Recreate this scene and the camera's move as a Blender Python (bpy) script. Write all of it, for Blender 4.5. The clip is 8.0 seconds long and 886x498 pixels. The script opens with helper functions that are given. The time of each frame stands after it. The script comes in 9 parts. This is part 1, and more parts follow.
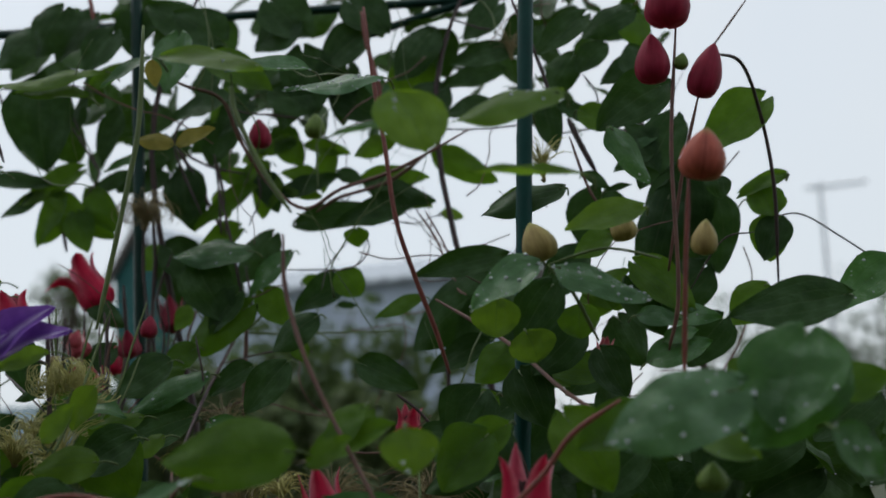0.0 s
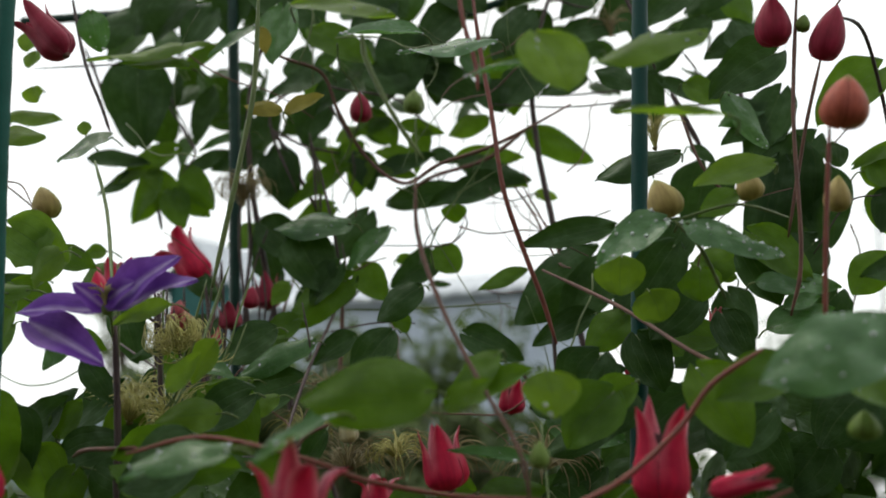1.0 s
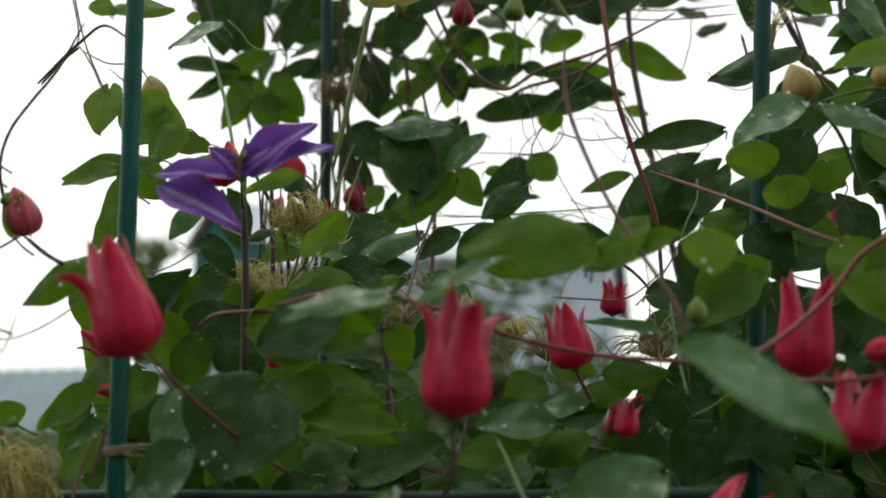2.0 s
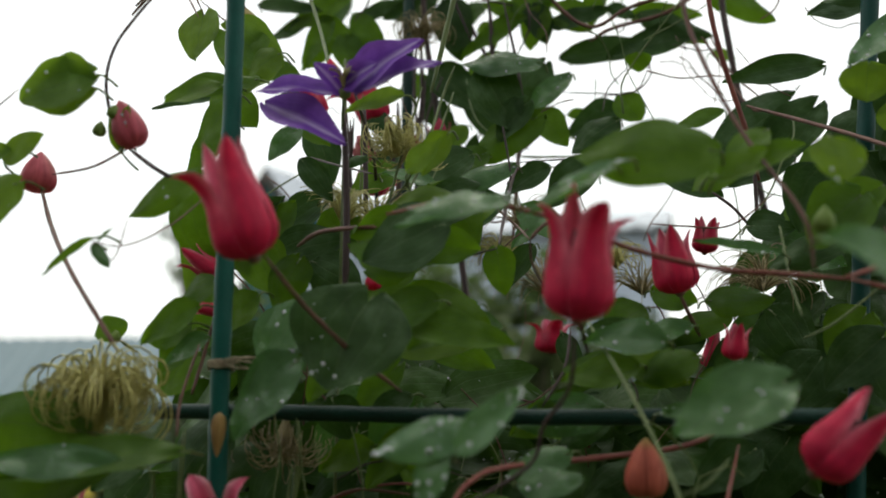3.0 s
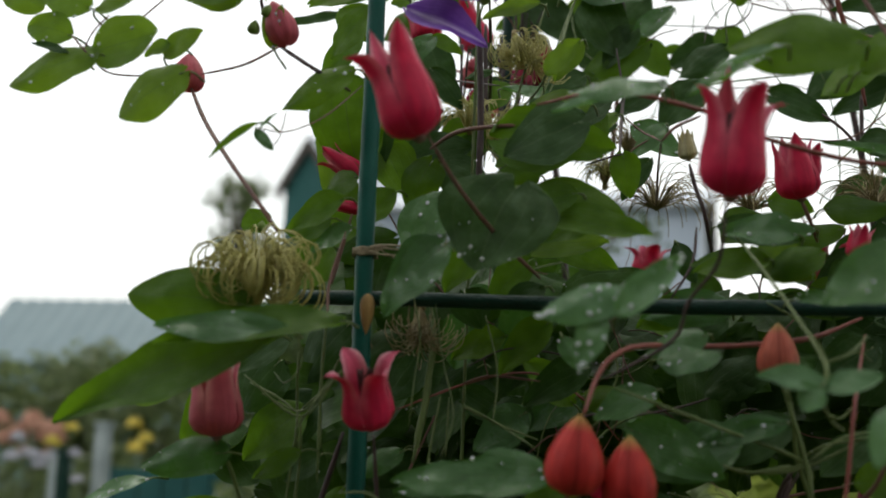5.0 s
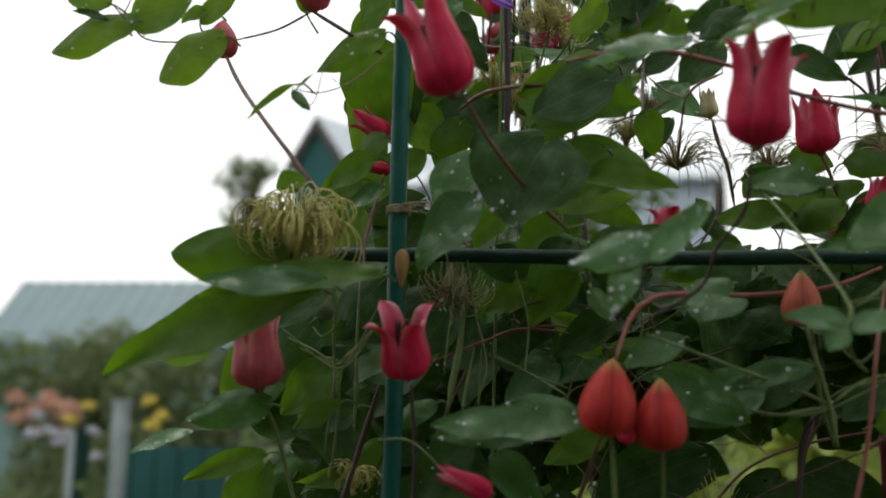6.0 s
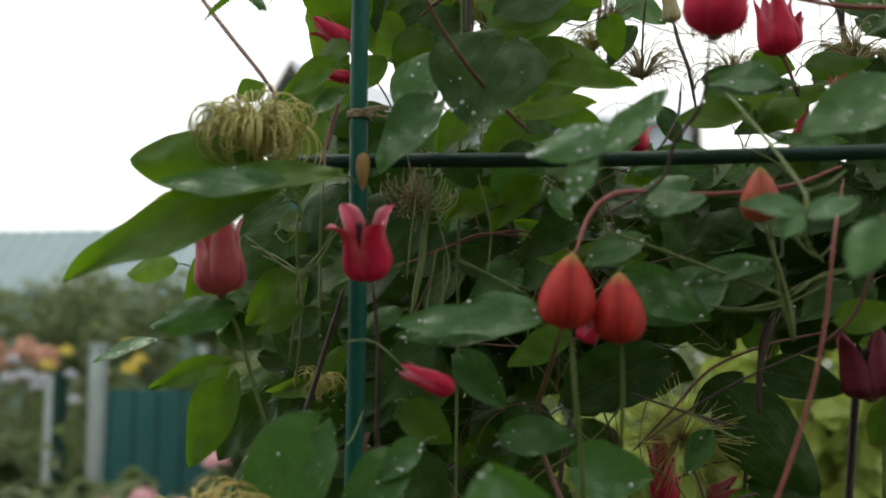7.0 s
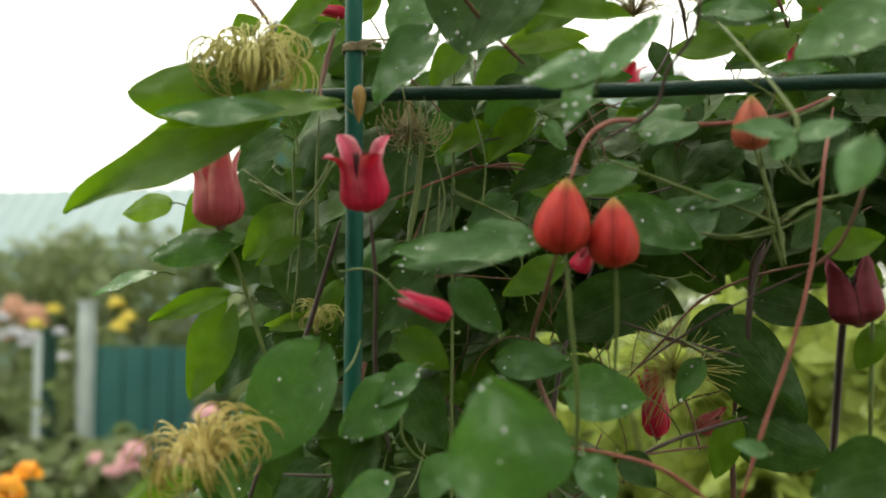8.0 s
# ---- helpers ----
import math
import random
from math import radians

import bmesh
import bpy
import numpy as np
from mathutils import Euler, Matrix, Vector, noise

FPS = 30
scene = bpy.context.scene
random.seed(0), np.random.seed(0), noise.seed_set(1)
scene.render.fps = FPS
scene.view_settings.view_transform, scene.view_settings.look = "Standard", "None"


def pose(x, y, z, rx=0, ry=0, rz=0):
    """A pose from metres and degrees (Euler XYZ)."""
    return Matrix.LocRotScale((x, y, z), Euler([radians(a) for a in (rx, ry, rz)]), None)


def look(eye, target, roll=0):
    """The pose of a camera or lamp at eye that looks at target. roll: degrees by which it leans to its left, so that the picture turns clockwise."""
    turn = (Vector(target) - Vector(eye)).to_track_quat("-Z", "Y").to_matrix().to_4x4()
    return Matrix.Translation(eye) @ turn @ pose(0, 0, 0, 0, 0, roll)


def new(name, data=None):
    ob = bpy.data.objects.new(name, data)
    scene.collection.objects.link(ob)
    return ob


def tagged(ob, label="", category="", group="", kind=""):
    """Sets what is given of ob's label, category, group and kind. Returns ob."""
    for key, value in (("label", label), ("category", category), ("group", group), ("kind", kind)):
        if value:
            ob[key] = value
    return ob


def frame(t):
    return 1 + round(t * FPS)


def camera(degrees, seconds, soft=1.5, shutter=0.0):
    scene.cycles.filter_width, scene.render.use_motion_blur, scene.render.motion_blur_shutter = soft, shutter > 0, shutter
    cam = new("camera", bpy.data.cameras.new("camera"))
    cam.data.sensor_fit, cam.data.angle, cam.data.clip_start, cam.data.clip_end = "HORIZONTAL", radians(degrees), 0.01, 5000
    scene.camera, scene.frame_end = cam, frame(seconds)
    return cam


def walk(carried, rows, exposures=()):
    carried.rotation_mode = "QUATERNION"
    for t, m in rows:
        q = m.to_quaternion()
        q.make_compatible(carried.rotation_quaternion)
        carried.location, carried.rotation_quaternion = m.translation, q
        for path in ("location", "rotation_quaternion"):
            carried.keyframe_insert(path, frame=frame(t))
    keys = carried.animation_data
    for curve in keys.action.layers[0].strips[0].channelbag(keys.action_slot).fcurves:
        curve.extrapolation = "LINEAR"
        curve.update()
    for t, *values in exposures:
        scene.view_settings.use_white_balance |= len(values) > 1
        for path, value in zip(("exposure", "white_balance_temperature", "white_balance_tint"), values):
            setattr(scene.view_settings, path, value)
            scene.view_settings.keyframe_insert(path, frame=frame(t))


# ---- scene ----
cam = camera(42.9, 8.0, 1.8)
PATH = [
    (0, 0.0871, 0.0309, 1.635, 102.363, 3.885, 4.7),
    (0.5, 0.068, 0.045, 1.625, 101.615, 3.284, 5.231),
    (1, 0.0358, 0.0427, 1.6007, 103.447, 2.807, 6.939),
    (1.5, -0.003, 0.0451, 1.5703, 102.155, 1.844, 7.74),
    (1.7, -0.0164, 0.0443, 1.5593, 102.011, 1.153, 7.25),
    (2.8, -0.0709, 0.0549, 1.5217, 100.91, -0.022, 9.305),
    (3, -0.0739, 0.0553, 1.5134, 100.722, -0.327, 9.695),
    (3.5, -0.1017, 0.0405, 1.4936, 100.326, -1.505, 10.042),
    (4, -0.1148, 0.029, 1.4785, 100.538, -1.876, 11.076),
    (4.5, -0.1212, 0.0278, 1.4669, 99.989, -2.238, 11.101),
    (6, -0.1385, -0.0018, 1.4402, 98.351, -1.383, 11.786),
    (6.5, -0.1386, -0.004, 1.4284, 97.143, -1.332, 11.982),
    (7, -0.1289, 0.0037, 1.4148, 95.583, -0.508, 10.77),
    (7.5, -0.1323, 0.0017, 1.4016, 94.425, -0.801, 10.622),
    (8, -0.133, -0.0053, 1.3964, 93.516, -0.135, 10.112),
]
EXPOSURES = [(0.0, -0.68, 6100, 7), (0.5, -0.20, 6400, 5.5), (1.5, -0.05, 6800, 5.5), (4.5, -0.05, 6700, 6.5), (6.5, 0.14, 6700, 6.5),
             (7.0, 0.40, 6900, 6), (7.5, 0.76, 7300, 2.5), (8.0, 1.15, 7650, -1)]
walk(cam, [(t, pose(x, y, z, rx, ry, rz)) for t, x, y, z, rx, ry, rz in PATH], EXPOSURES)
cam.data.dof.use_dof = True
cam.data.dof.focus_distance = 0.82
cam.data.dof.aperture_fstop = 5.4

# ---- light: a white overcast sky and a broad, weak sun ----
world = bpy.data.worlds.new("overcast_sky")
scene.world = world
world.use_nodes = True
wn, wl = world.node_tree.nodes, world.node_tree.links
wn.clear()
sky = wn.new("ShaderNodeTexSky")
sky.sky_type = "NISHITA"
sky.sun_disc = False
sky.sun_elevation, sky.sun_rotation = radians(62), radians(-40)
sky.dust_density, sky.air_density = 4.0, 1.5
bg_clear = wn.new("ShaderNodeBackground")
bg_clear.inputs["Strength"].default_value = 0.03
wl.new(sky.outputs["Color"], bg_clear.inputs["Color"])
bg_cloud = wn.new("ShaderNodeBackground")
cloud_noise = wn.new("ShaderNodeTexNoise")
cloud_noise.inputs["Scale"].default_value = 1.6
cloud_noise.inputs["Detail"].default_value = 4.0
cloud_ramp = wn.new("ShaderNodeValToRGB")
cloud_ramp.color_ramp.elements[0].position, cloud_ramp.color_ramp.elements[0].color = 0.3, (0.90, 0.94, 1.0, 1)
cloud_ramp.color_ramp.elements[1].position, cloud_ramp.color_ramp.elements[1].color = 0.7, (1.0, 1.0, 1.0, 1)
wl.new(cloud_noise.outputs["Fac"], cloud_ramp.inputs["Fac"])
wl.new(cloud_ramp.outputs["Color"], bg_cloud.inputs["Color"])
bg_cloud.inputs["Strength"].default_value = 1.12
both = wn.new("ShaderNodeAddShader")
wl.new(bg_clear.outputs[0], both.inputs[0])
wl.new(bg_cloud.outputs[0], both.inputs[1])
wout = wn.new("ShaderNodeOutputWorld")
wl.new(both.outputs[0], wout.inputs["Surface"])
sun = new("sun", bpy.data.lights.new("sun", "SUN"))
sun.data.energy, sun.data.angle, sun.data.color = 0.7, radians(40), (1.0, 0.96, 0.9)
sun.matrix_world = look((-2.0, 3.0, 6.5), (0, 0.6, 1.0))


# ---- materials ----
def node_material(name):
    m = bpy.data.materials.new(name)
    m.use_nodes = True
    m.node_tree.nodes.clear()
    return m, m.node_tree.nodes, m.node_tree.links


def ramp(nodes, stops):
    r = nodes.new("ShaderNodeValToRGB")
    el = r.color_ramp.elements
    while len(el) < len(stops):
        el.new(0.5)
    for e, (pos, col) in zip(el, stops):
        e.position, e.color = pos, (*col, 1)
    return r


def value(nodes, links, op, a, b=None):
    n = nodes.new("ShaderNodeMath")
    n.operation = op
    for i, v in enumerate((a, b)):
        if v is None:
            continue
        if isinstance(v, (int, float)):
            n.inputs[i].default_value = v
        else:
            links.new(v, n.inputs[i])
    return n.outputs[0]


def blend(nodes, links, fac, a, b, mode="MIX"):
    n = nodes.new("ShaderNodeMix")
    n.data_type, n.blend_type = "RGBA", mode
    for sock, v in ((n.inputs[0], fac), (n.inputs[6], a), (n.inputs[7], b)):
        if isinstance(v, (int, float)):
            sock.default_value = v
        elif isinstance(v, tuple):
            sock.default_value = (*v, 1)
        else:
            links.new(v, sock)
    return n.outputs[2]


def foliage(name, greens, through_col, thin=0.35, rough=0.42, wet=0.0, islands=False, spots=0.25):
    """Leaf: two scales of colour change, veins in relief, light passing through the blade."""
    m, n, l = node_material(name)
    uv = n.new("ShaderNodeUVMap")
    uv.uv_map = "blade"
    sep = n.new("ShaderNodeSeparateXYZ")
    l.new(uv.outputs[0], sep.inputs[0])
    across = value(n, l, "ABSOLUTE", value(n, l, "SUBTRACT", sep.outputs[0], 0.5))
    # a midrib and two pairs of veins that arch from base to tip, and a faint net between them
    arch = value(n, l, "POWER", value(n, l, "ABSOLUTE", value(n, l, "COSINE", value(n, l, "MULTIPLY", across, 17.0))), 60.0)
    mid = value(n, l, "LESS_THAN", across, 0.010)
    phase = value(n, l, "MULTIPLY", value(n, l, "SUBTRACT", sep.outputs[1], value(n, l, "MULTIPLY", across, 0.9)), 30.0)
    side = value(n, l, "POWER", value(n, l, "ABSOLUTE", value(n, l, "SINE", phase)), 40.0)
    vein = value(n, l, "MAXIMUM", value(n, l, "MULTIPLY", value(n, l, "ADD", arch, value(n, l, "MULTIPLY", side, 0.35)), 0.45), mid)
    if islands:
        rnd = n.new("ShaderNodeNewGeometry").outputs["Random Per Island"]
    else:
        rnd = n.new("ShaderNodeObjectInfo").outputs["Random"]
    patch = n.new("ShaderNodeTexNoise")
    patch.inputs["Scale"].default_value = 85.0
    patch.inputs["Detail"].default_value = 5.0
    geo = n.new("ShaderNodeNewGeometry")
    l.new(geo.outputs["Position"], patch.inputs["Vector"])
    pick = ramp(n, [(i / (len(greens) - 1), g) for i, g in enumerate(greens)])
    l.new(rnd, pick.inputs["Fac"])
    mottle = ramp(n, [(0.3, (0.60, 0.64, 0.58)), (0.7, (1.25, 1.20, 1.10))])
    l.new(patch.outputs["Fac"], mottle.inputs["Fac"])
    col = blend(n, l, 1.0, pick.outputs["Color"], mottle.outputs["Color"], "MULTIPLY")
    pale = blend(n, l, 0.5, col, (0.20, 0.26, 0.10))
    col = blend(n, l, value(n, l, "MULTIPLY", vein, 0.28), col, pale)
    fine = n.new("ShaderNodeTexNoise")
    fine.inputs["Scale"].default_value = 900.0
    l.new(geo.outputs["Position"], fine.inputs["Vector"])
    speck = ramp(n, [(0.66, (0, 0, 0)), (0.74, (1, 1, 1))])
    l.new(fine.outputs["Fac"], speck.inputs["Fac"])
    col = blend(n, l, value(n, l, "MULTIPLY", speck.outputs["Color"], spots), col, (0.10, 0.09, 0.03))
    b = n.new("ShaderNodeBsdfPrincipled")
    l.new(col, b.inputs["Base Color"])
    film = ramp(n, [(0.45, (rough,) * 3), (0.66, (max(0.10, rough - 0.34 * wet),) * 3)])
    l.new(patch.outputs["Fac"], film.inputs["Fac"])
    l.new(film.outputs["Color"], b.inputs["Roughness"])
    shine = ramp(n, [(0.50, (0.12 + 0.16 * wet,) * 3), (0.68, (0.14 + 0.66 * wet,) * 3)])
    l.new(patch.outputs["Fac"], shine.inputs["Fac"])
    l.new(shine.outputs["Color"], b.inputs["Specular IOR Level"])
    bump = n.new("ShaderNodeBump")
    bump.inputs["Strength"].default_value = 0.75
    bump.inputs["Distance"].default_value = 0.0018
    height = value(n, l, "SUBTRACT", value(n, l, "MULTIPLY", patch.outputs["Fac"], 1.2), value(n, l, "MULTIPLY", vein, 0.26))
    l.new(height, bump.inputs["Height"])
    l.new(bump.outputs[0], b.inputs["Normal"])
    t = n.new("ShaderNodeBsdfTranslucent")
    tcol = blend(n, l, 0.35, through_col, col)
    tcol = blend(n, l, value(n, l, "MULTIPLY", vein, 0.4), tcol, (0.05, 0.09, 0.015))
    l.new(tcol, t.inputs["Color"])
    mix = n.new("ShaderNodeMixShader")
    mix.inputs[0].default_value = thin
    l.new(b.outputs[0], mix.inputs[1])
    l.new(t.outputs[0], mix.inputs[2])
    out = n.new("ShaderNodeOutputMaterial")
    l.new(mix.outputs[0], out.inputs["Surface"])
    return m


def petal_skin(name, deep, edge, through_col, thin=0.3, bar=None, tip=None, rolled=False, seams=False):
    """Tepal: ribs along its length, a paler margin, and a satin surface."""
    m, n, l = node_material(name)
    uv = n.new("ShaderNodeUVMap")
    uv.uv_map = "blade"
    sep = n.new("ShaderNodeSeparateXYZ")
    l.new(uv.outputs[0], sep.inputs[0])
    across = value(n, l, "MULTIPLY", value(n, l, "ABSOLUTE", value(n, l, "SUBTRACT", sep.outputs[0], 0.5)), 2.0)
    geo = n.new("ShaderNodeNewGeometry")
    noise_n = n.new("ShaderNodeTexNoise")
    noise_n.inputs["Scale"].default_value = 120.0
    noise_n.inputs["Detail"].default_value = 4.0
    l.new(geo.outputs["Position"], noise_n.inputs["Vector"])
    margin = ramp(n, [(0.42, (0, 0, 0)), (0.88, (1, 1, 1))])
    l.new(value(n, l, "ADD", across, value(n, l, "MULTIPLY", value(n, l, "SUBTRACT", noise_n.outputs["Fac"], 0.5), 0.35)), margin.inputs["Fac"])
    pale = margin.outputs["Color"]
    if rolled:
        upper = ramp(n, [(0.22, (0, 0, 0)), (0.75, (1, 1, 1))])
        l.new(sep.outputs[1], upper.inputs["Fac"])
        pale = value(n, l, "MULTIPLY", pale, upper.outputs["Color"])
    col = blend(n, l, pale, deep, edge)
    if seams:
        turn = value(n, l, "ABSOLUTE", value(n, l, "SUBTRACT", value(n, l, "FRACT", value(n, l, "MULTIPLY", sep.outputs[0], 4.0)), 0.5))
        crack = ramp(n, [(0.0, (1, 1, 1)), (0.045, (0, 0, 0))])
        l.new(turn, crack.inputs["Fac"])
        col = blend(n, l, value(n, l, "MULTIPLY", crack.outputs["Color"], value(n, l, "MULTIPLY", noise_n.outputs["Fac"], 1.15)), col, (0.09, 0.012, 0.012))
    if bar:
        mid = ramp(n, [(0.0, (1, 1, 1)), (0.30, (0, 0, 0))])
        l.new(across, mid.inputs["Fac"])
        col = blend(n, l, value(n, l, "MULTIPLY", mid.outputs["Color"], 0.6), col, bar)
    stretch = n.new("ShaderNodeMapping")
    stretch.inputs["Scale"].default_value = (26.0, 1.6, 1.0)
    l.new(uv.outputs[0], stretch.inputs["Vector"])
    streak = n.new("ShaderNodeTexNoise")
    streak.inputs["Scale"].default_value = 1.0
    streak.inputs["Detail"].default_value = 5.0
    l.new(stretch.outputs[0], streak.inputs["Vector"])
    shade = ramp(n, [(0.28, (0.58, 0.50, 0.54)), (0.72, (1.32, 1.35, 1.30))])
    l.new(value(n, l, "ADD", value(n, l, "MULTIPLY", noise_n.outputs["Fac"], 0.4), value(n, l, "MULTIPLY", streak.outputs["Fac"], 0.6)), shade.inputs["Fac"])
    col = blend(n, l, 1.0, col, shade.outputs["Color"], "MULTIPLY")
    if tip:
        ends = ramp(n, [(0.78, (0, 0, 0)), (0.97, (1, 1, 1))])
        l.new(sep.outputs[1], ends.inputs["Fac"])
        col = blend(n, l, value(n, l, "MULTIPLY", ends.outputs["Color"], 0.75), col, tip)
    b = n.new("ShaderNodeBsdfPrincipled")
    l.new(col, b.inputs["Base Color"])
    b.inputs["Roughness"].default_value = 0.52
    b.inputs["Specular IOR Level"].default_value = 0.25
    bump = n.new("ShaderNodeBump")
    bump.inputs["Strength"].default_value = 0.35
    bump.inputs["Distance"].default_value = 0.0006
    l.new(value(n, l, "ADD", value(n, l, "MULTIPLY", streak.outputs["Fac"], 1.6), noise_n.outputs["Fac"]), bump.inputs["Height"])
    l.new(bump.outputs[0], b.inputs["Normal"])
    t = n.new("ShaderNodeBsdfTranslucent")
    l.new(blend(n, l, 0.5, through_col, col), t.inputs["Color"])
    mix = n.new("ShaderNodeMixShader")
    mix.inputs[0].default_value = thin
    l.new(b.outputs[0], mix.inputs[1])
    l.new(t.outputs[0], mix.inputs[2])
    out = n.new("ShaderNodeOutputMaterial")
    l.new(mix.outputs[0], out.inputs["Surface"])
    return m


def plain(name, low, high, rough=0.6, scale=40.0, bump_m=0.0006, metal=0.0, coat=0.0, detail=6.0, gloss=0.5):
    """A solid surface with colour change at two scales and fine relief."""
    m, n, l = node_material(name)
    geo = n.new("ShaderNodeNewGeometry")
    big = n.new("ShaderNodeTexNoise")
    big.inputs["Scale"].default_value = scale
    big.inputs["Detail"].default_value = detail
    small = n.new("ShaderNodeTexNoise")
    small.inputs["Scale"].default_value = scale * 9.0
    small.inputs["Detail"].default_value = 3.0
    for tex in (big, small):
        l.new(geo.outputs["Position"], tex.inputs["Vector"])
    r = ramp(n, [(0.3, low), (0.7, high)])
    l.new(value(n, l, "ADD", value(n, l, "MULTIPLY", big.outputs["Fac"], 0.7), value(n, l, "MULTIPLY", small.outputs["Fac"], 0.3)), r.inputs["Fac"])
    b = n.new("ShaderNodeBsdfPrincipled")
    l.new(r.outputs["Color"], b.inputs["Base Color"])
    b.inputs["Roughness"].default_value = rough
    b.inputs["Metallic"].default_value = metal
    b.inputs["Specular IOR Level"].default_value = gloss
    b.inputs["Coat Weight"].default_value = coat
    bump = n.new("ShaderNodeBump")
    bump.inputs["Distance"].default_value = bump_m
    l.new(small.outputs["Fac"], bump.inputs["Height"])
    l.new(bump.outputs[0], b.inputs["Normal"])
    out = n.new("ShaderNodeOutputMaterial")
    l.new(b.outputs[0], out.inputs["Surface"])
    return m


GREENS = [(0.036, 0.088, 0.009), (0.066, 0.146, 0.012), (0.092, 0.180, 0.014), (0.046, 0.108, 0.012)]
leaf_green = foliage("clematis_leaf", GREENS, (0.20, 0.40, 0.012), thin=0.46, rough=0.52, wet=0.25)
leaf_wet = foliage("wet_clematis_leaf", [(0.036, 0.104, 0.030), (0.064, 0.160, 0.046), (0.048, 0.128, 0.040)], (0.13, 0.34, 0.025), thin=0.34, rough=0.46, wet=1.0)
leaf_young = foliage("young_clematis_leaf", [(0.085, 0.17, 0.025), (0.11, 0.20, 0.03), (0.09, 0.19, 0.035)], (0.30, 0.50, 0.02), thin=0.52, rough=0.45, wet=0.3)
# greens paler than the wet leaf's; the sky's sheen is put into them
leaf_dewy = foliage("dewy_sheen_clematis_leaf", [(0.085, 0.19, 0.085), (0.115, 0.23, 0.110), (0.075, 0.17, 0.070)], (0.16, 0.36, 0.06), thin=0.36, rough=0.45, wet=1.0)
leaf_yellow = foliage("yellowing_clematis_leaf", [(0.22, 0.20, 0.04), (0.28, 0.24, 0.06)], (0.45, 0.38, 0.06), thin=0.4, rough=0.5)
# darker copy of the clematis leaf; shade is put into its greens
leaf_dark = foliage("shade_coloured_clematis_leaf", [(0.019, 0.052, 0.012), (0.030, 0.074, 0.017), (0.024, 0.062, 0.017)], (0.08, 0.19, 0.013), thin=0.22, rough=0.50, wet=0.2)
# inner leaves take darker greens that stand in for the inner shade
leaf_mass_mat = foliage("shade_dark_clematis_foliage", [(0.020, 0.056, 0.010), (0.044, 0.104, 0.018), (0.028, 0.072, 0.014)], (0.11, 0.24, 0.012), thin=0.22, rough=0.52, wet=0.25, islands=True)
petal_red = petal_skin("red_tepal", (0.66, 0.024, 0.090), (0.80, 0.27, 0.35), (0.92, 0.06, 0.17), thin=0.36, rolled=True)
petal_inner = petal_skin("pale_tepal", (0.56, 0.115, 0.15), (0.72, 0.36, 0.34), (0.70, 0.20, 0.18), rolled=True)
petal_lining = petal_skin("pale_pink_tepal_lining", (0.66, 0.13, 0.22), (0.80, 0.42, 0.48), (0.85, 0.22, 0.30), thin=0.30)
petal_cream = petal_skin("cream_tepal", (0.58, 0.52, 0.30), (0.70, 0.66, 0.46), (0.7, 0.65, 0.4))
petal_wine = petal_skin("wine_tepal", (0.34, 0.022, 0.058), (0.46, 0.09, 0.14), (0.5, 0.04, 0.08))
# wine tepal darkened in its own colour to stand for shade
petal_dark = petal_skin("shade_dark_wine_tepal", (0.15, 0.014, 0.030), (0.24, 0.05, 0.08), (0.22, 0.02, 0.04))
petal_purple = petal_skin("purple_tepal", (0.135, 0.038, 0.33), (0.22, 0.09, 0.44), (0.24, 0.08, 0.46), bar=(0.62, 0.52, 0.76))
bud_red = petal_skin("orange_red_bud", (0.46, 0.028, 0.024), (0.46, 0.055, 0.030), (0.55, 0.06, 0.04), thin=0.12, tip=(0.30, 0.26, 0.05), seams=True)
bud_orange = petal_skin("salmon_bud", (0.46, 0.110, 0.070), (0.46, 0.190, 0.090), (0.5, 0.2, 0.08), thin=0.15, tip=(0.26, 0.24, 0.05), seams=True)
bud_yellow = petal_skin("yellow_green_bud", (0.40, 0.31, 0.11), (0.34, 0.36, 0.09), (0.4, 0.4, 0.08), thin=0.15, tip=(0.34, 0.36, 0.08))
bud_wilted = petal_skin("wilted_bud", (0.20, 0.11, 0.035), (0.30, 0.19, 0.06), (0.4, 0.3, 0.1), thin=0.15)
bud_green = petal_skin("green_bud", (0.16, 0.25, 0.05), (0.22, 0.32, 0.09), (0.3, 0.4, 0.08), thin=0.15)
stem_green = plain("green_stem", (0.075, 0.12, 0.025), (0.14, 0.19, 0.05), 0.5, 90)
stem_red = plain("red_stem", (0.15, 0.030, 0.022), (0.27, 0.070, 0.045), 0.45, 90)
stem_dark = plain("dark_stem", (0.030, 0.016, 0.016), (0.075, 0.040, 0.036), 0.55, 90)
stem_brown = plain("brown_stem", (0.10, 0.045, 0.035), (0.20, 0.09, 0.06), 0.55, 90)
plume_mat = plain("seed_plume", (0.34, 0.31, 0.075), (0.56, 0.52, 0.17), 0.5, 150)
plume_gold = plain("golden_seed_plume", (0.40, 0.29, 0.07), (0.60, 0.50, 0.16), 0.5, 150)
plume_brown = plain("brown_seed_plume", (0.16, 0.12, 0.05), (0.34, 0.27, 0.11), 0.5, 150)
rod_green = plain("green_plastic_coat", (0.004, 0.070, 0.052), (0.008, 0.096, 0.072), 0.45, 60, 0.0003, gloss=0.22)
# darker copy of the green coat; backlight shade is put into its colour
rod_dark = plain("shade_toned_green_plastic_coat", (0.004, 0.045, 0.036), (0.008, 0.064, 0.052), 0.45, 60, 0.0003, gloss=0.22)
rail_green = plain("dark_green_plastic_coat", (0.004, 0.026, 0.018), (0.008, 0.045, 0.032), 0.40, 60, 0.0008, gloss=0.25)
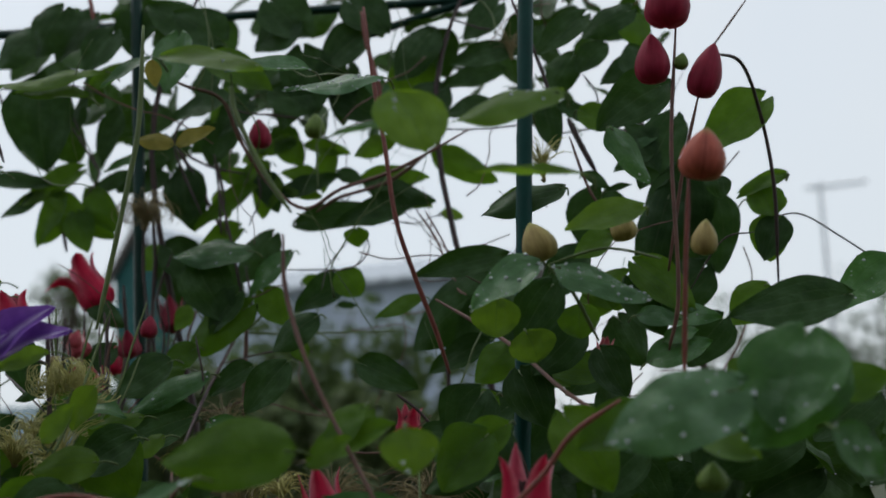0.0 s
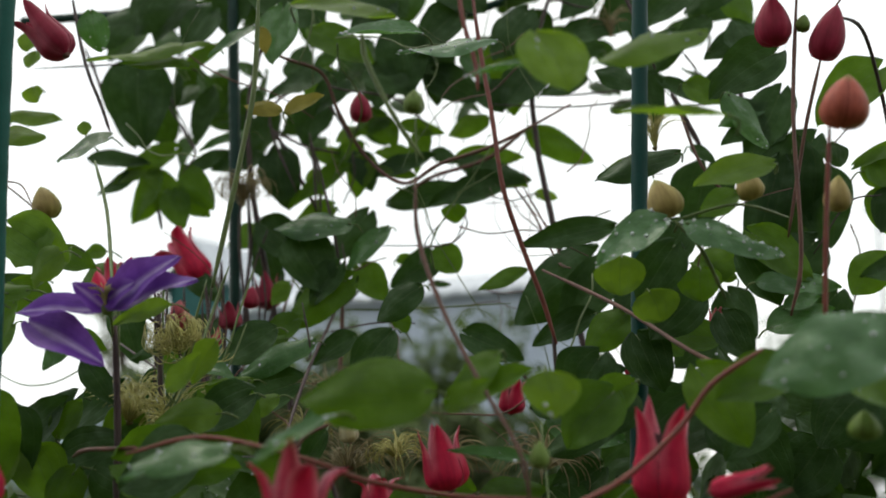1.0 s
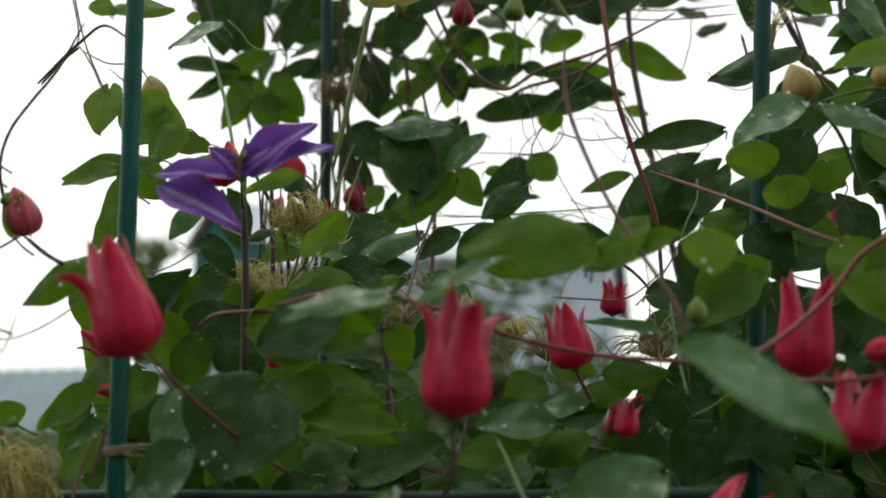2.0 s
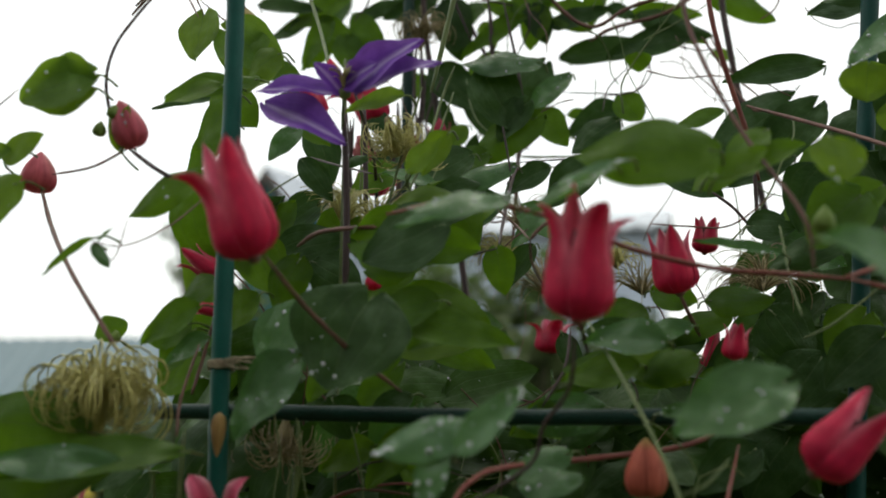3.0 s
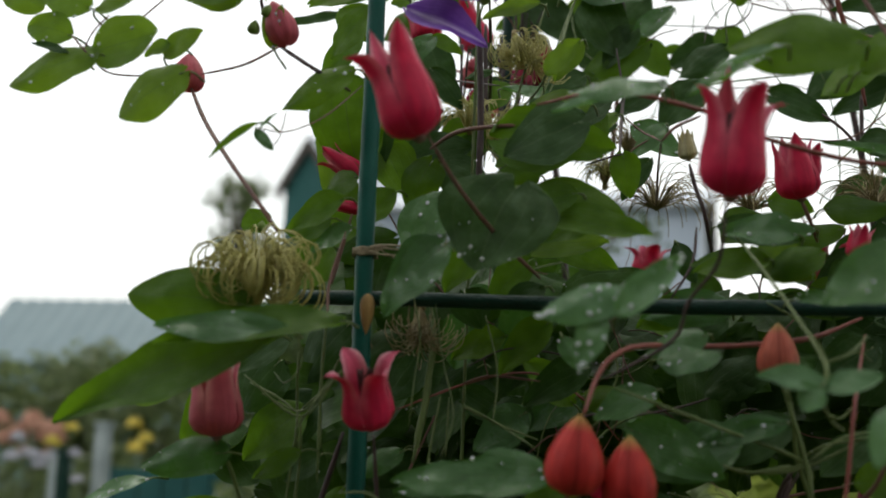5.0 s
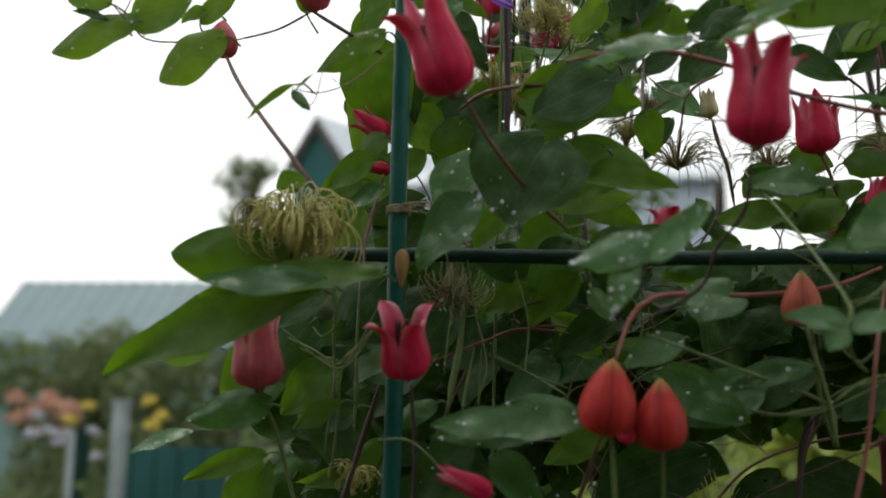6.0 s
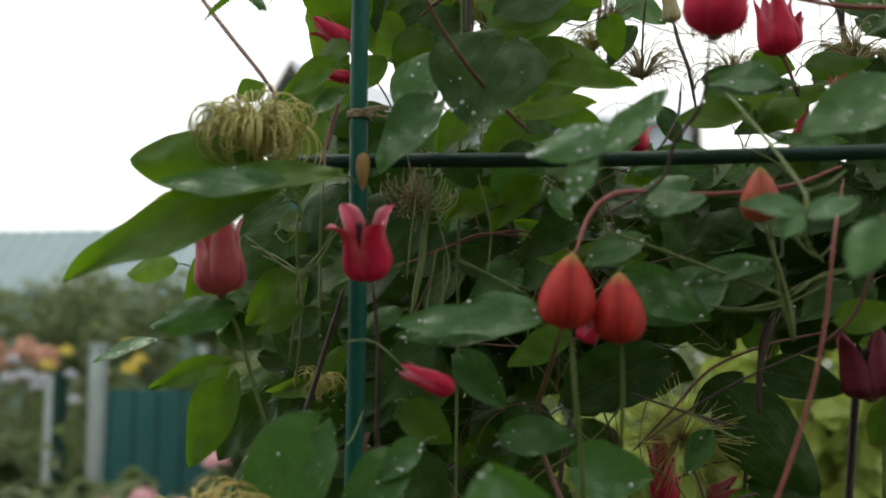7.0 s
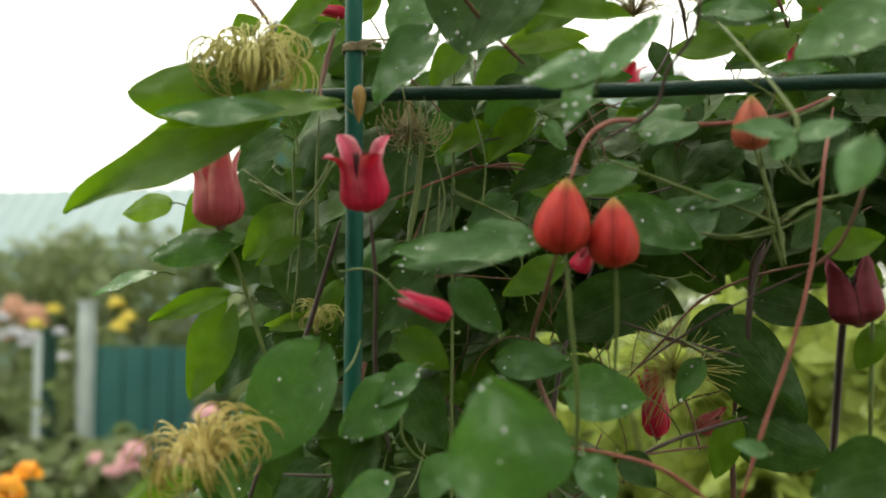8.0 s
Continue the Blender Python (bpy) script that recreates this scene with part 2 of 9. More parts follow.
twine_mat = plain("jute_twine", (0.22, 0.18, 0.11), (0.42, 0.36, 0.24), 0.9, 400)
# white mixed into the water paints sky glints on the beads
m_drop, dn, dl = node_material("water")
drop_glass = dn.new("ShaderNodeBsdfPrincipled")
drop_glass.inputs["Base Color"].default_value = (0.92, 0.97, 0.95, 1)
drop_glass.inputs["Roughness"].default_value = 0.02
drop_glass.inputs["IOR"].default_value = 1.33
drop_glass.inputs["Transmission Weight"].default_value = 0.5
dout = dn.new("ShaderNodeOutputMaterial")
dl.new(drop_glass.outputs[0], dout.inputs["Surface"])


# ---- builders ----
def thing(name, at, label, category, group="", kind=""):
    ob = new(name)
    ob.empty_display_size = 0.05
    ob.location = at
    bpy.context.view_layer.update()
    return tagged(ob, label, category, group, kind)


def world_of(ob):
    m = ob.matrix_basis.copy()
    while ob.parent:
        ob = ob.parent
        m = ob.matrix_basis @ m
    return m


def part(name, data, mat, parent, label="", at=None):
    """One mesh object under a thing or a part; data is a bmesh or a mesh, in the world's frame or posed by the matrix at."""
    if isinstance(data, bmesh.types.BMesh):
        me = bpy.data.meshes.new(name)
        for f in data.faces:
            f.smooth = True
        if parent is not None and at is None:
            data.transform(world_of(parent).inverted())
            at = world_of(parent)
        data.to_mesh(me)
        data.free()
    else:
        me = data
    if mat is not None and not me.materials:
        me.materials.append(mat)
    ob = new(name, me)
    if parent is not None:
        ob.parent = parent
        ob.matrix_basis = world_of(parent).inverted() @ (at if at is not None else Matrix.Identity(4))
    elif at is not None:
        ob.matrix_basis = at
    if label:
        tagged(ob, label)
    return ob


def spline(points, per=6):
    """Points along a smooth curve through the given ones."""
    p = [Vector(q) for q in points]
    if len(p) == 2:
        p = [p[0], (p[0] + p[1]) / 2, p[1]]
    ext = [2 * p[0] - p[1], *p, 2 * p[-1] - p[-2]]
    out = []
    for i in range(1, len(ext) - 2):
        a, b, c, d = ext[i - 1:i + 3]
        for k in range(per):
            u = k / per
            out.append(0.5 * (2 * b + (c - a) * u + (2 * a - 5 * b + 4 * c - d) * u * u + (3 * b - a - 3 * c + d) * u ** 3))
    out.append(p[-1])
    return out


def add_tube(bm, pts, r0, r1, sides=6, wobble=0.0, thin=0.0):
    ref = Vector((0.31, 0.87, 0.4))
    rings = []
    for i, p in enumerate(pts):
        d = (pts[min(i + 1, len(pts) - 1)] - pts[max(i - 1, 0)]).normalized()
        u = d.cross(ref).normalized()
        w = d.cross(u)
        r = r0 + (r1 - r0) * i / (len(pts) - 1)
        r *= 1 + wobble * math.sin(i * 2.3 + pts[0].x * 90)
        r *= 1 - thin * max(0.0, 1 - 7 * min(i, len(pts) - 1 - i) / len(pts))
        rings.append([bm.verts.new(p + r * (math.cos(2 * math.pi * k / sides) * u + math.sin(2 * math.pi * k / sides) * w)) for k in range(sides)])
    for a, b in zip(rings, rings[1:]):
        for k in range(sides):
            bm.faces.new((a[k], a[(k + 1) % sides], b[(k + 1) % sides], b[k]))
    if sides > 2:
        bm.faces.new(list(reversed(rings[0])))
        bm.faces.new(rings[-1])


def stem(parent, mat, r0, r1, *points, name="stem", label=""):
    bm = bmesh.new()
    add_tube(bm, spline(points), r0, r1, 7, 0.06, 0.5)
    return part(name, bm, mat, parent, label)


def blade_mesh(name, half, back, cup, droop, wave, seed, nu=8, nv=18, notch=0.0):
    """A leaf blade one unit long along +y and one unit wide, its upper side to +z."""
    rng = random.Random(seed)
    ph = [rng.uniform(0, 6.28) for _ in range(4)]
    verts, uvs, faces = [], [], []
    skew = rng.uniform(-0.05, 0.05)
    for j in range(nv + 1):
        v = 0.35 * j / nv + 0.65 * (0.5 - 0.5 * math.cos(math.pi * j / nv))
        w = half(v)
        for i in range(nu + 1):
            u = 2 * i / nu - 1
            ww = w * (1 - notch * max(0.0, math.sin(v * 9.0 + ph[0])) * abs(u) ** 3)
            ww *= 1 + 0.022 * math.sin(9 * v + ph[1] * (1 if u > 0 else 2)) + 0.010 * math.sin(31 * v + ph[3] * (2 if u > 0 else 3)) * abs(u)
            x = ww * u + skew * math.sin(3.1 * v)
            y = v - back * (1 - v) ** 3 * math.sin(2.5 * abs(u))
            z = cup * abs(u) ** 1.5 * w - droop * v * v + wave * w * math.sin(8 * v + ph[2] + (0 if u > 0 else 1.5)) * abs(u)
            z += 0.02 * math.sin(5 * v + 3 * u + ph[3]) + 0.012 * math.sin(17 * v + ph[0]) * math.sin(4.5 * u + ph[1])
            verts.append((x, y, z))
            uvs.append((u / 2 + 0.5, v))
    for j in range(nv):
        for i in range(nu):
            a = j * (nu + 1) + i
            faces.append((a, a + 1, a + nu + 2, a + nu + 1))
    me = bpy.data.meshes.new(name)
    me.from_pydata(verts, [], faces)
    lay = me.uv_layers.new(name="blade")
    for loop in me.loops:
        lay.data[loop.index].uv = uvs[loop.vertex_index]
    me.polygons.foreach_set("use_smooth", [True] * len(me.polygons))
    return me


def profile(v, low, full, half):
    """Half the width of a blade at v of its length: widest below the middle where low is small, fuller where full is small."""
    return half * max(0.0, math.sin(math.pi * min(1.0, v + 0.004) ** low)) ** full


def half_ovate(v):
    return profile(v, 0.74, 0.74, 0.45)


def half_heart(v):
    return profile(v, 0.62, 0.68, 0.48)


def half_narrow(v):
    return profile(v, 0.84, 0.88, 0.42)


def half_round(v):
    return profile(v, 0.82, 0.56, 0.50)


SHAPES = {"ovate": (half_ovate, 0.05, 0.0), "heart": (half_heart, 0.16, 0.0), "narrow": (half_narrow, 0.0, 0.0),
          "round": (half_round, 0.10, 0.0), "lobed": (half_heart, 0.14, 0.34)}
BLADES = {}


def blade(shape, mat, n):
    """One of four blades of each shape, shared by all leaves that take it."""
    key = (shape, mat.name, n % 4)
    if key not in BLADES:
        half, back, notch = SHAPES[shape]
        cup = (0.12, 0.24, -0.12, 0.18)[n % 4]
        droop = (0.06, 0.14, 0.10, 0.02)[n % 4]
        me = blade_mesh("leaf_blade", half, back, cup, droop, (0.06, 0.09, 0.12, 0.07)[n % 4], n % 4 + 7 * len(shape), notch=notch)
        me.materials.append(mat)
        BLADES[key] = me
    return BLADES[key]


FRONT = Vector((0.0, -1.0, 0.0))
COUNT = [0]


def leaf_pose(base, tip, width, twist):
    base, tip = Vector(base), Vector(tip)
    along = tip - base
    length = along.length
    along.normalize()
    n0 = (FRONT - along * FRONT.dot(along)).normalized()
    side = along.cross(n0)
    if side.z < 0:
        side = -side
    a = radians(twist)
    up = (n0 * math.cos(a) + side * math.sin(a)).normalized()
    x = along.cross(up)
    m = Matrix((x, along, up)).transposed().to_4x4()
    return Matrix.Translation(base) @ m @ Matrix.Diagonal((width, length, 0.5 * (width + length), 1))


LEAF_LABELS = {"yellowing_clematis_leaf": "small yellowing leaf", "dewy_sheen_clematis_leaf": "wet leaf coloured pale for sky sheen, beaded with rain",
               "young_clematis_leaf": "thin bright green leaf", "shade_coloured_clematis_leaf": "leaf coloured dark green for shade"}


def leaf(vine, shape, mat, base, tip, width, twist=0, drops=0, stalk=0.017):
    """A leaf from its stalk's end to its tip; twist turns its face from the front towards the sky."""
    COUNT[0] += 1
    m = leaf_pose(base, tip, width, twist)
    me = blade(shape, mat, COUNT[0])
    ob = part("leaf", me, mat, vine, LEAF_LABELS.get(mat.name, ""), m)
    if drops:
        rng = random.Random(COUNT[0])
        bm = bmesh.new()
        polys = [p for p in me.polygons]
        for _ in range(int(drops * 1.4)):
            p = rng.choice(polys)
            vs = [m @ me.vertices[i].co for i in p.vertices]
            a, b = rng.random(), rng.random()
            q = (vs[0] * (1 - a) + vs[1] * a) * (1 - b) + (vs[3] * (1 - a) + vs[2] * a) * b
            up = (m.to_3x3() @ Vector((0, 0, 1))).normalized()
            if up.dot(FRONT) < 0:
                up = -up
            r = rng.choice((0.0004, 0.0005, 0.0006, 0.0008, 0.0011, 0.0014))
            add_drop(bm, q + up * r * 0.25, up, r)
        tagged(part("rain_glint", bm, m_drop, ob, "rain beads whitened to show sky glints"), kind="stuff")
    if stalk:
        base, tip = Vector(base), Vector(tip)
        d = (base - tip).normalized()
        end = base + d * stalk * 0.30 + Vector((0, 1.3 * stalk, -0.1 * stalk))
        bm = bmesh.new()
        add_tube(bm, spline([base + (tip - base) * 0.04, base + d * stalk * 0.22 + Vector((0, 0.35 * stalk, 0)), end], 3), 0.0006, 0.0008, 5)
        part("leaf_stalk", bm, stem_green, ob)
    return ob


def add_drop(bm, at, up, r):
    u = up.orthogonal().normalized()
    w = up.cross(u)
    top = bm.verts.new(at + up * r * 0.5)
    rings = []
    for h, s in ((0.36, 0.62), (0.0, 1.0), (-0.35, 0.8)):
        rings.append([bm.verts.new(at + up * r * h + s * r * (math.cos(k * math.pi / 4) * u + math.sin(k * math.pi / 4) * w)) for k in range(8)])
    for k in range(8):
        bm.faces.new((top, rings[0][k], rings[0][(k + 1) % 8]))
        for a, b in zip(rings, rings[1:]):
            bm.faces.new((a[k], b[k], b[(k + 1) % 8], a[(k + 1) % 8]))
    bm.faces.new(rings[-1])


def axis_pose(base, tip, spin=0.0, wide=1.0):
    base, tip = Vector(base), Vector(tip)
    z = (tip - base).normalized()
    x = Vector((1, 0, 0))
    x = (x - z * x.dot(z)).normalized()
    y = z.cross(x)
    m = Matrix((x, y, z)).transposed().to_4x4()
    s = (tip - base).length
    return Matrix.Translation(base) @ m @ Matrix.Rotation(radians(spin), 4, "Z") @ Matrix.Diagonal((wide, wide, s, 1))


def tepal_mesh(name, flare, seed):
    """A tepal of an urn-shaped bloom: one unit high, the bloom two units of radius wide at its belly.
    Its edges meet the next ones below; above, a triangular lobe bends out. The inner face takes the second material."""
    rng = random.Random(seed)
    verts, uvs, faces = [], [], []
    nu, nv = 10, 20
    ph = rng.uniform(0, 6)
    # rounded foot, full below the middle, a slight waist, then the lobe bends out
    key = ((0.0, 0.10), (0.03, 0.50), (0.09, 0.82), (0.20, 1.0), (0.36, 0.97), (0.52, 0.88), (0.64, 0.80 + 0.06 * flare), (0.76, 0.75 + 0.22 * flare),
           (0.88, 0.70 + 0.48 * flare), (1.0, 0.64 + 0.80 * flare))
    for skin in (0, 1):
        for j in range(nv + 1):
            v = j / nv
            r = 0.0
            for (a, ra), (b, rb) in zip(key, key[1:]):
                if a <= v <= b:
                    s = (v - a) / (b - a)
                    r = ra + (rb - ra) * (0.5 * s * s * (3 - 2 * s) + 0.5 * s)
            s = max(0.0, (v - 0.50) / 0.50)
            half = radians(44.3) * max(0.006, 1 - s ** 1.3) ** 0.95
            z = v - 0.10 * flare * max(0.0, (v - 0.70) / 0.30) ** 2
            for i in range(nu + 1):
                u = 2 * i / nu - 1
                a = half * u
                rr = r * (0.90 + 0.13 * (1 - u * u) + 0.014 * math.sin(7 * v + ph + u * 2)) + 0.012 * u * (1 - v)
                # the margins turn out a little above the belly
                rr += 0.42 * max(0.0, abs(u) - 0.5) ** 1.5 * min(1.0, max(0.0, v - 0.36) * 2.4) * (1 - 0.5 * v)
                rr += 0.010 * math.sin(23 * v + ph + 3 * u) * abs(u)
                if skin:
                    rr -= 0.035 * min(1.0, 6 * v) * (1 - abs(u) ** 4) * (1 - v ** 6)
                verts.append((rr * math.sin(a), rr * math.cos(a), z + 0.10 * flare * abs(u) * half * min(1.0, max(0.0, v - 0.58) / 0.2)))
                uvs.append((u / 2 + 0.5, v))
        off = skin * (nu + 1) * (nv + 1)
        for j in range(nv):
            for i in range(nu):
                a = off + j * (nu + 1) + i
                faces.append((a, a + 1, a + nu + 2, a + nu + 1) if skin else (a, a + nu + 1, a + nu + 2, a + 1))
    me = bpy.data.meshes.new(name)
    me.from_pydata(verts, [], faces)
    lay = me.uv_layers.new(name="blade")
    for loop in me.loops:
        lay.data[loop.index].uv = uvs[loop.vertex_index]
    me.polygons.foreach_set("use_smooth", [True] * len(me.polygons))
    me.polygons.foreach_set("material_index", [k // (nu * nv) for k in range(len(me.polygons))])
    return me


TEPALS = {}


def bloom(vine, mat, base, tip, width, flare=0.5, spin=20, label=""):
    """An urn-shaped bloom: four tepals round a tuft of stamens; flare bends the tips out, or one value for each (back, left, front, right)."""
    m = axis_pose(base, tip, spin, width / 2)
    bm = bmesh.new()
    bmesh.ops.create_uvsphere(bm, u_segments=10, v_segments=6, radius=1.0)
    for vert in bm.verts:
        vert.co = Vector((vert.co.x * 0.22, vert.co.y * 0.22, vert.co.z * 0.05 + 0.01))
    foot = part("flower", bm, stem_brown, vine, label or "red urn-shaped clematis flower", m)
    for k in range(4):
        bend = flare[k] if isinstance(flare, tuple) else flare * (1.0, 1.25, 0.7, 1.1)[k]
        key = (round(bend, 1), mat.name, k % 2)
        if key not in TEPALS:
            TEPALS[key] = tepal_mesh("tepal", bend, len(TEPALS))
            TEPALS[key].materials.append(mat)
            TEPALS[key].materials.append(petal_lining if mat == petal_red else mat)
        part("tepal", TEPALS[key], mat, foot, "", m @ Matrix.Rotation(radians(90 * k), 4, "Z") @ Matrix.Diagonal((1, 1, 1.02 - 0.04 * (k % 2) - 0.10 * bend, 1)))
    key = "stamen_tuft"
    if key not in TEPALS:
        rng = random.Random(5)
        bm = bmesh.new()
        for _ in range(22):
            a, r = rng.uniform(0, 6.28), rng.uniform(0.1, 0.38)
            add_tube(bm, [Vector((0.05 * math.cos(a), 0.05 * math.sin(a), 0.05)), Vector((r * math.cos(a), r * math.sin(a), 0.45)),
                          Vector((r * 0.9 * math.cos(a), r * 0.9 * math.sin(a), rng.uniform(0.55, 0.68)))], 0.03, 0.05, 4)
        me = bpy.data.meshes.new("stamen_tuft")
        bm.to_mesh(me)
        bm.free()
        me.materials.append(stem_dark)
        TEPALS[key] = me
    part("stamen_tuft", TEPALS[key], stem_dark, foot, "", m)
    return foot


def bud_mesh(name):
    """A pointed bud, one unit high, with four grooves where its tepals meet."""
    verts, uvs, faces = [], [], []
    nu, nv = 24, 14
    for j in range(nv + 1):
        v = j / nv
        r = 2.14 * (v + 0.001) ** 0.40 * max(0.0, 1 - v) ** 0.86
        r = max(r, 0.07 if v < 0.99 else 0.0)
        for i in range(nu + 1):
            a = 2 * math.pi * i / nu
            groove = abs(math.cos(2 * a))
            rr = r * (1 - 0.26 * (1 - groove) ** 6 + 0.008 * math.cos(12 * a))
            verts.append((rr * math.cos(a), rr * math.sin(a), v))
            uvs.append((i / nu, v))
    for j in range(nv):
        for i in range(nu):
            a = j * (nu + 1) + i
            faces.append((a, a + 1, a + nu + 2, a + nu + 1))
    me = bpy.data.meshes.new(name)
    me.from_pydata(verts, [], faces)
    lay = me.uv_layers.new(name="blade")
    for loop in me.loops:
        lay.data[loop.index].uv = uvs[loop.vertex_index]
    me.polygons.foreach_set("use_smooth", [True] * len(me.polygons))
    return me


def bud(vine, mat, base, tip, width, spin=30, label=""):
    key = ("bud", mat.name)
    if key not in TEPALS:
        TEPALS[key] = bud_mesh("bud")
        TEPALS[key].materials.append(mat)
    return part("bud", TEPALS[key], mat, vine, label, axis_pose(base, tip, spin, width / 2))


def seed_head(vine, mat, centre, up, radius, count=110, curl=1.0, spread=1.0, seed=1, thick=0.0006, label=""):
    """A mop of plumed seed tails that rise from the middle, arch out and curl down."""
    rng = random.Random(seed)
    c, up = Vector(centre), Vector(up).normalized()
    u = up.orthogonal().normalized()
    w = up.cross(u)
    bm = bmesh.new()
    for _ in range(16):
        a, e = rng.uniform(0, 6.28), rng.uniform(0, 1.2)
        d = up * math.cos(e) + (math.cos(a) * u + math.sin(a) * w) * math.sin(e)
        add_tube(bm, [c, c + d * radius * 0.10, c + d * radius * 0.2], thick * 2.2, thick, 5)
    head = part("seed_head", bm, plume_brown, vine, label or "feathery clematis seed head of curling tails")
    bm = bmesh.new()
    for _ in range(count):
        a = rng.uniform(0, 2 * math.pi)
        out = math.cos(a) * u + math.sin(a) * w
        theta = spread * radians(26) * rng.random() ** 0.6
        turn = curl * radians(rng.uniform(190, 330))
        rise = rng.uniform(0.26, 0.50)
        length = radius * rng.uniform(1.7, 2.75)
        p, pts, steps = c.copy(), [c.copy()], 16
        swirl = rng.uniform(-0.6, 0.6)
        for k in range(steps):
            s = (k + 0.5) / steps
            th = theta + turn * max(0.0, (s - rise) / (1 - rise))
            d = up * math.cos(th) + (out + out.cross(up) * swirl * s).normalized() * math.sin(th)
            p = p + d * (length / steps)
            pts.append(p.copy())
        add_tube(bm, pts, thick, thick * 0.5, 3)
    tagged(part("plume", bm, mat, head), kind="stuff")
    return head


def flat_petal(parent, mat, base, tip, width, twist, name="tepal"):
    key = ("star", mat.name)
    if key not in TEPALS:
        TEPALS[key] = blade_mesh("tepal", half_ovate, 0.0, 0.30, 0.14, 0.16, 3, nu=8, nv=14)
        TEPALS[key].materials.append(mat)
    return part(name, TEPALS[key], mat, parent, "", leaf_pose(base, tip, width, twist))


def box(bm, x0, y0, z0, x1, y1, z1):
    vs = [bm.verts.new((x, y, z)) for z in (z0, z1) for y in (y0, y1) for x in (x0, x1)]
    for f in ((0, 2, 3, 1), (4, 5, 7, 6), (0, 1, 5, 4), (1, 3, 7, 5), (3, 2, 6, 7), (2, 0, 4, 6)):
        bm.faces.new([vs[i] for i in f])


def flat(name, bm, mat, parent, label="", at=None, bevel=0.0):
    """A hard-edged part."""
    if bevel:
        bmesh.ops.bevel(bm, geom=list(bm.edges), offset=bevel, segments=2, affect="EDGES")
    ob = part(name, bm, mat, parent, label, at)
    ob.data.polygons.foreach_set("use_smooth", [False] * len(ob.data.polygons))
    return ob


# ---- ground and distance ----
ground_mat = plain("garden_ground", (0.035, 0.045, 0.018), (0.075, 0.085, 0.035), 0.95, 3.0, 0.01)
teal_paint = plain("teal_paint", (0.020, 0.085, 0.080), (0.034, 0.115, 0.108), 0.6, 6.0, 0.001, gloss=0.15)
pale_teal = plain("pale_teal_board", (0.12, 0.20, 0.19), (0.17, 0.26, 0.25), 0.6, 6.0, 0.001)
roof_teal = plain("grey_teal_roof_sheet", (0.125, 0.190, 0.210), (0.165, 0.235, 0.255), 0.45, 3.0, 0.001)
roof_grey = plain("light_grey_roof_sheet", (0.42, 0.46, 0.50), (0.55, 0.58, 0.62), 0.4, 3.0, 0.001)
wall_grey = plain("blue_grey_wall_sheet", (0.38, 0.44, 0.53), (0.47, 0.53, 0.61), 0.5, 2.0, 0.001)
timber_dark = plain("dark_timber", (0.05, 0.04, 0.035), (0.09, 0.075, 0.06), 0.7, 12.0, 0.001)
# white paint lowered to grey; the garden's shade is put into its colour
white_paint = plain("shade_greyed_white_paint", (0.26, 0.31, 0.31), (0.44, 0.49, 0.48), 0.6, 9.0, 0.001)
bark = plain("tree_bark", (0.05, 0.04, 0.03), (0.12, 0.10, 0.07), 0.9, 14.0, 0.006)
glass_dark = plain("window_glass", (0.02, 0.03, 0.035), (0.03, 0.04, 0.05), 0.08, 4.0, 0.0)
mast_metal = plain("grey_steel", (0.16, 0.17, 0.18), (0.26, 0.27, 0.28), 0.5, 9.0, 0.0005, metal=0.6)
bush_leaf = foliage("shrub_leaf", [(0.094, 0.135, 0.062), (0.138, 0.178, 0.086), (0.170, 0.200, 0.115)], (0.22, 0.29, 0.11), thin=0.40, islands=True)
tree_leaf = foliage("tree_leaf", [(0.045, 0.075, 0.030), (0.060, 0.095, 0.040), (0.075, 0.105, 0.045)], (0.16, 0.24, 0.06), thin=0.4, islands=True)
lime_leaf = foliage("lime_shrub_leaf", [(0.26, 0.33, 0.085), (0.35, 0.42, 0.12), (0.20, 0.26, 0.07)], (0.46, 0.54, 0.11), thin=0.42, islands=True)
pink_flower = plain("pink_flower", (0.55, 0.24, 0.28), (0.72, 0.42, 0.44), 0.6, 30.0)
orange_flower = plain("orange_flower", (0.75, 0.26, 0.01), (0.85, 0.38, 0.02), 0.6, 30.0)
white_flower = plain("white_flower", (0.34, 0.34, 0.38), (0.50, 0.50, 0.54), 0.6, 30.0)
yellow_flower = plain("yellow_flower", (0.55, 0.42, 0.05), (0.72, 0.58, 0.10), 0.6, 30.0)
peach_flower = plain("peach_flower", (0.42, 0.20, 0.13), (0.55, 0.30, 0.20), 0.6, 8.0)

bm = bmesh.new()
rng = random.Random(2)
size, step = 24, 1.0
grid = {}
for i in range(-size, size + 1):
    for j in range(-size, size + 1):
        sx = math.copysign(abs(i / size) ** 3, i) * 900
        sy = math.copysign(abs(j / size) ** 3, j) * 900
        grid[i, j] = bm.verts.new((sx, sy, rng.uniform(-0.03, 0.03) if abs(sx) < 60 and abs(sy) < 60 else 0))
for i in range(-size, size):
    for j in range(-size, size):
        bm.faces.new((grid[i, j], grid[i + 1, j], grid[i + 1, j + 1], grid[i, j + 1]))
tagged(part("ground", bm, ground_mat, None), "dark garden soil and short grass", "ground", kind="structure")


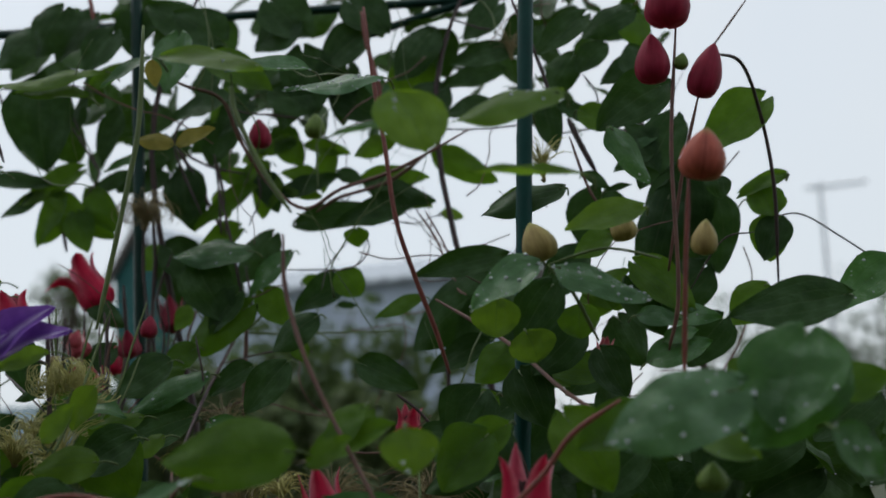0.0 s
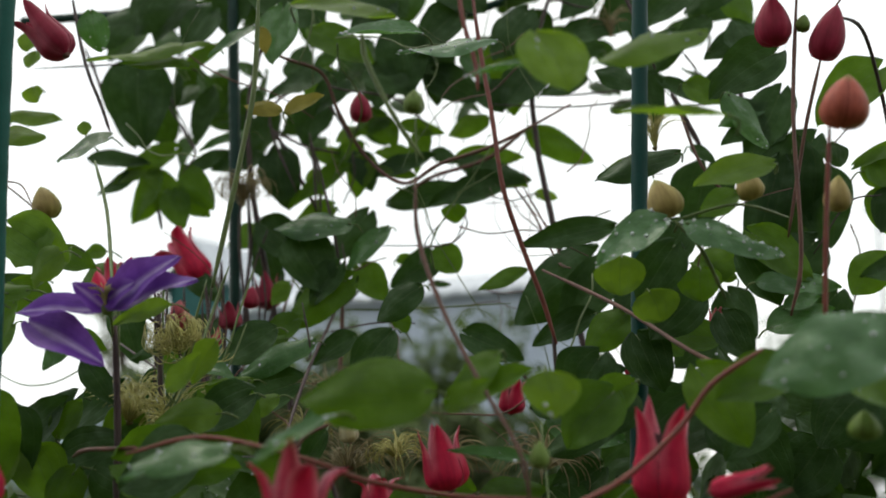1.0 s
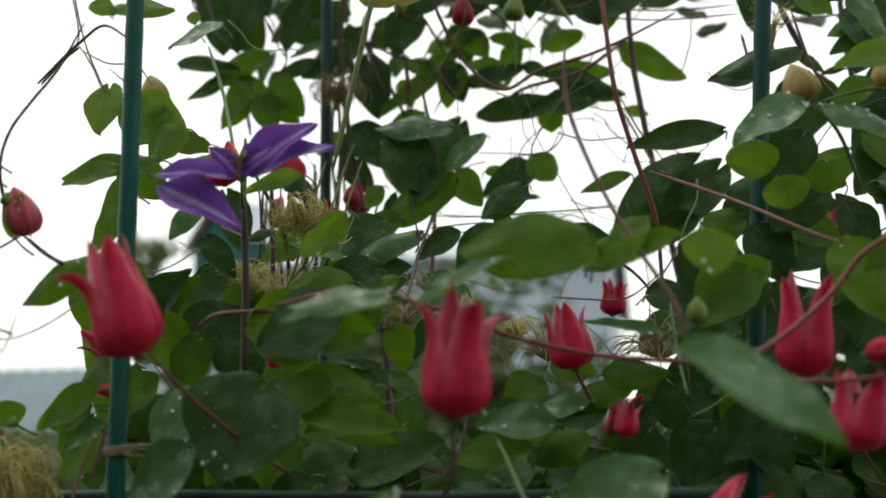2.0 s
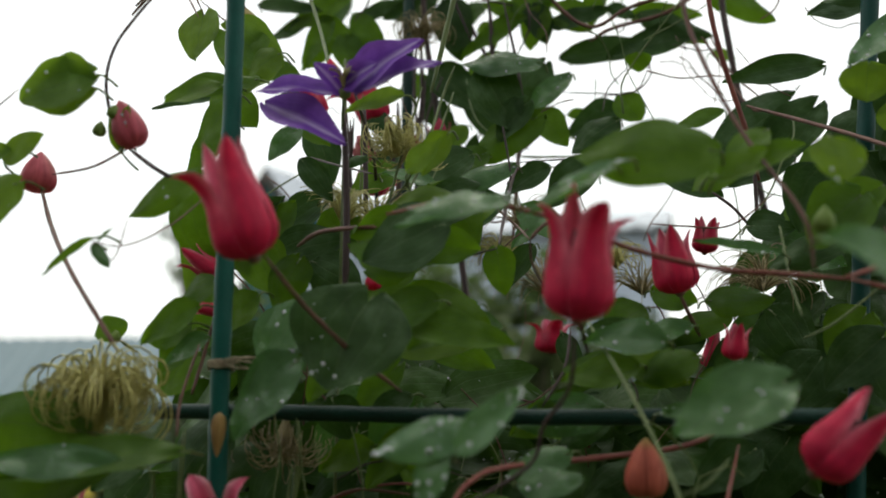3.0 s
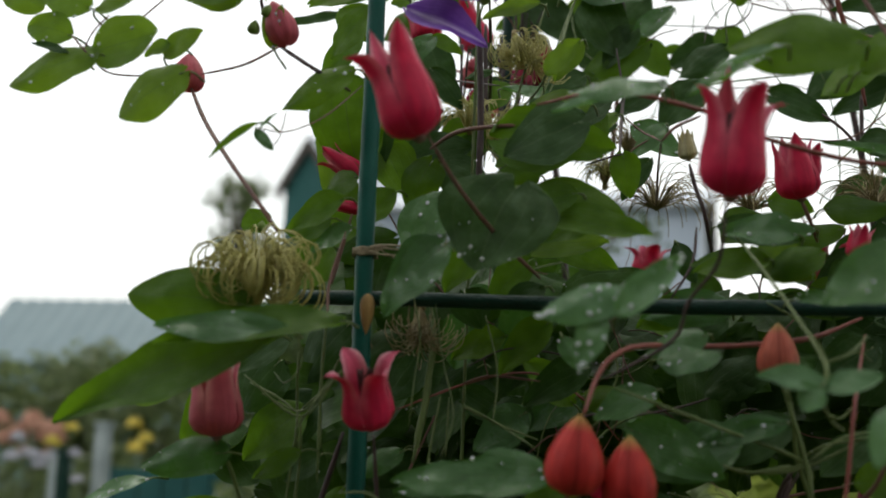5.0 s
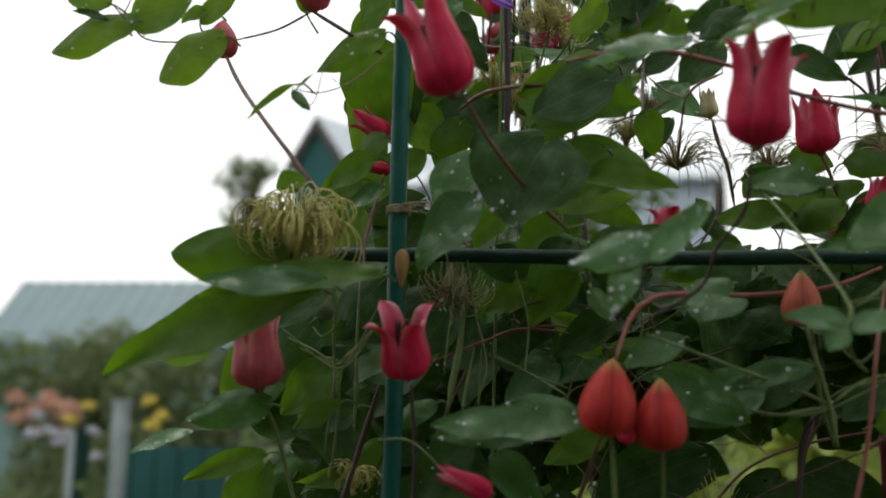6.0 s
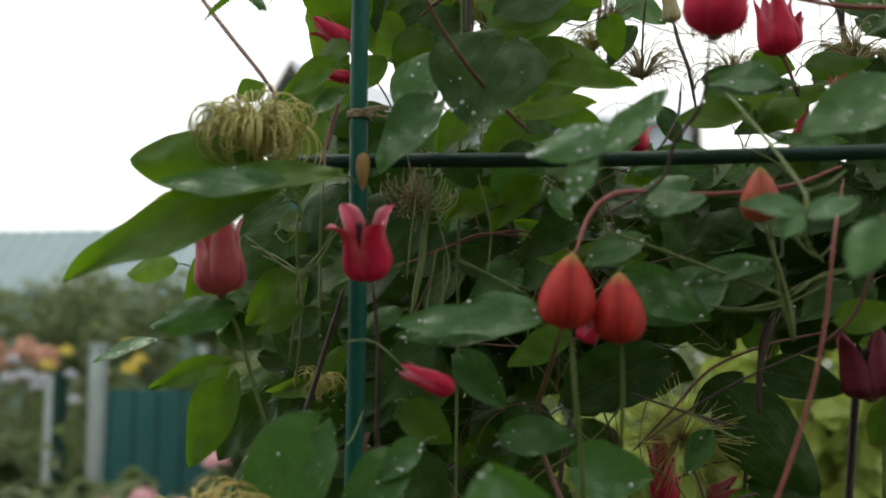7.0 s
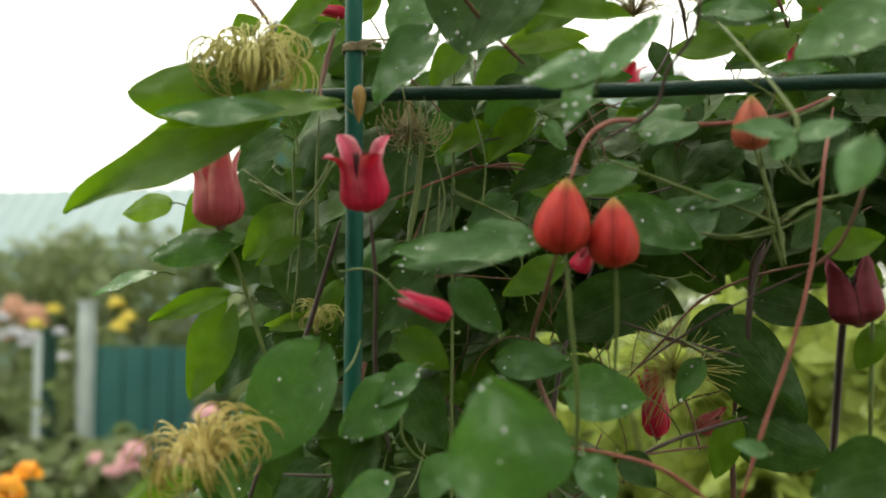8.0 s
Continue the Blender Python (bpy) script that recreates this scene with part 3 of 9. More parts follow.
def gable_house(name, label, origin, yaw, width, depth, eave, ridge, wall_mat, roof_mat, over=0.25, boards=0, panes=()):
    """A gabled house: its ridge runs along the local x axis, width long; depth across; origin at the middle of the front wall's foot."""
    at = pose(*origin, 0, 0, yaw)
    house = thing(name, origin, label, "house")
    for nm, (y0, y1) in (("front_wall", (0.0, 0.12)), ("back_wall", (depth - 0.12, depth))):
        bm = bmesh.new()
        box(bm, -width / 2, y0, 0, width / 2, y1, eave)
        w = flat("wall", bm, wall_mat, house, "", at)
        if nm == "front_wall":
            n = max(1, int(width / 0.55))
            for k in range(n + 1):
                bm = bmesh.new()
                x = -width / 2 + k * width / n
                box(bm, x - 0.02, -0.02, 0.1, x + 0.02, -0.001, eave - 0.05)
                flat("seam", bm, wall_mat, w, "", at)
    for s in (-1, 1):
        bm = bmesh.new()
        x0, x1 = sorted((s * width / 2, s * (width / 2 - 0.12)))
        prof = [(0.12, 0), (depth - 0.12, 0), (depth - 0.12, eave), (depth / 2, ridge - 0.06), (0.12, eave)]
        a = [bm.verts.new((x0, y, z)) for y, z in prof]
        b = [bm.verts.new((x1, y, z)) for y, z in prof]
        bm.faces.new(a)
        bm.faces.new(list(reversed(b)))
        for k in range(5):
            bm.faces.new((a[k], b[k], b[(k + 1) % 5], a[(k + 1) % 5]))
        gw = flat("gable_wall", bm, wall_mat, house, "", at)
        for sy in (0, 1):
            bm = bmesh.new()
            ya, za = (-over, eave - over * (ridge - eave) / (depth / 2)) if sy == 0 else (depth + over, eave - over * (ridge - eave) / (depth / 2))
            xo = s * (width / 2 + over)
            vs = []
            for dx in (0, -s * 0.06):
                vs.append([bm.verts.new((xo + dx, ya, za - 0.16)), bm.verts.new((xo + dx, depth / 2, ridge - 0.16)), bm.verts.new((xo + dx, depth / 2, ridge + 0.03)), bm.verts.new((xo + dx, ya, za + 0.03))])
            bm.faces.new(vs[0])
            bm.faces.new(list(reversed(vs[1])))
            for k in range(4):
                bm.faces.new((vs[0][k], vs[1][k], vs[1][(k + 1) % 4], vs[0][(k + 1) % 4]))
            bmesh.ops.recalc_face_normals(bm, faces=list(bm.faces))
            flat("barge_board", bm, timber_dark, gw, "dark barge board", at)
    for sy in (0, 1):
        bm = bmesh.new()
        n = max(2, int(width / 0.2))
        drop = over * (ridge - eave) / (depth / 2)
        rows = []
        for k in range(2 * n + 1):
            x = -width / 2 - over + (width + 2 * over) * k / (2 * n)
            lift = 0.05 + (0.03 if k % 2 else 0.0)
            ye = -over if sy == 0 else depth + over
            rows.append((bm.verts.new((x, ye, eave - drop + lift)), bm.verts.new((x, depth / 2, ridge + lift)),
                         bm.verts.new((x, ye, eave - drop + lift - 0.05)), bm.verts.new((x, depth / 2, ridge + lift - 0.05))))
        for p, q in zip(rows, rows[1:]):
            bm.faces.new((p[0], q[0], q[1], p[1]))
            bm.faces.new((p[3], q[3], q[2], p[2]))
            bm.faces.new((p[2], q[2], q[0], p[0]))
        flat("roof", bm, roof_mat, house, "", at)
    for px, pz, pw, ph in panes:
        bm = bmesh.new()
        for x0, z0, x1, z1 in ((-pw / 2 - 0.07, -ph / 2 - 0.07, pw / 2 + 0.07, -ph / 2), (-pw / 2 - 0.07, ph / 2, pw / 2 + 0.07, ph / 2 + 0.07),
                               (-pw / 2 - 0.07, -ph / 2, -pw / 2, ph / 2), (pw / 2, -ph / 2, pw / 2 + 0.07, ph / 2), (-0.025, -ph / 2, 0.025, ph / 2)):
            box(bm, px + x0, -0.06, pz + z0, px + x1, -0.005, pz + z1)
        win = flat("window", bm, white_paint, house, "", at)
        bm = bmesh.new()
        box(bm, px - pw / 2, -0.03, pz - ph / 2, px + pw / 2, -0.006, pz + ph / 2)
        flat("pane", bm, glass_dark, win, "", at)
    return house


def leaf_quads(bm, uv, centre, normal, size, rng):
    """A small bent leaf of four faces."""
    n = normal.normalized()
    a = Vector((rng.uniform(-1, 1), rng.uniform(-1, 1), rng.uniform(-1, 1)))
    t = (a - n * a.dot(n)).normalized()
    s = n.cross(t)
    w = size * rng.uniform(0.28, 0.42)
    pts = [(-0.5, 0, 0), (-0.1, -1, 0.1), (-0.1, 0, 0), (-0.1, 1, 0.1), (0.5, 0, -0.12)]
    v = [bm.verts.new(centre + t * size * p + s * w * q + n * size * z) for p, q, z in pts]
    tex = [(0.5, 0), (0, 0.4), (0.5, 0.4), (1, 0.4), (0.5, 1)]
    for f in ((0, 1, 2), (0, 2, 3), (1, 4, 2), (2, 4, 3)):
        face = bm.faces.new([v[i] for i in f])
        for loop, i in zip(face.loops, f):
            loop[uv].uv = tex[i]


def crown_mesh(blobs, count, size, seed, gap=0.0):
    """Leaves scattered in clumps round the given balls, thinned unevenly."""
    rng = random.Random(seed)
    bm = bmesh.new()
    uv = bm.loops.layers.uv.new("blade")
    total = sum(b[3] ** 2 for b in blobs)
    for bx, by, bz, br in blobs:
        made, k = 0, int(count * br * br / total)
        while made < k:
            d = Vector((rng.gauss(0, 1), rng.gauss(0, 1), rng.gauss(0, 1))).normalized()
            p = Vector((bx, by, bz)) + d * br * rng.uniform(0.45, 1.0) ** 0.6 * (1 + 0.28 * noise.noise(d * 2.2 + Vector((bx, by, bz))))
            made += 1
            if noise.noise(p * (2.2 / max(0.25, br))) < gap - 0.25:
                continue
            leaf_quads(bm, uv, p, d + Vector((0, 0, 0.7)) + 0.8 * Vector((rng.uniform(-1, 1), rng.uniform(-1, 1), rng.uniform(-1, 1))), size * rng.uniform(0.7, 1.3), rng)
    return bm


def tree(at, height, radius, seed, label, mat=None, count=2600, size=0.14, name="tree", category="tree", gap=0.12, low=0.30):
    rng = random.Random(seed)
    ob = thing(name, at, label, category, "garden trees" if category == "tree" else "garden shrubs")
    x, y, z = at
    bm = bmesh.new()
    base_r = 0.018 * height + 0.01
    add_tube(bm, spline([(x, y, z - 0.1), (x + 0.05 * radius, y, z + height * 0.3), (x - 0.06 * radius, y + 0.05 * radius, z + height * 0.6), (x, y, z + height * 0.9)], 4), base_r, base_r * 0.2, 9, 0.08)
    part("trunk", bm, bark, ob)
    blobs = []
    for k in range(9):
        a = k * 2.4 + rng.uniform(-0.4, 0.4)
        h = height * (low + (0.93 - low) * k / 9 + rng.uniform(-0.03, 0.03))
        rr = radius * rng.uniform(0.45, 0.8) * (1.1 - 0.5 * abs(h / height - 0.55))
        tip = (x + rr * math.cos(a), y + rr * math.sin(a), z + h + 0.12 * height)
        bm = bmesh.new()
        add_tube(bm, spline([(x, y, z + h * 0.75), (x + 0.5 * rr * math.cos(a), y + 0.5 * rr * math.sin(a), z + h), tip], 4), base_r * 0.4, base_r * 0.1, 6)
        part("limb", bm, bark, ob)
        blobs.append((*tip[:2], min(tip[2], z + height * 0.93), radius * rng.uniform(0.28, 0.46)))
    blobs.append((x, y, z + height * 0.9, radius * 0.3))
    for _ in range(22):
        d = Vector((rng.gauss(0, 1), rng.gauss(0, 1), rng.gauss(0, 1))).normalized() * rng.uniform(0.3, 0.95)
        blobs.append((x + d.x * radius, y + d.y * radius, z + height - radius * 0.95 + d.z * radius * 0.9, radius * rng.uniform(0.14, 0.26)))
    part("crown", crown_mesh(blobs, count, size, seed, gap), mat or tree_leaf, ob)
    return ob


def shrub(at, height, radius, seed, label, mat, count=3200, size=0.085):
    rng = random.Random(seed)
    ob = thing("shrub", at, label, "shrub", "garden shrubs")
    x, y, z = at
    blobs = []
    for k in range(8):
        a = k * 2.4
        rr = radius * rng.uniform(0.25, 0.75)
        top = (x + rr * math.cos(a), y + rr * math.sin(a), z + height * rng.uniform(0.5, 0.92))
        bm = bmesh.new()
        add_tube(bm, spline([(x + 0.1 * rr * math.cos(a), y + 0.1 * rr * math.sin(a), z - 0.05), (x + 0.5 * rr * math.cos(a), y + 0.5 * rr * math.sin(a), z + height * 0.4), top], 4), 0.014, 0.004, 5)
        part("branch", bm, bark, ob)
        blobs.append((*top, radius * rng.uniform(0.25, 0.42)))
        blobs.append((top[0], top[1], z + height * rng.uniform(0.2, 0.45), radius * rng.uniform(0.3, 0.45)))
    part("foliage", crown_mesh(blobs, count, size, seed, 0.05), mat, ob)
    return ob


def garden_flower(at, height, head, mat, seed, label, blooms=5):
    rng = random.Random(seed)
    ob = thing("garden_flower", at, label, "flower", "border flowers")
    x, y, z = at
    for k in range(blooms):
        tx, ty = x + rng.uniform(-1, 1) * head * 1.8, y + rng.uniform(-1, 1) * head * 1.8
        tz = z + height * rng.uniform(0.86, 1.0)
        bm = bmesh.new()
        add_tube(bm, spline([(x + 0.2 * (tx - x), y + 0.2 * (ty - y), z - 0.02), (tx, ty, tz * 0.6), (tx, ty, tz)], 3), 0.004, 0.002, 5)
        s = part("stalk", bm, stem_green, ob)
        bm = bmesh.new()
        for _ in range(46):
            d = Vector((rng.gauss(0, 1), rng.gauss(0, 1), abs(rng.gauss(0, 1)))).normalized()
            c = Vector((tx, ty, tz)) + d * head * 0.5
            u = d.orthogonal().normalized() * head * 0.24
            w = d.cross(u).normalized() * head * 0.24
            bm.faces.new([bm.verts.new(c + q) for q in (u, w + d * 0.1 * head, -u, -w + d * 0.1 * head)])
        part("flower_head", bm, mat, s)
        bm = bmesh.new()
        uv = bm.loops.layers.uv.new("blade")
        for _ in range(14):
            h = rng.uniform(0.15, 0.8)
            leaf_quads(bm, uv, Vector((x + h * (tx - x) + rng.uniform(-1, 1) * 0.05, y + h * (ty - y) + rng.uniform(-1, 1) * 0.05, z + h * height)), Vector((rng.uniform(-1, 1), rng.uniform(-1, 1), 1)), 0.09, rng)
        part("foliage", bm, bush_leaf, s)
    return ob


def board_fence(at, yaw, width, height, mat, label, board=0.12):
    m = pose(*at, 0, 0, yaw)
    ob = thing("fence", at, label, "fence")
    n = int(width / board)
    for k in range(n):
        bm = bmesh.new()
        box(bm, k * board + 0.004, 0, 0.05, (k + 1) * board - 0.004, 0.02, height + 0.01 * math.sin(k * 3.1))
        flat("board", bm, mat, ob, "", m, 0.003)
    for h in (0.25, height - 0.2):
        bm = bmesh.new()
        box(bm, 0, 0.021, h, width, 0.06, h + 0.07)
        flat("crossbar", bm, mat, ob, "", m)
    return ob


def garden_post(at, height, half, mat, label):
    ob = thing("garden_post", at, label, "post")
    x, y, z = at
    bm = bmesh.new()
    box(bm, x - half, y - half, z - 0.05, x + half, y + half, z + height)
    flat("shaft", bm, mat, ob, "", None, 0.006)
    bm = bmesh.new()
    box(bm, x - half * 1.2, y - half * 1.2, z + height + 0.001, x + half * 1.2, y + half * 1.2, z + height + 0.02)
    flat("cap", bm, mat, ob, "", None, 0.004)
    return ob


def mast(at, height, bar_l, bar_r, bar_z):
    x, y, z = at
    ob = thing("antenna_mast", at, "thin grey steel antenna mast with a crossbar", "antenna")
    bm = bmesh.new()
    add_tube(bm, [Vector((x, y, z - 0.1)), Vector((x, y, z + height * 0.5)), Vector((x + 0.2, y, z + height))], 0.05, 0.03, 8)
    part("pole", bm, mast_metal, ob)
    bm = bmesh.new()
    add_tube(bm, [Vector((bar_l, y, bar_z)), Vector(((bar_l + bar_r) / 2, y, bar_z + 0.02)), Vector((bar_r, y, bar_z + 0.06))], 0.025, 0.025, 6)
    bar = part("crossbar", bm, mast_metal, ob)
    for k in range(5):
        bx = bar_l + (bar_r - bar_l) * (k + 0.5) / 5
        bm = bmesh.new()
        add_tube(bm, [Vector((bx, y - 0.25, bar_z + 0.02)), Vector((bx, y, bar_z + 0.03)), Vector((bx, y + 0.25, bar_z + 0.02))], 0.01, 0.01, 5)
        part("element", bm, mast_metal, bar)
    return ob


# unseen plain timber wall, added to close the place and cut front light
bm = bmesh.new()
box(bm, -6.0, -2.6, -0.1, 6.0, -2.45, 3.4)
tagged(flat("unseen_wall_south", bm, timber_dark, None), "plain dark timber wall added out of view to cut front light", "wall", kind="structure")

# ---- the garden and houses behind ----
gable_house("house", "low garden house with a grey-teal sheet roof and dark barge boards", (-5.70, 12.25, 0), 0, 5.20, 1.5, 2.22, 2.94, pale_teal, roof_teal, 0.12, panes=((-1.2, 1.25, 0.8, 0.9), (0.9, 1.25, 0.8, 0.9)))
gable_house("house", "teal-painted wooden house with a pale grey roof and dark gable trim", (-4.45, 17.20, 0), 66, 3.0, 1.0, 5.25, 5.87, teal_paint, roof_grey, 0.1)
gable_house("house", "blue-grey sheet-clad house with a light grey roof", (-1.80, 12.0, 0), -3, 3.9, 5.0, 3.94, 4.62, wall_grey, roof_grey, 0.15)
mast((6.73, 25.0, 0), 7.88, 6.60, 7.97, 7.78)
tree((-6.99, 17.0, 0), 5.73, 0.62, 1, "small dark green tree beside a garden house", bush_leaf, count=1700, size=0.10, gap=0.1, low=0.62)
tree((5.63, 30.0, 0), 5.74, 2.6, 11, "distant green garden tree", count=3200, size=0.17)
tree((7.47, 32.0, 0), 5.25, 2.2, 12, "distant green garden tree", count=3200, size=0.17)
tree((8.95, 28.0, 0), 5.72, 3.0, 13, "distant green garden tree", count=3200, size=0.17)
tree((8.07, 30.0, 0), 4.35, 2.4, 14, "distant green garden tree", count=3200, size=0.17)
tree((11.37, 30.0, 0), 5.27, 3.0, 15, "distant green garden tree", count=3200, size=0.17)
tree((11.18, 32.0, 0), 4.33, 2.2, 16, "distant green garden tree", count=3200, size=0.17)
tree((-1.25, 6.5, 0), 2.72, 0.9, 31, "airy grey-green garden shrub with thin branches", tree_leaf, 2400, 0.09, "shrub", "shrub")
tree((-0.78, 6.0, 0), 2.58, 0.8, 32, "airy grey-green garden shrub with thin branches", tree_leaf, 2400, 0.09, "shrub", "shrub")
tree((-1.53, 6.0, 0), 2.55, 0.8, 33, "airy grey-green garden shrub with thin branches", tree_leaf, 2400, 0.09, "shrub", "shrub")
tree((-1.68, 5.5, 0), 2.38, 0.7, 34, "airy grey-green garden shrub with thin branches", tree_leaf, 2400, 0.09, "shrub", "shrub")
tree((-0.44, 6.0, 0), 2.19, 0.7, 35, "airy grey-green garden shrub with thin branches", tree_leaf, 2400, 0.09, "shrub", "shrub")
tree((0.26, 6.0, 0), 1.93, 0.8, 36, "airy grey-green garden shrub with thin branches", tree_leaf, 2400, 0.09, "shrub", "shrub")
tree((-2.16, 6.0, 0), 2.17, 0.5, 37, "airy grey-green garden shrub with thin branches", tree_leaf, 2400, 0.09, "shrub", "shrub")
shrub((-4.20, 7.0, 0), 1.94, 0.70, 51, "loose dull-green garden shrub", bush_leaf)
shrub((-3.70, 7.0, 0), 2.01, 0.80, 52, "loose dull-green garden shrub", bush_leaf)
shrub((-3.07, 6.5, 0), 1.89, 0.70, 53, "loose dull-green garden shrub", bush_leaf)
shrub((-2.72, 4.0, 0), 1.10, 0.40, 54, "loose dull-green garden shrub", bush_leaf)
shrub((-2.94, 6.0, 0), 1.40, 0.60, 55, "loose dull-green garden shrub", bush_leaf)
shrub((-2.09, 3.4, 0), 0.98, 0.35, 56, "loose dull-green garden shrub", bush_leaf)
shrub((-1.57, 3.0, 0), 1.02, 0.30, 57, "loose dull-green garden shrub", bush_leaf)
shrub((-1.46, 3.2, 0), 1.06, 0.30, 58, "loose dull-green garden shrub", bush_leaf)
shrub((-0.11, 4.0, 0), 1.41, 0.80, 59, "loose dull-green garden shrub", bush_leaf)
shrub((0.14, 3.6, 0), 1.33, 0.70, 60, "loose dull-green garden shrub", bush_leaf)
shrub((0.31, 2.6, 0), 1.56, 0.50, 61, "bright lime-green garden shrub", lime_leaf)
shrub((0.18, 2.4, 0), 1.42, 0.30, 62, "bright lime-green garden shrub", lime_leaf)
shrub((0.02, 3.0, 0), 1.56, 0.55, 63, "bright lime-green garden shrub", lime_leaf)
shrub((-0.44, 4.5, 0), 1.41, 0.80, 64, "loose dull-green garden shrub", bush_leaf)
shrub((0.65, 4.0, 0), 1.48, 0.80, 65, "loose dull-green garden shrub", bush_leaf)
shrub((-1.13, 4.5, 0), 1.40, 0.80, 66, "loose dull-green garden shrub", bush_leaf)
shrub((-1.48, 4.6, 0), 1.36, 0.55, 67, "loose dull-green garden shrub", bush_leaf)
shrub((-0.62, 3.4, 0), 1.33, 0.60, 68, "loose dull-green garden shrub", bush_leaf)
shrub((-2.14, 4.2, 0), 1.02, 0.35, 71, "loose dull-green garden shrub", bush_leaf)
shrub((-2.29, 4.0, 0), 0.89, 0.35, 72, "loose dull-green garden shrub", bush_leaf)
shrub((-1.95, 4.3, 0), 0.99, 0.35, 73, "loose dull-green garden shrub", bush_leaf)
shrub((-1.38, 5.2, 0), 2.54, 0.45, 81, "tall airy olive-green garden shrub", bush_leaf)
shrub((-1.15, 5.0, 0), 2.44, 0.40, 82, "tall airy olive-green garden shrub", bush_leaf)
shrub((-0.95, 5.2, 0), 2.41, 0.45, 83, "tall airy olive-green garden shrub", bush_leaf)
shrub((-0.71, 5.0, 0), 2.29, 0.40, 84, "tall airy olive-green garden shrub", bush_leaf)
shrub((-0.49, 5.3, 0), 2.28, 0.40, 85, "tall airy olive-green garden shrub", bush_leaf)
shrub((-1.58, 5.2, 0), 2.43, 0.40, 86, "tall airy olive-green garden shrub", bush_leaf)
board_fence((-2.80, 5.0, 0), 0, 1.20, 1.26, teal_paint, "teal-painted vertical board fence")
garden_post((-2.66, 4.5, 0), 1.33, 0.025, rail_green, "dark green square garden post")
garden_post((-2.54, 4.6, 0), 1.45, 0.03, white_paint, "white-painted square post greyed for shade")
garden_post((-3.25, 5.5, 0), 1.30, 0.04, white_paint, "white-painted square post greyed for shade")
garden_flower((-1.62, 3.0, 0), 1.08, 0.050, pink_flower, 3, "pale pink border flowers", 3)
garden_flower((-1.45, 3.0, 0), 1.12, 0.060, pink_flower, 4, "pale pink border flowers", 4)
garden_flower((-1.46, 2.2, 0), 1.09, 0.050, orange_flower, 5, "bright orange marigold flowers", 4)
garden_flower((-1.41, 2.2, 0), 1.05, 0.035, orange_flower, 6, "bright orange marigold flowers", 3)
garden_flower((-3.78, 6.0, 0), 1.53, 0.110, peach_flower, 7, "peach-coloured garden border flowers", 9)
garden_flower((-3.78, 6.3, 0), 1.45, 0.080, peach_flower, 8, "peach-coloured garden border flowers", 5)
garden_flower((-2.62, 4.2, 0), 1.40, 0.050, white_flower, 21, "whitish lilac border flowers", 5)
garden_flower((-2.58, 4.4, 0), 1.42, 0.045, white_flower, 22, "whitish lilac border flowers", 3)
garden_flower((-2.72, 5.2, 0), 1.49, 0.070, yellow_flower, 25, "pale yellow border flowers", 3)
garden_flower((-3.38, 5.6, 0), 1.52, 0.070, yellow_flower, 26, "pale yellow border flowers", 2)

# ---- the trellis: plastic-coated rods pushed into the ground ----
trellis = thing("trellis", (-0.1, 0.75, 0), "green plastic-coated metal rod trellis under the clematis", "trellis")


def rod(mat, r, p, q, name, dots=True):
    """A coated rod with the small raised rings of its coating."""
    bm = bmesh.new()
    p, q = Vector(p), Vector(q)
    n = max(2, int((q - p).length / 0.01))
    d = (q - p).normalized()
    u = d.orthogonal().normalized()
    w = d.cross(u)
    rings = []
    for i in range(n + 1):
        c = p + (q - p) * i / n + u * 0.0006 * math.sin(i * 0.21) + w * 0.0006 * math.cos(i * 0.17)
        rr = r * (1.05 if dots and i % 3 == 0 else 1.0)
        rings.append([bm.verts.new(c + rr * (math.cos(k * math.pi / 6) * u + math.sin(k * math.pi / 6) * w)) for k in range(12)])
    for a, b in zip(rings, rings[1:]):
        for k in range(12):
            bm.faces.new((a[k], a[(k + 1) % 12], b[(k + 1) % 12], b[k]))
    bm.faces.new(list(reversed(rings[0])))
    bm.faces.new(rings[-1])
    return part(name, bm, mat, trellis)


rod(rod_green, 0.0056, (-0.3116, 0.690, -0.15), (-0.3167, 0.690, 2.20), "post")
# the back post takes the rail's darker green to stand for backlight
rod(rail_green, 0.0056, (-0.2944, 1.120, -0.15), (-0.2939, 1.120, 2.20), "post")
rod(rod_dark, 0.0060, (-0.0813, 0.840, -0.15), (0.1265, 0.840, 2.20), "post")
rod(rail_green, 0.0046, (-0.3606, 0.7060, 1.5424), (0.0322, 0.6980, 1.5379), "rail")
rod(rail_green, 0.0048, (-0.5408, 1.1393, 2.1584), (0.1409, 1.1393, 2.1442), "rail")
rod(rail_green, 0.0042, (-0.0872, 1.1393, 2.1057), (0.0831, 1.1393, 2.1497), "rail")


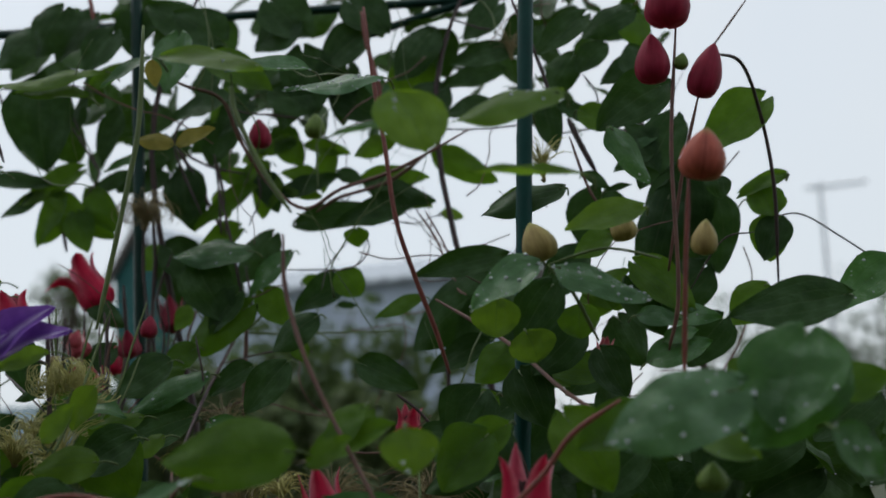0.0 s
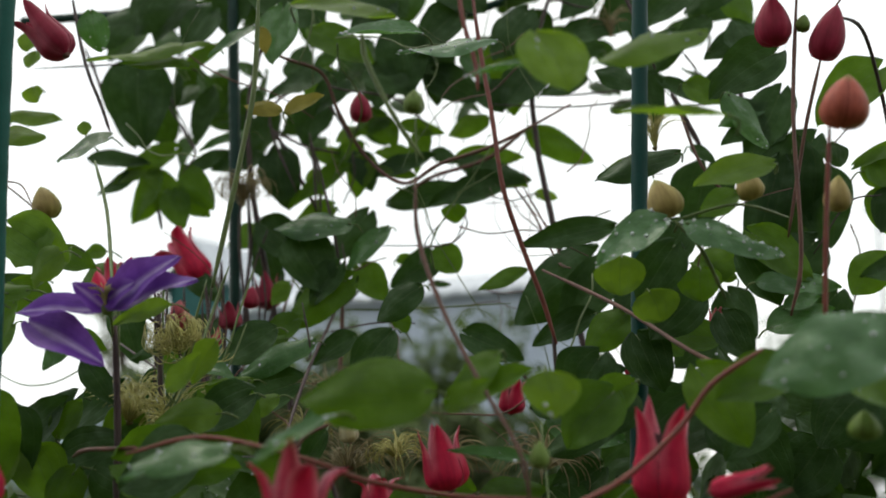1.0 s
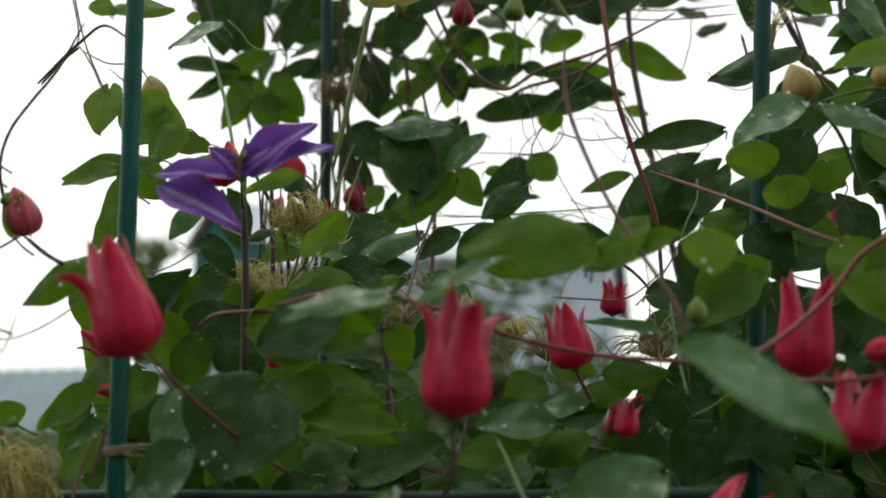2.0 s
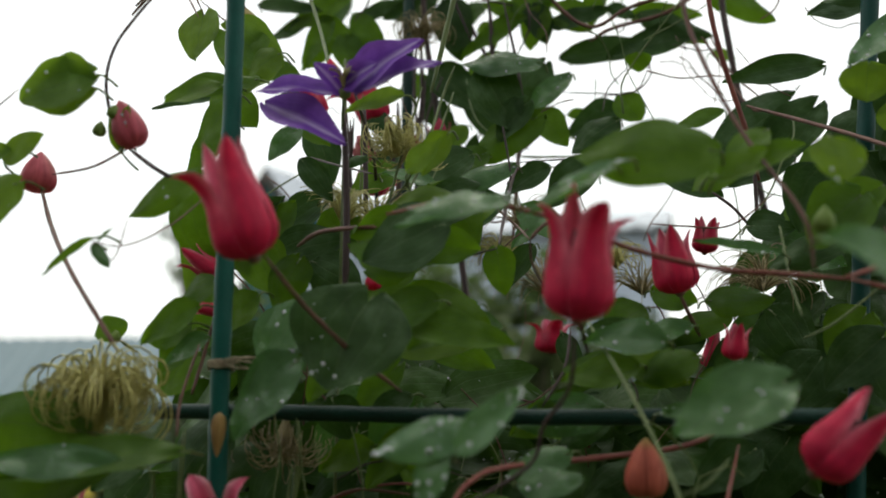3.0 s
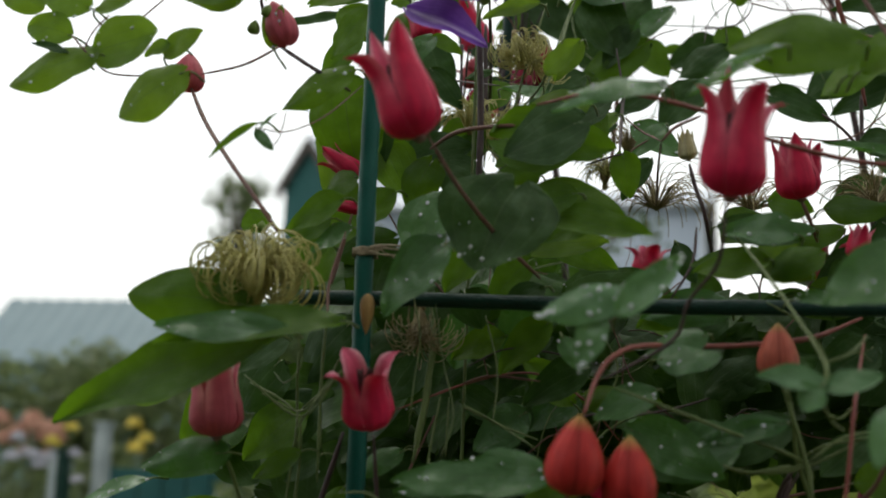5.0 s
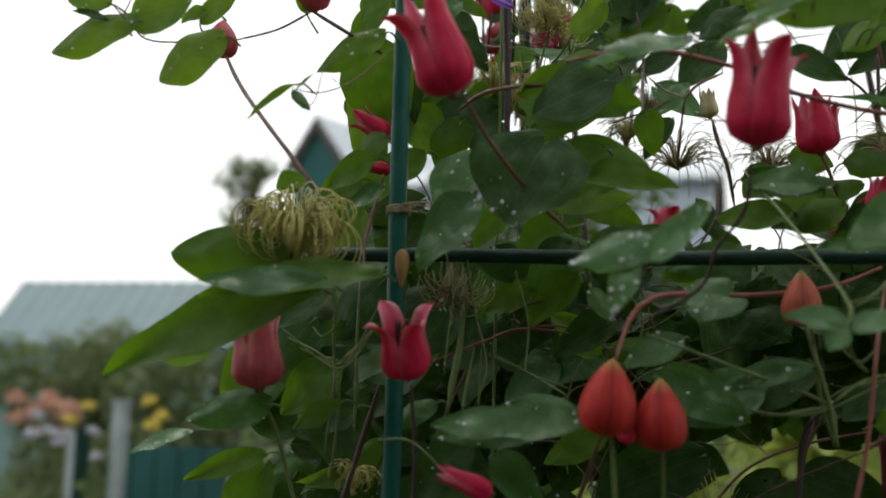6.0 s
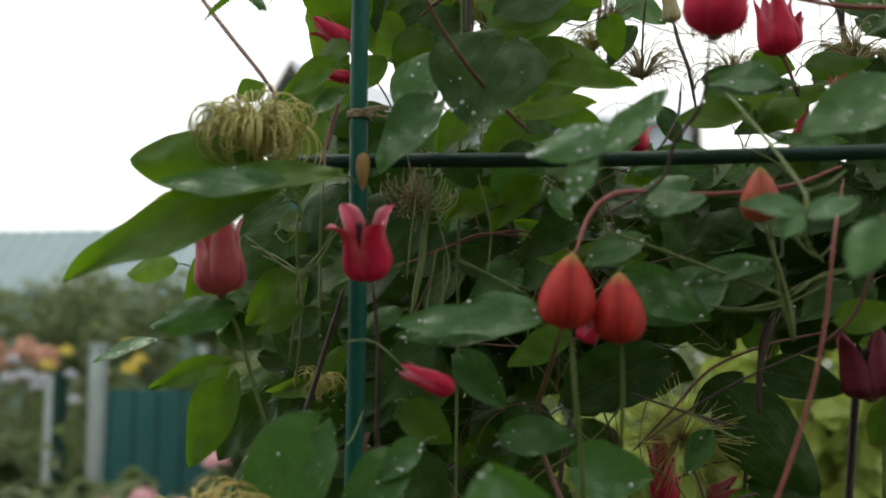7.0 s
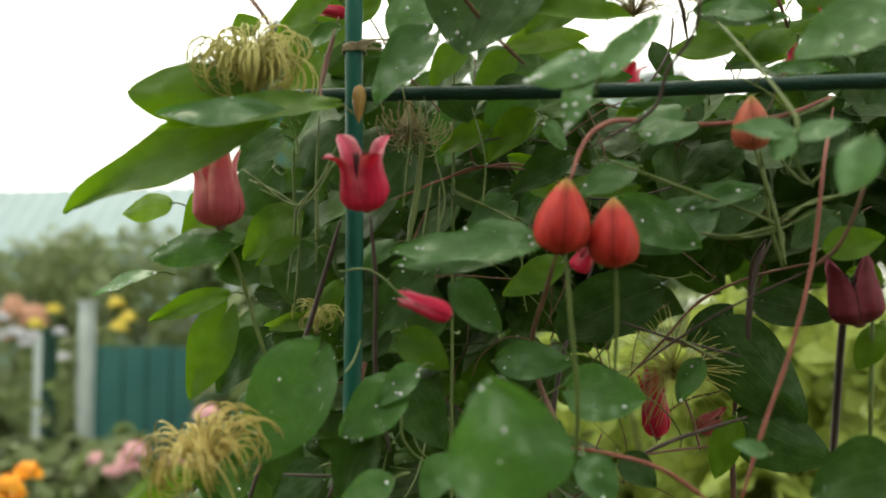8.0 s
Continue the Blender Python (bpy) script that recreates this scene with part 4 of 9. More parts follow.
def twine(at, r, turns, seed):
    """A few turns of garden twine round a rod, with loose ends."""
    rng = random.Random(seed)
    ob = thing("garden_twine", at, "greyish jute twine tied round a green rod", "twine")
    c = Vector(at)
    bm = bmesh.new()
    pts = []
    for k in range(turns * 12 + 1):
        a = k * math.pi / 6
        rr = r + 0.0012 + rng.uniform(0, 0.0008)
        pts.append(c + Vector((rr * math.cos(a), rr * math.sin(a), 0.0016 * k / 12 - 0.003 + rng.uniform(-0.0006, 0.0006))))
    add_tube(bm, pts, 0.0010, 0.0010, 5)
    part("coil", bm, twine_mat, ob)
    for k in range(5):
        e = c + Vector((0.012 + 0.006 * k, -0.008, 0.004 * math.sin(k * 2.1)))
        bm = bmesh.new()
        add_tube(bm, spline([c + Vector((0.004, -0.006, 0.001 * k - 0.002)), c + Vector((0.012, -0.010, 0.003 * math.cos(k * 1.7))), e, e + Vector((0.012, 0.006, -0.006 + 0.003 * k))], 4), 0.0008, 0.0005, 4)
        part("loose_end", bm, twine_mat, ob)


twine((-0.3153, 0.690, 1.5696), 0.0058, 3, 1)

# ---- the climbing clematis ----
vine = thing("clematis", (-0.05, 0.8, 0), "rain-wet climbing clematis with red flowers, buds and feathery seed heads", "climbing plant")
back_vine = thing("clematis", (0.0, 1.1, 0), "climbing clematis with dark heart-shaped leaves on the back rods", "climbing plant")
for k in range(3):
    x = (-0.26, 0.035, 0.24)[k]
    stem(back_vine, stem_dark, 0.005, 0.0024, (0.0, 1.1, -0.03), (x * 0.7, 1.12, 0.6), (x, 1.10, 1.2), (x + 0.03, 1.13, 1.6), (x - 0.02, 1.12, 2.0), (x + 0.04, 1.13, 2.2))
for k in range(7):
    x = -0.33 + 0.13 * k
    stem(vine, stem_dark if k % 2 else stem_brown, 0.005, 0.0010, (-0.05 + 0.03 * k - 0.1, 0.85 + 0.02 * (k % 3), -0.03), (x * 0.8, 0.86, 0.5), (x + 0.03, 0.80 + 0.05 * (k % 3), 0.95),
         (x, 0.74 + 0.06 * (k % 4), 1.3), (x + 0.05, 0.80 + 0.07 * (k % 3), 1.5))


def leaf_mass(name, boxes, seed, mat, label):
    """Leaves of the plant's inside, past counting."""
    rng = random.Random(seed)
    verts, faces, uvs = [], [], []
    beads = bmesh.new()
    src = [blade(s, leaf_green, k) for s in ("ovate", "heart", "round") for k in range(4)]
    for x0, x1, y0, y1, z0, z1, n in boxes:
        for _ in range(n):
            b = Vector((rng.uniform(x0, x1), rng.uniform(y0, y1), rng.uniform(z0, z1)))
            d = Vector((rng.uniform(-1, 1), rng.uniform(-0.7, 0.3), rng.uniform(-0.9, 0.35))).normalized()
            length = rng.uniform(0.035, 0.065)
            m = leaf_pose(b, b + d * length, length * rng.uniform(0.62, 0.9), rng.uniform(0, 75))
            me = rng.choice(src)
            # beads added among the inner leaves to stand for wet glints
            if rng.random() < 0.5:
                for _ in range(rng.randint(1, 4)):
                    v = rng.choice(me.vertices).co
                    add_drop(beads, m @ v + FRONT * 0.0004, (FRONT + Vector((0, 0, 0.8))).normalized(), rng.choice((0.0005, 0.0007, 0.0010, 0.0013)))
            off = len(verts)
            verts += [tuple(m @ v.co) for v in me.vertices]
            faces += [tuple(off + i for i in p.vertices) for p in me.polygons]
            uvs += [tuple(lp.uv) for lp in me.uv_layers["blade"].data]
    me = bpy.data.meshes.new(name)
    me.from_pydata(verts, [], faces)
    lay = me.uv_layers.new(name="blade")
    lay.data.foreach_set("uv", [c for p in uvs for c in p])
    me.polygons.foreach_set("use_smooth", [True] * len(me.polygons))
    mass = tagged(part(name, me, mat, vine, label), kind="stuff")
    tagged(part("rain_glint", beads, m_drop, mass, "rain beads whitened to show sky glints"), kind="stuff")
    return mass


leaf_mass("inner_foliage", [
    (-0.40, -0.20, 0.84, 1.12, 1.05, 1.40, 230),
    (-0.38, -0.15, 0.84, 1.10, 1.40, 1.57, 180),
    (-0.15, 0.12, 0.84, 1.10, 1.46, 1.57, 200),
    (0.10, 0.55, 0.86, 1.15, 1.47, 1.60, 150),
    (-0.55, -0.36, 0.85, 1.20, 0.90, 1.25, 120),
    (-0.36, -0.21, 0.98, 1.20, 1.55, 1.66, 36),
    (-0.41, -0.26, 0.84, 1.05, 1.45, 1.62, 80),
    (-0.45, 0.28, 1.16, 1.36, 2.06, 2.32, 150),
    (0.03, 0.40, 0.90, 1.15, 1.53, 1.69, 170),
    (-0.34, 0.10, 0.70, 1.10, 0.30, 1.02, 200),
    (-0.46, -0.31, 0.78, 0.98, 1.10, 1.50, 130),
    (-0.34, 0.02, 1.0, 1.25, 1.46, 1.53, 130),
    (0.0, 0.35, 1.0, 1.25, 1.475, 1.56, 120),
], 3, leaf_mass_mat, "dense clematis foliage, coloured dark for shade")


def stem_tangle(name, boxes, seed, mat, label):
    """Thin stalks and tendrils between the leaves, past counting."""
    rng = random.Random(seed)
    bm = bmesh.new()
    for x0, x1, y0, y1, z0, z1, n in boxes:
        for _ in range(n):
            p = Vector((rng.uniform(x0, x1), rng.uniform(y0, y1), rng.uniform(z0, z1)))
            d = Vector((rng.uniform(-0.7, 0.7), rng.uniform(-0.3, 0.3), rng.uniform(-0.3, 1.0))).normalized()
            pts = [p]
            step = rng.uniform(0.012, 0.03)
            for _ in range(5):
                d = (d + 0.45 * Vector((rng.uniform(-1, 1), rng.uniform(-0.6, 0.6), rng.uniform(-1, 1)))).normalized()
                pts.append(pts[-1] + d * step)
            r = rng.uniform(0.0004, 0.0010)
            add_tube(bm, spline(pts, 3), r, r * 0.7, 4)
    return tagged(part(name, bm, mat, vine, label), kind="stuff")


TANGLE = [(-0.33, -0.12, 0.74, 0.95, 1.20, 1.50, 34), (-0.33, 0.15, 0.80, 0.98, 1.47, 1.56, 22), (-0.38, 0.30, 0.95, 1.20, 1.55, 2.10, 50)]
stem_tangle("thin_green_stalk", TANGLE, 5, stem_green, "thin green leaf stalks and tendrils")
stem_tangle("thin_brown_stalk", TANGLE, 6, stem_brown, "thin red-brown leaf stalks and tendrils")

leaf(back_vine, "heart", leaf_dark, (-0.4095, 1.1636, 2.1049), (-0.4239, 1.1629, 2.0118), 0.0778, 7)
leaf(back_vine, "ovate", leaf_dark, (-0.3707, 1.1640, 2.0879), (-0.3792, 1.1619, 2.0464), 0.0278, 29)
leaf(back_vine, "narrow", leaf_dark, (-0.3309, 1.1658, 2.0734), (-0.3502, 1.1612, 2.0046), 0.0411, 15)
leaf(vine, "heart", leaf_wet, (-0.3259, 0.8749, 1.9142), (-0.3662, 0.8699, 1.8983), 0.0409, 47)
leaf(vine, "narrow", leaf_young, (-0.3517, 0.8934, 1.9252), (-0.3555, 0.8945, 1.9399), 0.0144, 10)
leaf(vine, "ovate", leaf_young, (-0.3400, 0.7292, 1.8700), (-0.3047, 0.7273, 1.8653), 0.0263, 36)
leaf(back_vine, "round", leaf_young, (-0.4263, 0.9433, 2.0475), (-0.4317, 0.9395, 2.0277), 0.0233, 7)
leaf(back_vine, "round", leaf_young, (-0.4241, 0.9425, 2.0282), (-0.4282, 0.9390, 2.0119), 0.0230, 24)
leaf(back_vine, "round", leaf_young, (-0.4216, 0.9380, 1.9919), (-0.4217, 0.9392, 1.9779), 0.0268, 24)
leaf(back_vine, "narrow", leaf_green, (-0.2606, 0.9412, 2.0197), (-0.3666, 0.9196, 2.0127), 0.0479, 53)
leaf(vine, "ovate", leaf_wet, (-0.2055, 0.8976, 2.0095), (-0.2450, 0.8882, 1.9831), 0.0291, 42, drops=6)
leaf(back_vine, "heart", leaf_wet, (-0.1936, 0.9372, 2.0422), (-0.2054, 0.9367, 1.9931), 0.0491, 24)
leaf(back_vine, "ovate", leaf_dark, (-0.1857, 1.0772, 2.0370), (-0.2460, 1.0687, 2.0179), 0.0408, 31)
leaf(vine, "ovate", leaf_yellow, (-0.1802, 0.8739, 1.9236), (-0.2114, 0.8745, 1.9330), 0.0188, 20)
leaf(vine, "ovate", leaf_yellow, (-0.1779, 0.8795, 1.9254), (-0.1450, 0.8743, 1.9343), 0.0209, 25)
leaf(vine, "ovate", leaf_yellow, (-0.1910, 0.8573, 1.9890), (-0.1877, 0.8580, 1.9671), 0.0146, 11)
leaf(back_vine, "heart", leaf_dark, (-0.2860, 1.1674, 2.0319), (-0.2932, 1.1650, 1.9918), 0.0438, 5)
leaf(back_vine, "ovate", leaf_wet, (-0.1510, 1.0040, 1.8614), (-0.2204, 0.9925, 1.8640), 0.0467, 42, drops=5)
leaf(back_vine, "ovate", leaf_wet, (-0.1284, 1.0731, 1.8728), (-0.1708, 1.0706, 1.8323), 0.0323, 29, drops=5)
leaf(vine, "ovate", leaf_young, (-0.1106, 0.6404, 1.8986), (-0.0492, 0.6312, 1.8828), 0.0334, 47, drops=3)
leaf(vine, "narrow", leaf_dewy, (-0.0570, 0.8223, 1.9548), (-0.1191, 0.8109, 1.9625), 0.0381, 50, drops=14)
leaf(vine, "narrow", leaf_dewy, (-0.0014, 0.8195, 1.9424), (-0.0753, 0.8043, 1.9389), 0.0358, 49, drops=30)
leaf(back_vine, "heart", leaf_green, (-0.1753, 0.9888, 2.0417), (-0.1214, 0.9820, 2.0034), 0.0377, 20)
leaf(back_vine, "heart", leaf_dark, (-0.1177, 1.1197, 2.0938), (-0.1105, 1.1186, 2.0214), 0.0568, 4)
leaf(back_vine, "heart", leaf_green, (-0.0639, 1.0724, 1.8891), (-0.0646, 1.0757, 1.8727), 0.0259, 3)
leaf(back_vine, "ovate", leaf_green, (0.0085, 1.1641, 1.9909), (0.0740, 1.1606, 1.9518), 0.0413, 15)
leaf(back_vine, "ovate", leaf_young, (0.0110, 1.1836, 1.9273), (0.0341, 1.1827, 1.9190), 0.0189, 23)
leaf(vine, "round", leaf_young, (0.0303, 0.5867, 1.8411), (0.0460, 0.5836, 1.8091), 0.0469, 36, drops=3)
leaf(vine, "narrow", leaf_wet, (0.0278, 0.5841, 1.8240), (-0.0076, 0.5800, 1.8221), 0.0177, 60, drops=4)
leaf(vine, "ovate", leaf_young, (0.1167, 0.6030, 1.8406), (0.0580, 0.5959, 1.8308), 0.0326, 40, drops=3)
leaf(vine, "narrow", leaf_young, (0.1267, 0.6029, 1.7934), (0.0655, 0.5932, 1.7992), 0.0219, 62, drops=3)
leaf(back_vine, "ovate", leaf_dark, (0.1096, 0.9402, 1.8700), (0.0670, 0.9354, 1.8665), 0.0268, 24)
leaf(vine, "heart", leaf_dark, (0.2102, 0.8952, 1.9422), (0.1574, 0.8915, 1.9119), 0.0460, 10)
leaf(vine, "ovate", leaf_wet, (0.1650, 0.8496, 1.8966), (0.1905, 0.8442, 1.8515), 0.0336, 35, drops=4)
leaf(vine, "ovate", leaf_young, (0.1680, 0.7287, 1.8044), (0.1174, 0.7227, 1.7923), 0.0289, 32)
leaf(vine, "ovate", leaf_green, (0.1483, 0.7587, 1.7957), (0.1229, 0.7560, 1.7812), 0.0230, 24)
leaf(vine, "ovate", leaf_dewy, (0.0998, 0.7304, 1.7742), (0.0539, 0.7204, 1.7496), 0.0337, 36, drops=22)
leaf(vine, "ovate", leaf_dewy, (0.1109, 0.7248, 1.7697), (0.1671, 0.7157, 1.7461), 0.0332, 43, drops=22)
leaf(vine, "round", leaf_young, (0.0717, 0.7502, 1.7556), (0.0690, 0.7506, 1.7317), 0.0325, 9)
leaf(vine, "round", leaf_young, (0.0886, 0.7662, 1.7354), (0.0947, 0.7671, 1.7160), 0.0329, 12)
leaf(vine, "round", leaf_green, (0.1269, 0.8072, 1.7562), (0.1250, 0.8029, 1.7344), 0.0305, 17)
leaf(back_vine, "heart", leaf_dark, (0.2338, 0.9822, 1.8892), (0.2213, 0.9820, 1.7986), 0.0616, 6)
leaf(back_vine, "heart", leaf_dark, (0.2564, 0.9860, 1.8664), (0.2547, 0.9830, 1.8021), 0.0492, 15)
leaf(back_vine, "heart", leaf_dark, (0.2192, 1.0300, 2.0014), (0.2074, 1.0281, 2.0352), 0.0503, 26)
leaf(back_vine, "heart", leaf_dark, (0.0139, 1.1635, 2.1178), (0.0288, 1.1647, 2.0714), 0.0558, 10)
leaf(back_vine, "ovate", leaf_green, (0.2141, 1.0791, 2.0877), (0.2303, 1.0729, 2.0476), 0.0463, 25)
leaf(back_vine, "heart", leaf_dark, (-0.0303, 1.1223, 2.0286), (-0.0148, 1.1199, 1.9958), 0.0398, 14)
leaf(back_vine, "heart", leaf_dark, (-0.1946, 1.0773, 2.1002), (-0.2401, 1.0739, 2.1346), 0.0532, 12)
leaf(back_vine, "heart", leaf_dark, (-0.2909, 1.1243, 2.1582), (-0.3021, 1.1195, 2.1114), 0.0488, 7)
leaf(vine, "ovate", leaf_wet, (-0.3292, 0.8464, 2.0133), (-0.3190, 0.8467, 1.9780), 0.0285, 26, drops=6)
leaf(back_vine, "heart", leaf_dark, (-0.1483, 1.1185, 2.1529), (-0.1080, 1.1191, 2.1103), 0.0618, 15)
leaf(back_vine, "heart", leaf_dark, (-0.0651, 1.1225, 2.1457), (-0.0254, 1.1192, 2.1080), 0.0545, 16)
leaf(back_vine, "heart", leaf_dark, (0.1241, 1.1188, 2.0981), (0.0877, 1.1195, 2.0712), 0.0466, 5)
leaf(vine, "heart", leaf_young, (-0.3496, 0.8050, 1.8248), (-0.3643, 0.8019, 1.7954), 0.0606, 22)
leaf(vine, "ovate", leaf_young, (-0.3327, 0.8257, 1.8112), (-0.3546, 0.8182, 1.7810), 0.0486, 33)
leaf(vine, "ovate", leaf_green, (-0.3871, 0.8461, 1.7933), (-0.3538, 0.8452, 1.7644), 0.0400, 27)
leaf(vine, "narrow", leaf_wet, (-0.2563, 0.8462, 1.7237), (-0.2074, 0.8411, 1.7115), 0.0325, 59)
leaf(back_vine, "ovate", leaf_green, (-0.3446, 0.9375, 1.8232), (-0.3789, 0.9370, 1.8012), 0.0350, 25)
leaf(back_vine, "round", leaf_green, (-0.0826, 1.0764, 1.8499), (-0.0637, 1.0748, 1.8251), 0.0321, 15)
leaf(back_vine, "ovate", leaf_green, (0.0021, 0.9843, 1.8031), (-0.0396, 0.9813, 1.7889), 0.0194, 27)
leaf(back_vine, "ovate", leaf_dark, (0.0562, 0.9821, 1.7613), (0.0027, 0.9810, 1.7385), 0.0288, 14)
leaf(vine, "ovate", leaf_green, (0.0797, 0.8949, 1.7446), (0.0458, 0.8917, 1.7184), 0.0362, 21)
leaf(vine, "ovate", leaf_green, (0.0994, 0.8958, 1.7283), (0.1183, 0.8929, 1.7095), 0.0308, 24)
leaf(vine, "ovate", leaf_wet, (0.1701, 0.8487, 1.7527), (0.2003, 0.8457, 1.7478), 0.0220, 30)
leaf(vine, "ovate", leaf_wet, (0.1877, 0.8499, 1.7333), (0.2112, 0.8465, 1.7411), 0.0197, 37)
leaf(vine, "ovate", leaf_green, (0.2741, 0.8974, 1.7764), (0.2453, 0.8920, 1.7473), 0.0356, 14)
leaf(back_vine, "narrow", leaf_green, (-0.1020, 0.9825, 1.7554), (-0.1109, 0.9835, 1.7807), 0.0211, 24)
leaf(back_vine, "ovate", leaf_green, (-0.2281, 1.0751, 1.8276), (-0.2447, 1.0739, 1.8065), 0.0262, 21)
leaf(vine, "heart", leaf_green, (0.2909, 0.9102, 1.9268), (0.2390, 0.9083, 1.8892), 0.0485, 26)
leaf(back_vine, "heart", leaf_green, (0.2945, 0.9411, 1.8374), (0.2895, 0.9389, 1.8016), 0.0349, 5)
leaf(back_vine, "round", leaf_green, (0.2884, 0.9403, 1.8616), (0.2974, 0.9388, 1.8385), 0.0348, 20)
leaf(back_vine, "narrow", leaf_green, (0.3119, 0.9428, 1.8736), (0.2675, 0.9344, 1.8561), 0.0193, 34)
leaf(vine, "heart", leaf_wet, (0.3431, 0.8204, 1.7707), (0.3005, 0.8181, 1.7432), 0.0352, 29, drops=10)
leaf(vine, "heart", leaf_dewy, (0.1840, 0.5807, 1.6751), (0.1209, 0.5700, 1.6565), 0.0487, 32, drops=16)
leaf(vine, "heart", leaf_wet, (0.2251, 0.5985, 1.6993), (0.2039, 0.5910, 1.6541), 0.0559, 28, drops=4)
leaf(vine, "ovate", leaf_green, (0.2438, 0.6262, 1.6745), (0.2699, 0.6202, 1.6807), 0.0266, 26)
leaf(vine, "ovate", leaf_wet, (0.2279, 0.5757, 1.6530), (0.2486, 0.5741, 1.6308), 0.0289, 30, drops=4)
leaf(vine, "ovate", leaf_green, (0.2217, 0.8033, 1.7029), (0.2446, 0.8018, 1.7086), 0.0251, 30)
leaf(vine, "ovate", leaf_young, (0.1728, 0.6264, 1.6567), (0.2011, 0.6186, 1.6430), 0.0282, 41, drops=3)
leaf(vine, "ovate", leaf_wet, (0.1746, 0.8462, 1.7189), (0.2198, 0.8437, 1.7313), 0.0335, 37)
leaf(vine, "heart", leaf_dark, (0.1735, 0.8953, 1.7857), (0.1944, 0.8913, 1.7439), 0.0420, 18)
leaf(vine, "ovate", leaf_dark, (0.2478, 0.8966, 1.8654), (0.2494, 0.8936, 1.8461), 0.0267, 20)
leaf(vine, "ovate", leaf_green, (-0.0323, 0.6441, 1.6618), (0.0143, 0.6344, 1.6752), 0.0277, 37)
leaf(vine, "ovate", leaf_young, (0.0223, 0.6073, 1.6693), (0.0261, 0.6032, 1.6458), 0.0347, 23, drops=3)
leaf(vine, "ovate", leaf_wet, (-0.0016, 0.4887, 1.5962), (0.0574, 0.4754, 1.5647), 0.0484, 55, drops=3)
leaf(vine, "ovate", leaf_wet, (-0.1327, 0.5790, 1.6382), (-0.1802, 0.5699, 1.6353), 0.0297, 51, drops=8)
leaf(vine, "narrow", leaf_wet, (-0.0826, 0.5812, 1.6511), (-0.1222, 0.5691, 1.6284), 0.0205, 57, drops=3)
leaf(vine, "heart", leaf_dark, (0.0663, 0.7622, 1.6729), (0.0464, 0.7567, 1.6448), 0.0385, 20)
leaf(vine, "ovate", leaf_green, (0.1399, 0.8524, 1.7146), (0.0966, 0.8448, 1.7197), 0.0315, 28)
leaf(vine, "ovate", leaf_dark, (0.1246, 0.8506, 1.8541), (0.0620, 0.8425, 1.8389), 0.0327, 33)
leaf(vine, "ovate", leaf_green, (0.1555, 0.6661, 1.6723), (0.1099, 0.6633, 1.6559), 0.0361, 29)
leaf(vine, "heart", leaf_green, (0.1792, 0.8940, 1.7981), (0.2183, 0.8906, 1.7597), 0.0410, 23)
leaf(vine, "heart", leaf_dark, (0.1523, 0.7566, 1.6536), (0.1229, 0.7562, 1.6273), 0.0335, 22)
leaf(vine, "heart", leaf_green, (-0.2347, 0.7295, 1.6338), (-0.1942, 0.7280, 1.6495), 0.0357, 20)
leaf(vine, "ovate", leaf_green, (-0.0681, 0.8034, 1.6136), (-0.0950, 0.8008, 1.5960), 0.0398, 31)
leaf(vine, "ovate", leaf_wet, (-0.0401, 0.7563, 1.5961), (-0.0753, 0.7536, 1.5904), 0.0224, 45, drops=4)
leaf(vine, "heart", leaf_dark, (-0.3573, 0.8076, 1.6653), (-0.3216, 0.8008, 1.6990), 0.0390, 19)
leaf(vine, "ovate", leaf_green, (-0.3135, 0.7306, 1.7597), (-0.3694, 0.7248, 1.7562), 0.0230, 33)
leaf(vine, "heart", leaf_young, (-0.3642, 0.8010, 1.8234), (-0.3198, 0.8007, 1.7943), 0.0442, 14)
leaf(vine, "heart", leaf_young, (-0.3853, 0.8069, 1.8399), (-0.3902, 0.8018, 1.8038), 0.0447, 25)
leaf(vine, "ovate", leaf_green, (-0.3552, 0.8520, 1.8150), (-0.3211, 0.8473, 1.8024), 0.0265, 24)
leaf(vine, "ovate", leaf_green, (-0.0340, 0.5939, 1.6621), (-0.1011, 0.5923, 1.6634), 0.0447, 20)
leaf(vine, "narrow", leaf_dewy, (-0.0755, 0.5601, 1.6498), (-0.1114, 0.5530, 1.6349), 0.0136, 55, drops=4)
leaf(vine, "narrow", leaf_dewy, (-0.1363, 0.5995, 1.6406), (-0.1903, 0.5855, 1.6290), 0.0234, 60, drops=8)
leaf(vine, "lobed", leaf_green, (-0.2313, 0.6948, 1.6421), (-0.1617, 0.6892, 1.6374), 0.0482, 11)
leaf(vine, "ovate", leaf_young, (-0.1807, 0.7151, 1.6699), (-0.2208, 0.7101, 1.6677), 0.0286, 20)
leaf(vine, "ovate", leaf_young, (-0.2049, 0.6931, 1.6834), (-0.1845, 0.6902, 1.7044), 0.0177, 12)
leaf(vine, "ovate", leaf_green, (-0.0043, 0.6445, 1.6853), (-0.0281, 0.6381, 1.6624), 0.0249, 36)
leaf(vine, "heart", leaf_green, (-0.1600, 0.7604, 1.6464), (-0.1545, 0.7608, 1.6183), 0.0225, 14)
leaf(vine, "ovate", leaf_young, (-0.1665, 0.8010, 1.6875), (-0.1878, 0.8017, 1.6765), 0.0185, 29)
leaf(vine, "heart", leaf_dark, (-0.2163, 0.6464, 1.5990), (-0.2384, 0.6413, 1.5515), 0.0835, 20, drops=9)
leaf(vine, "ovate", leaf_green, (-0.1842, 0.6786, 1.6035), (-0.2236, 0.6739, 1.5945), 0.0307, 27)
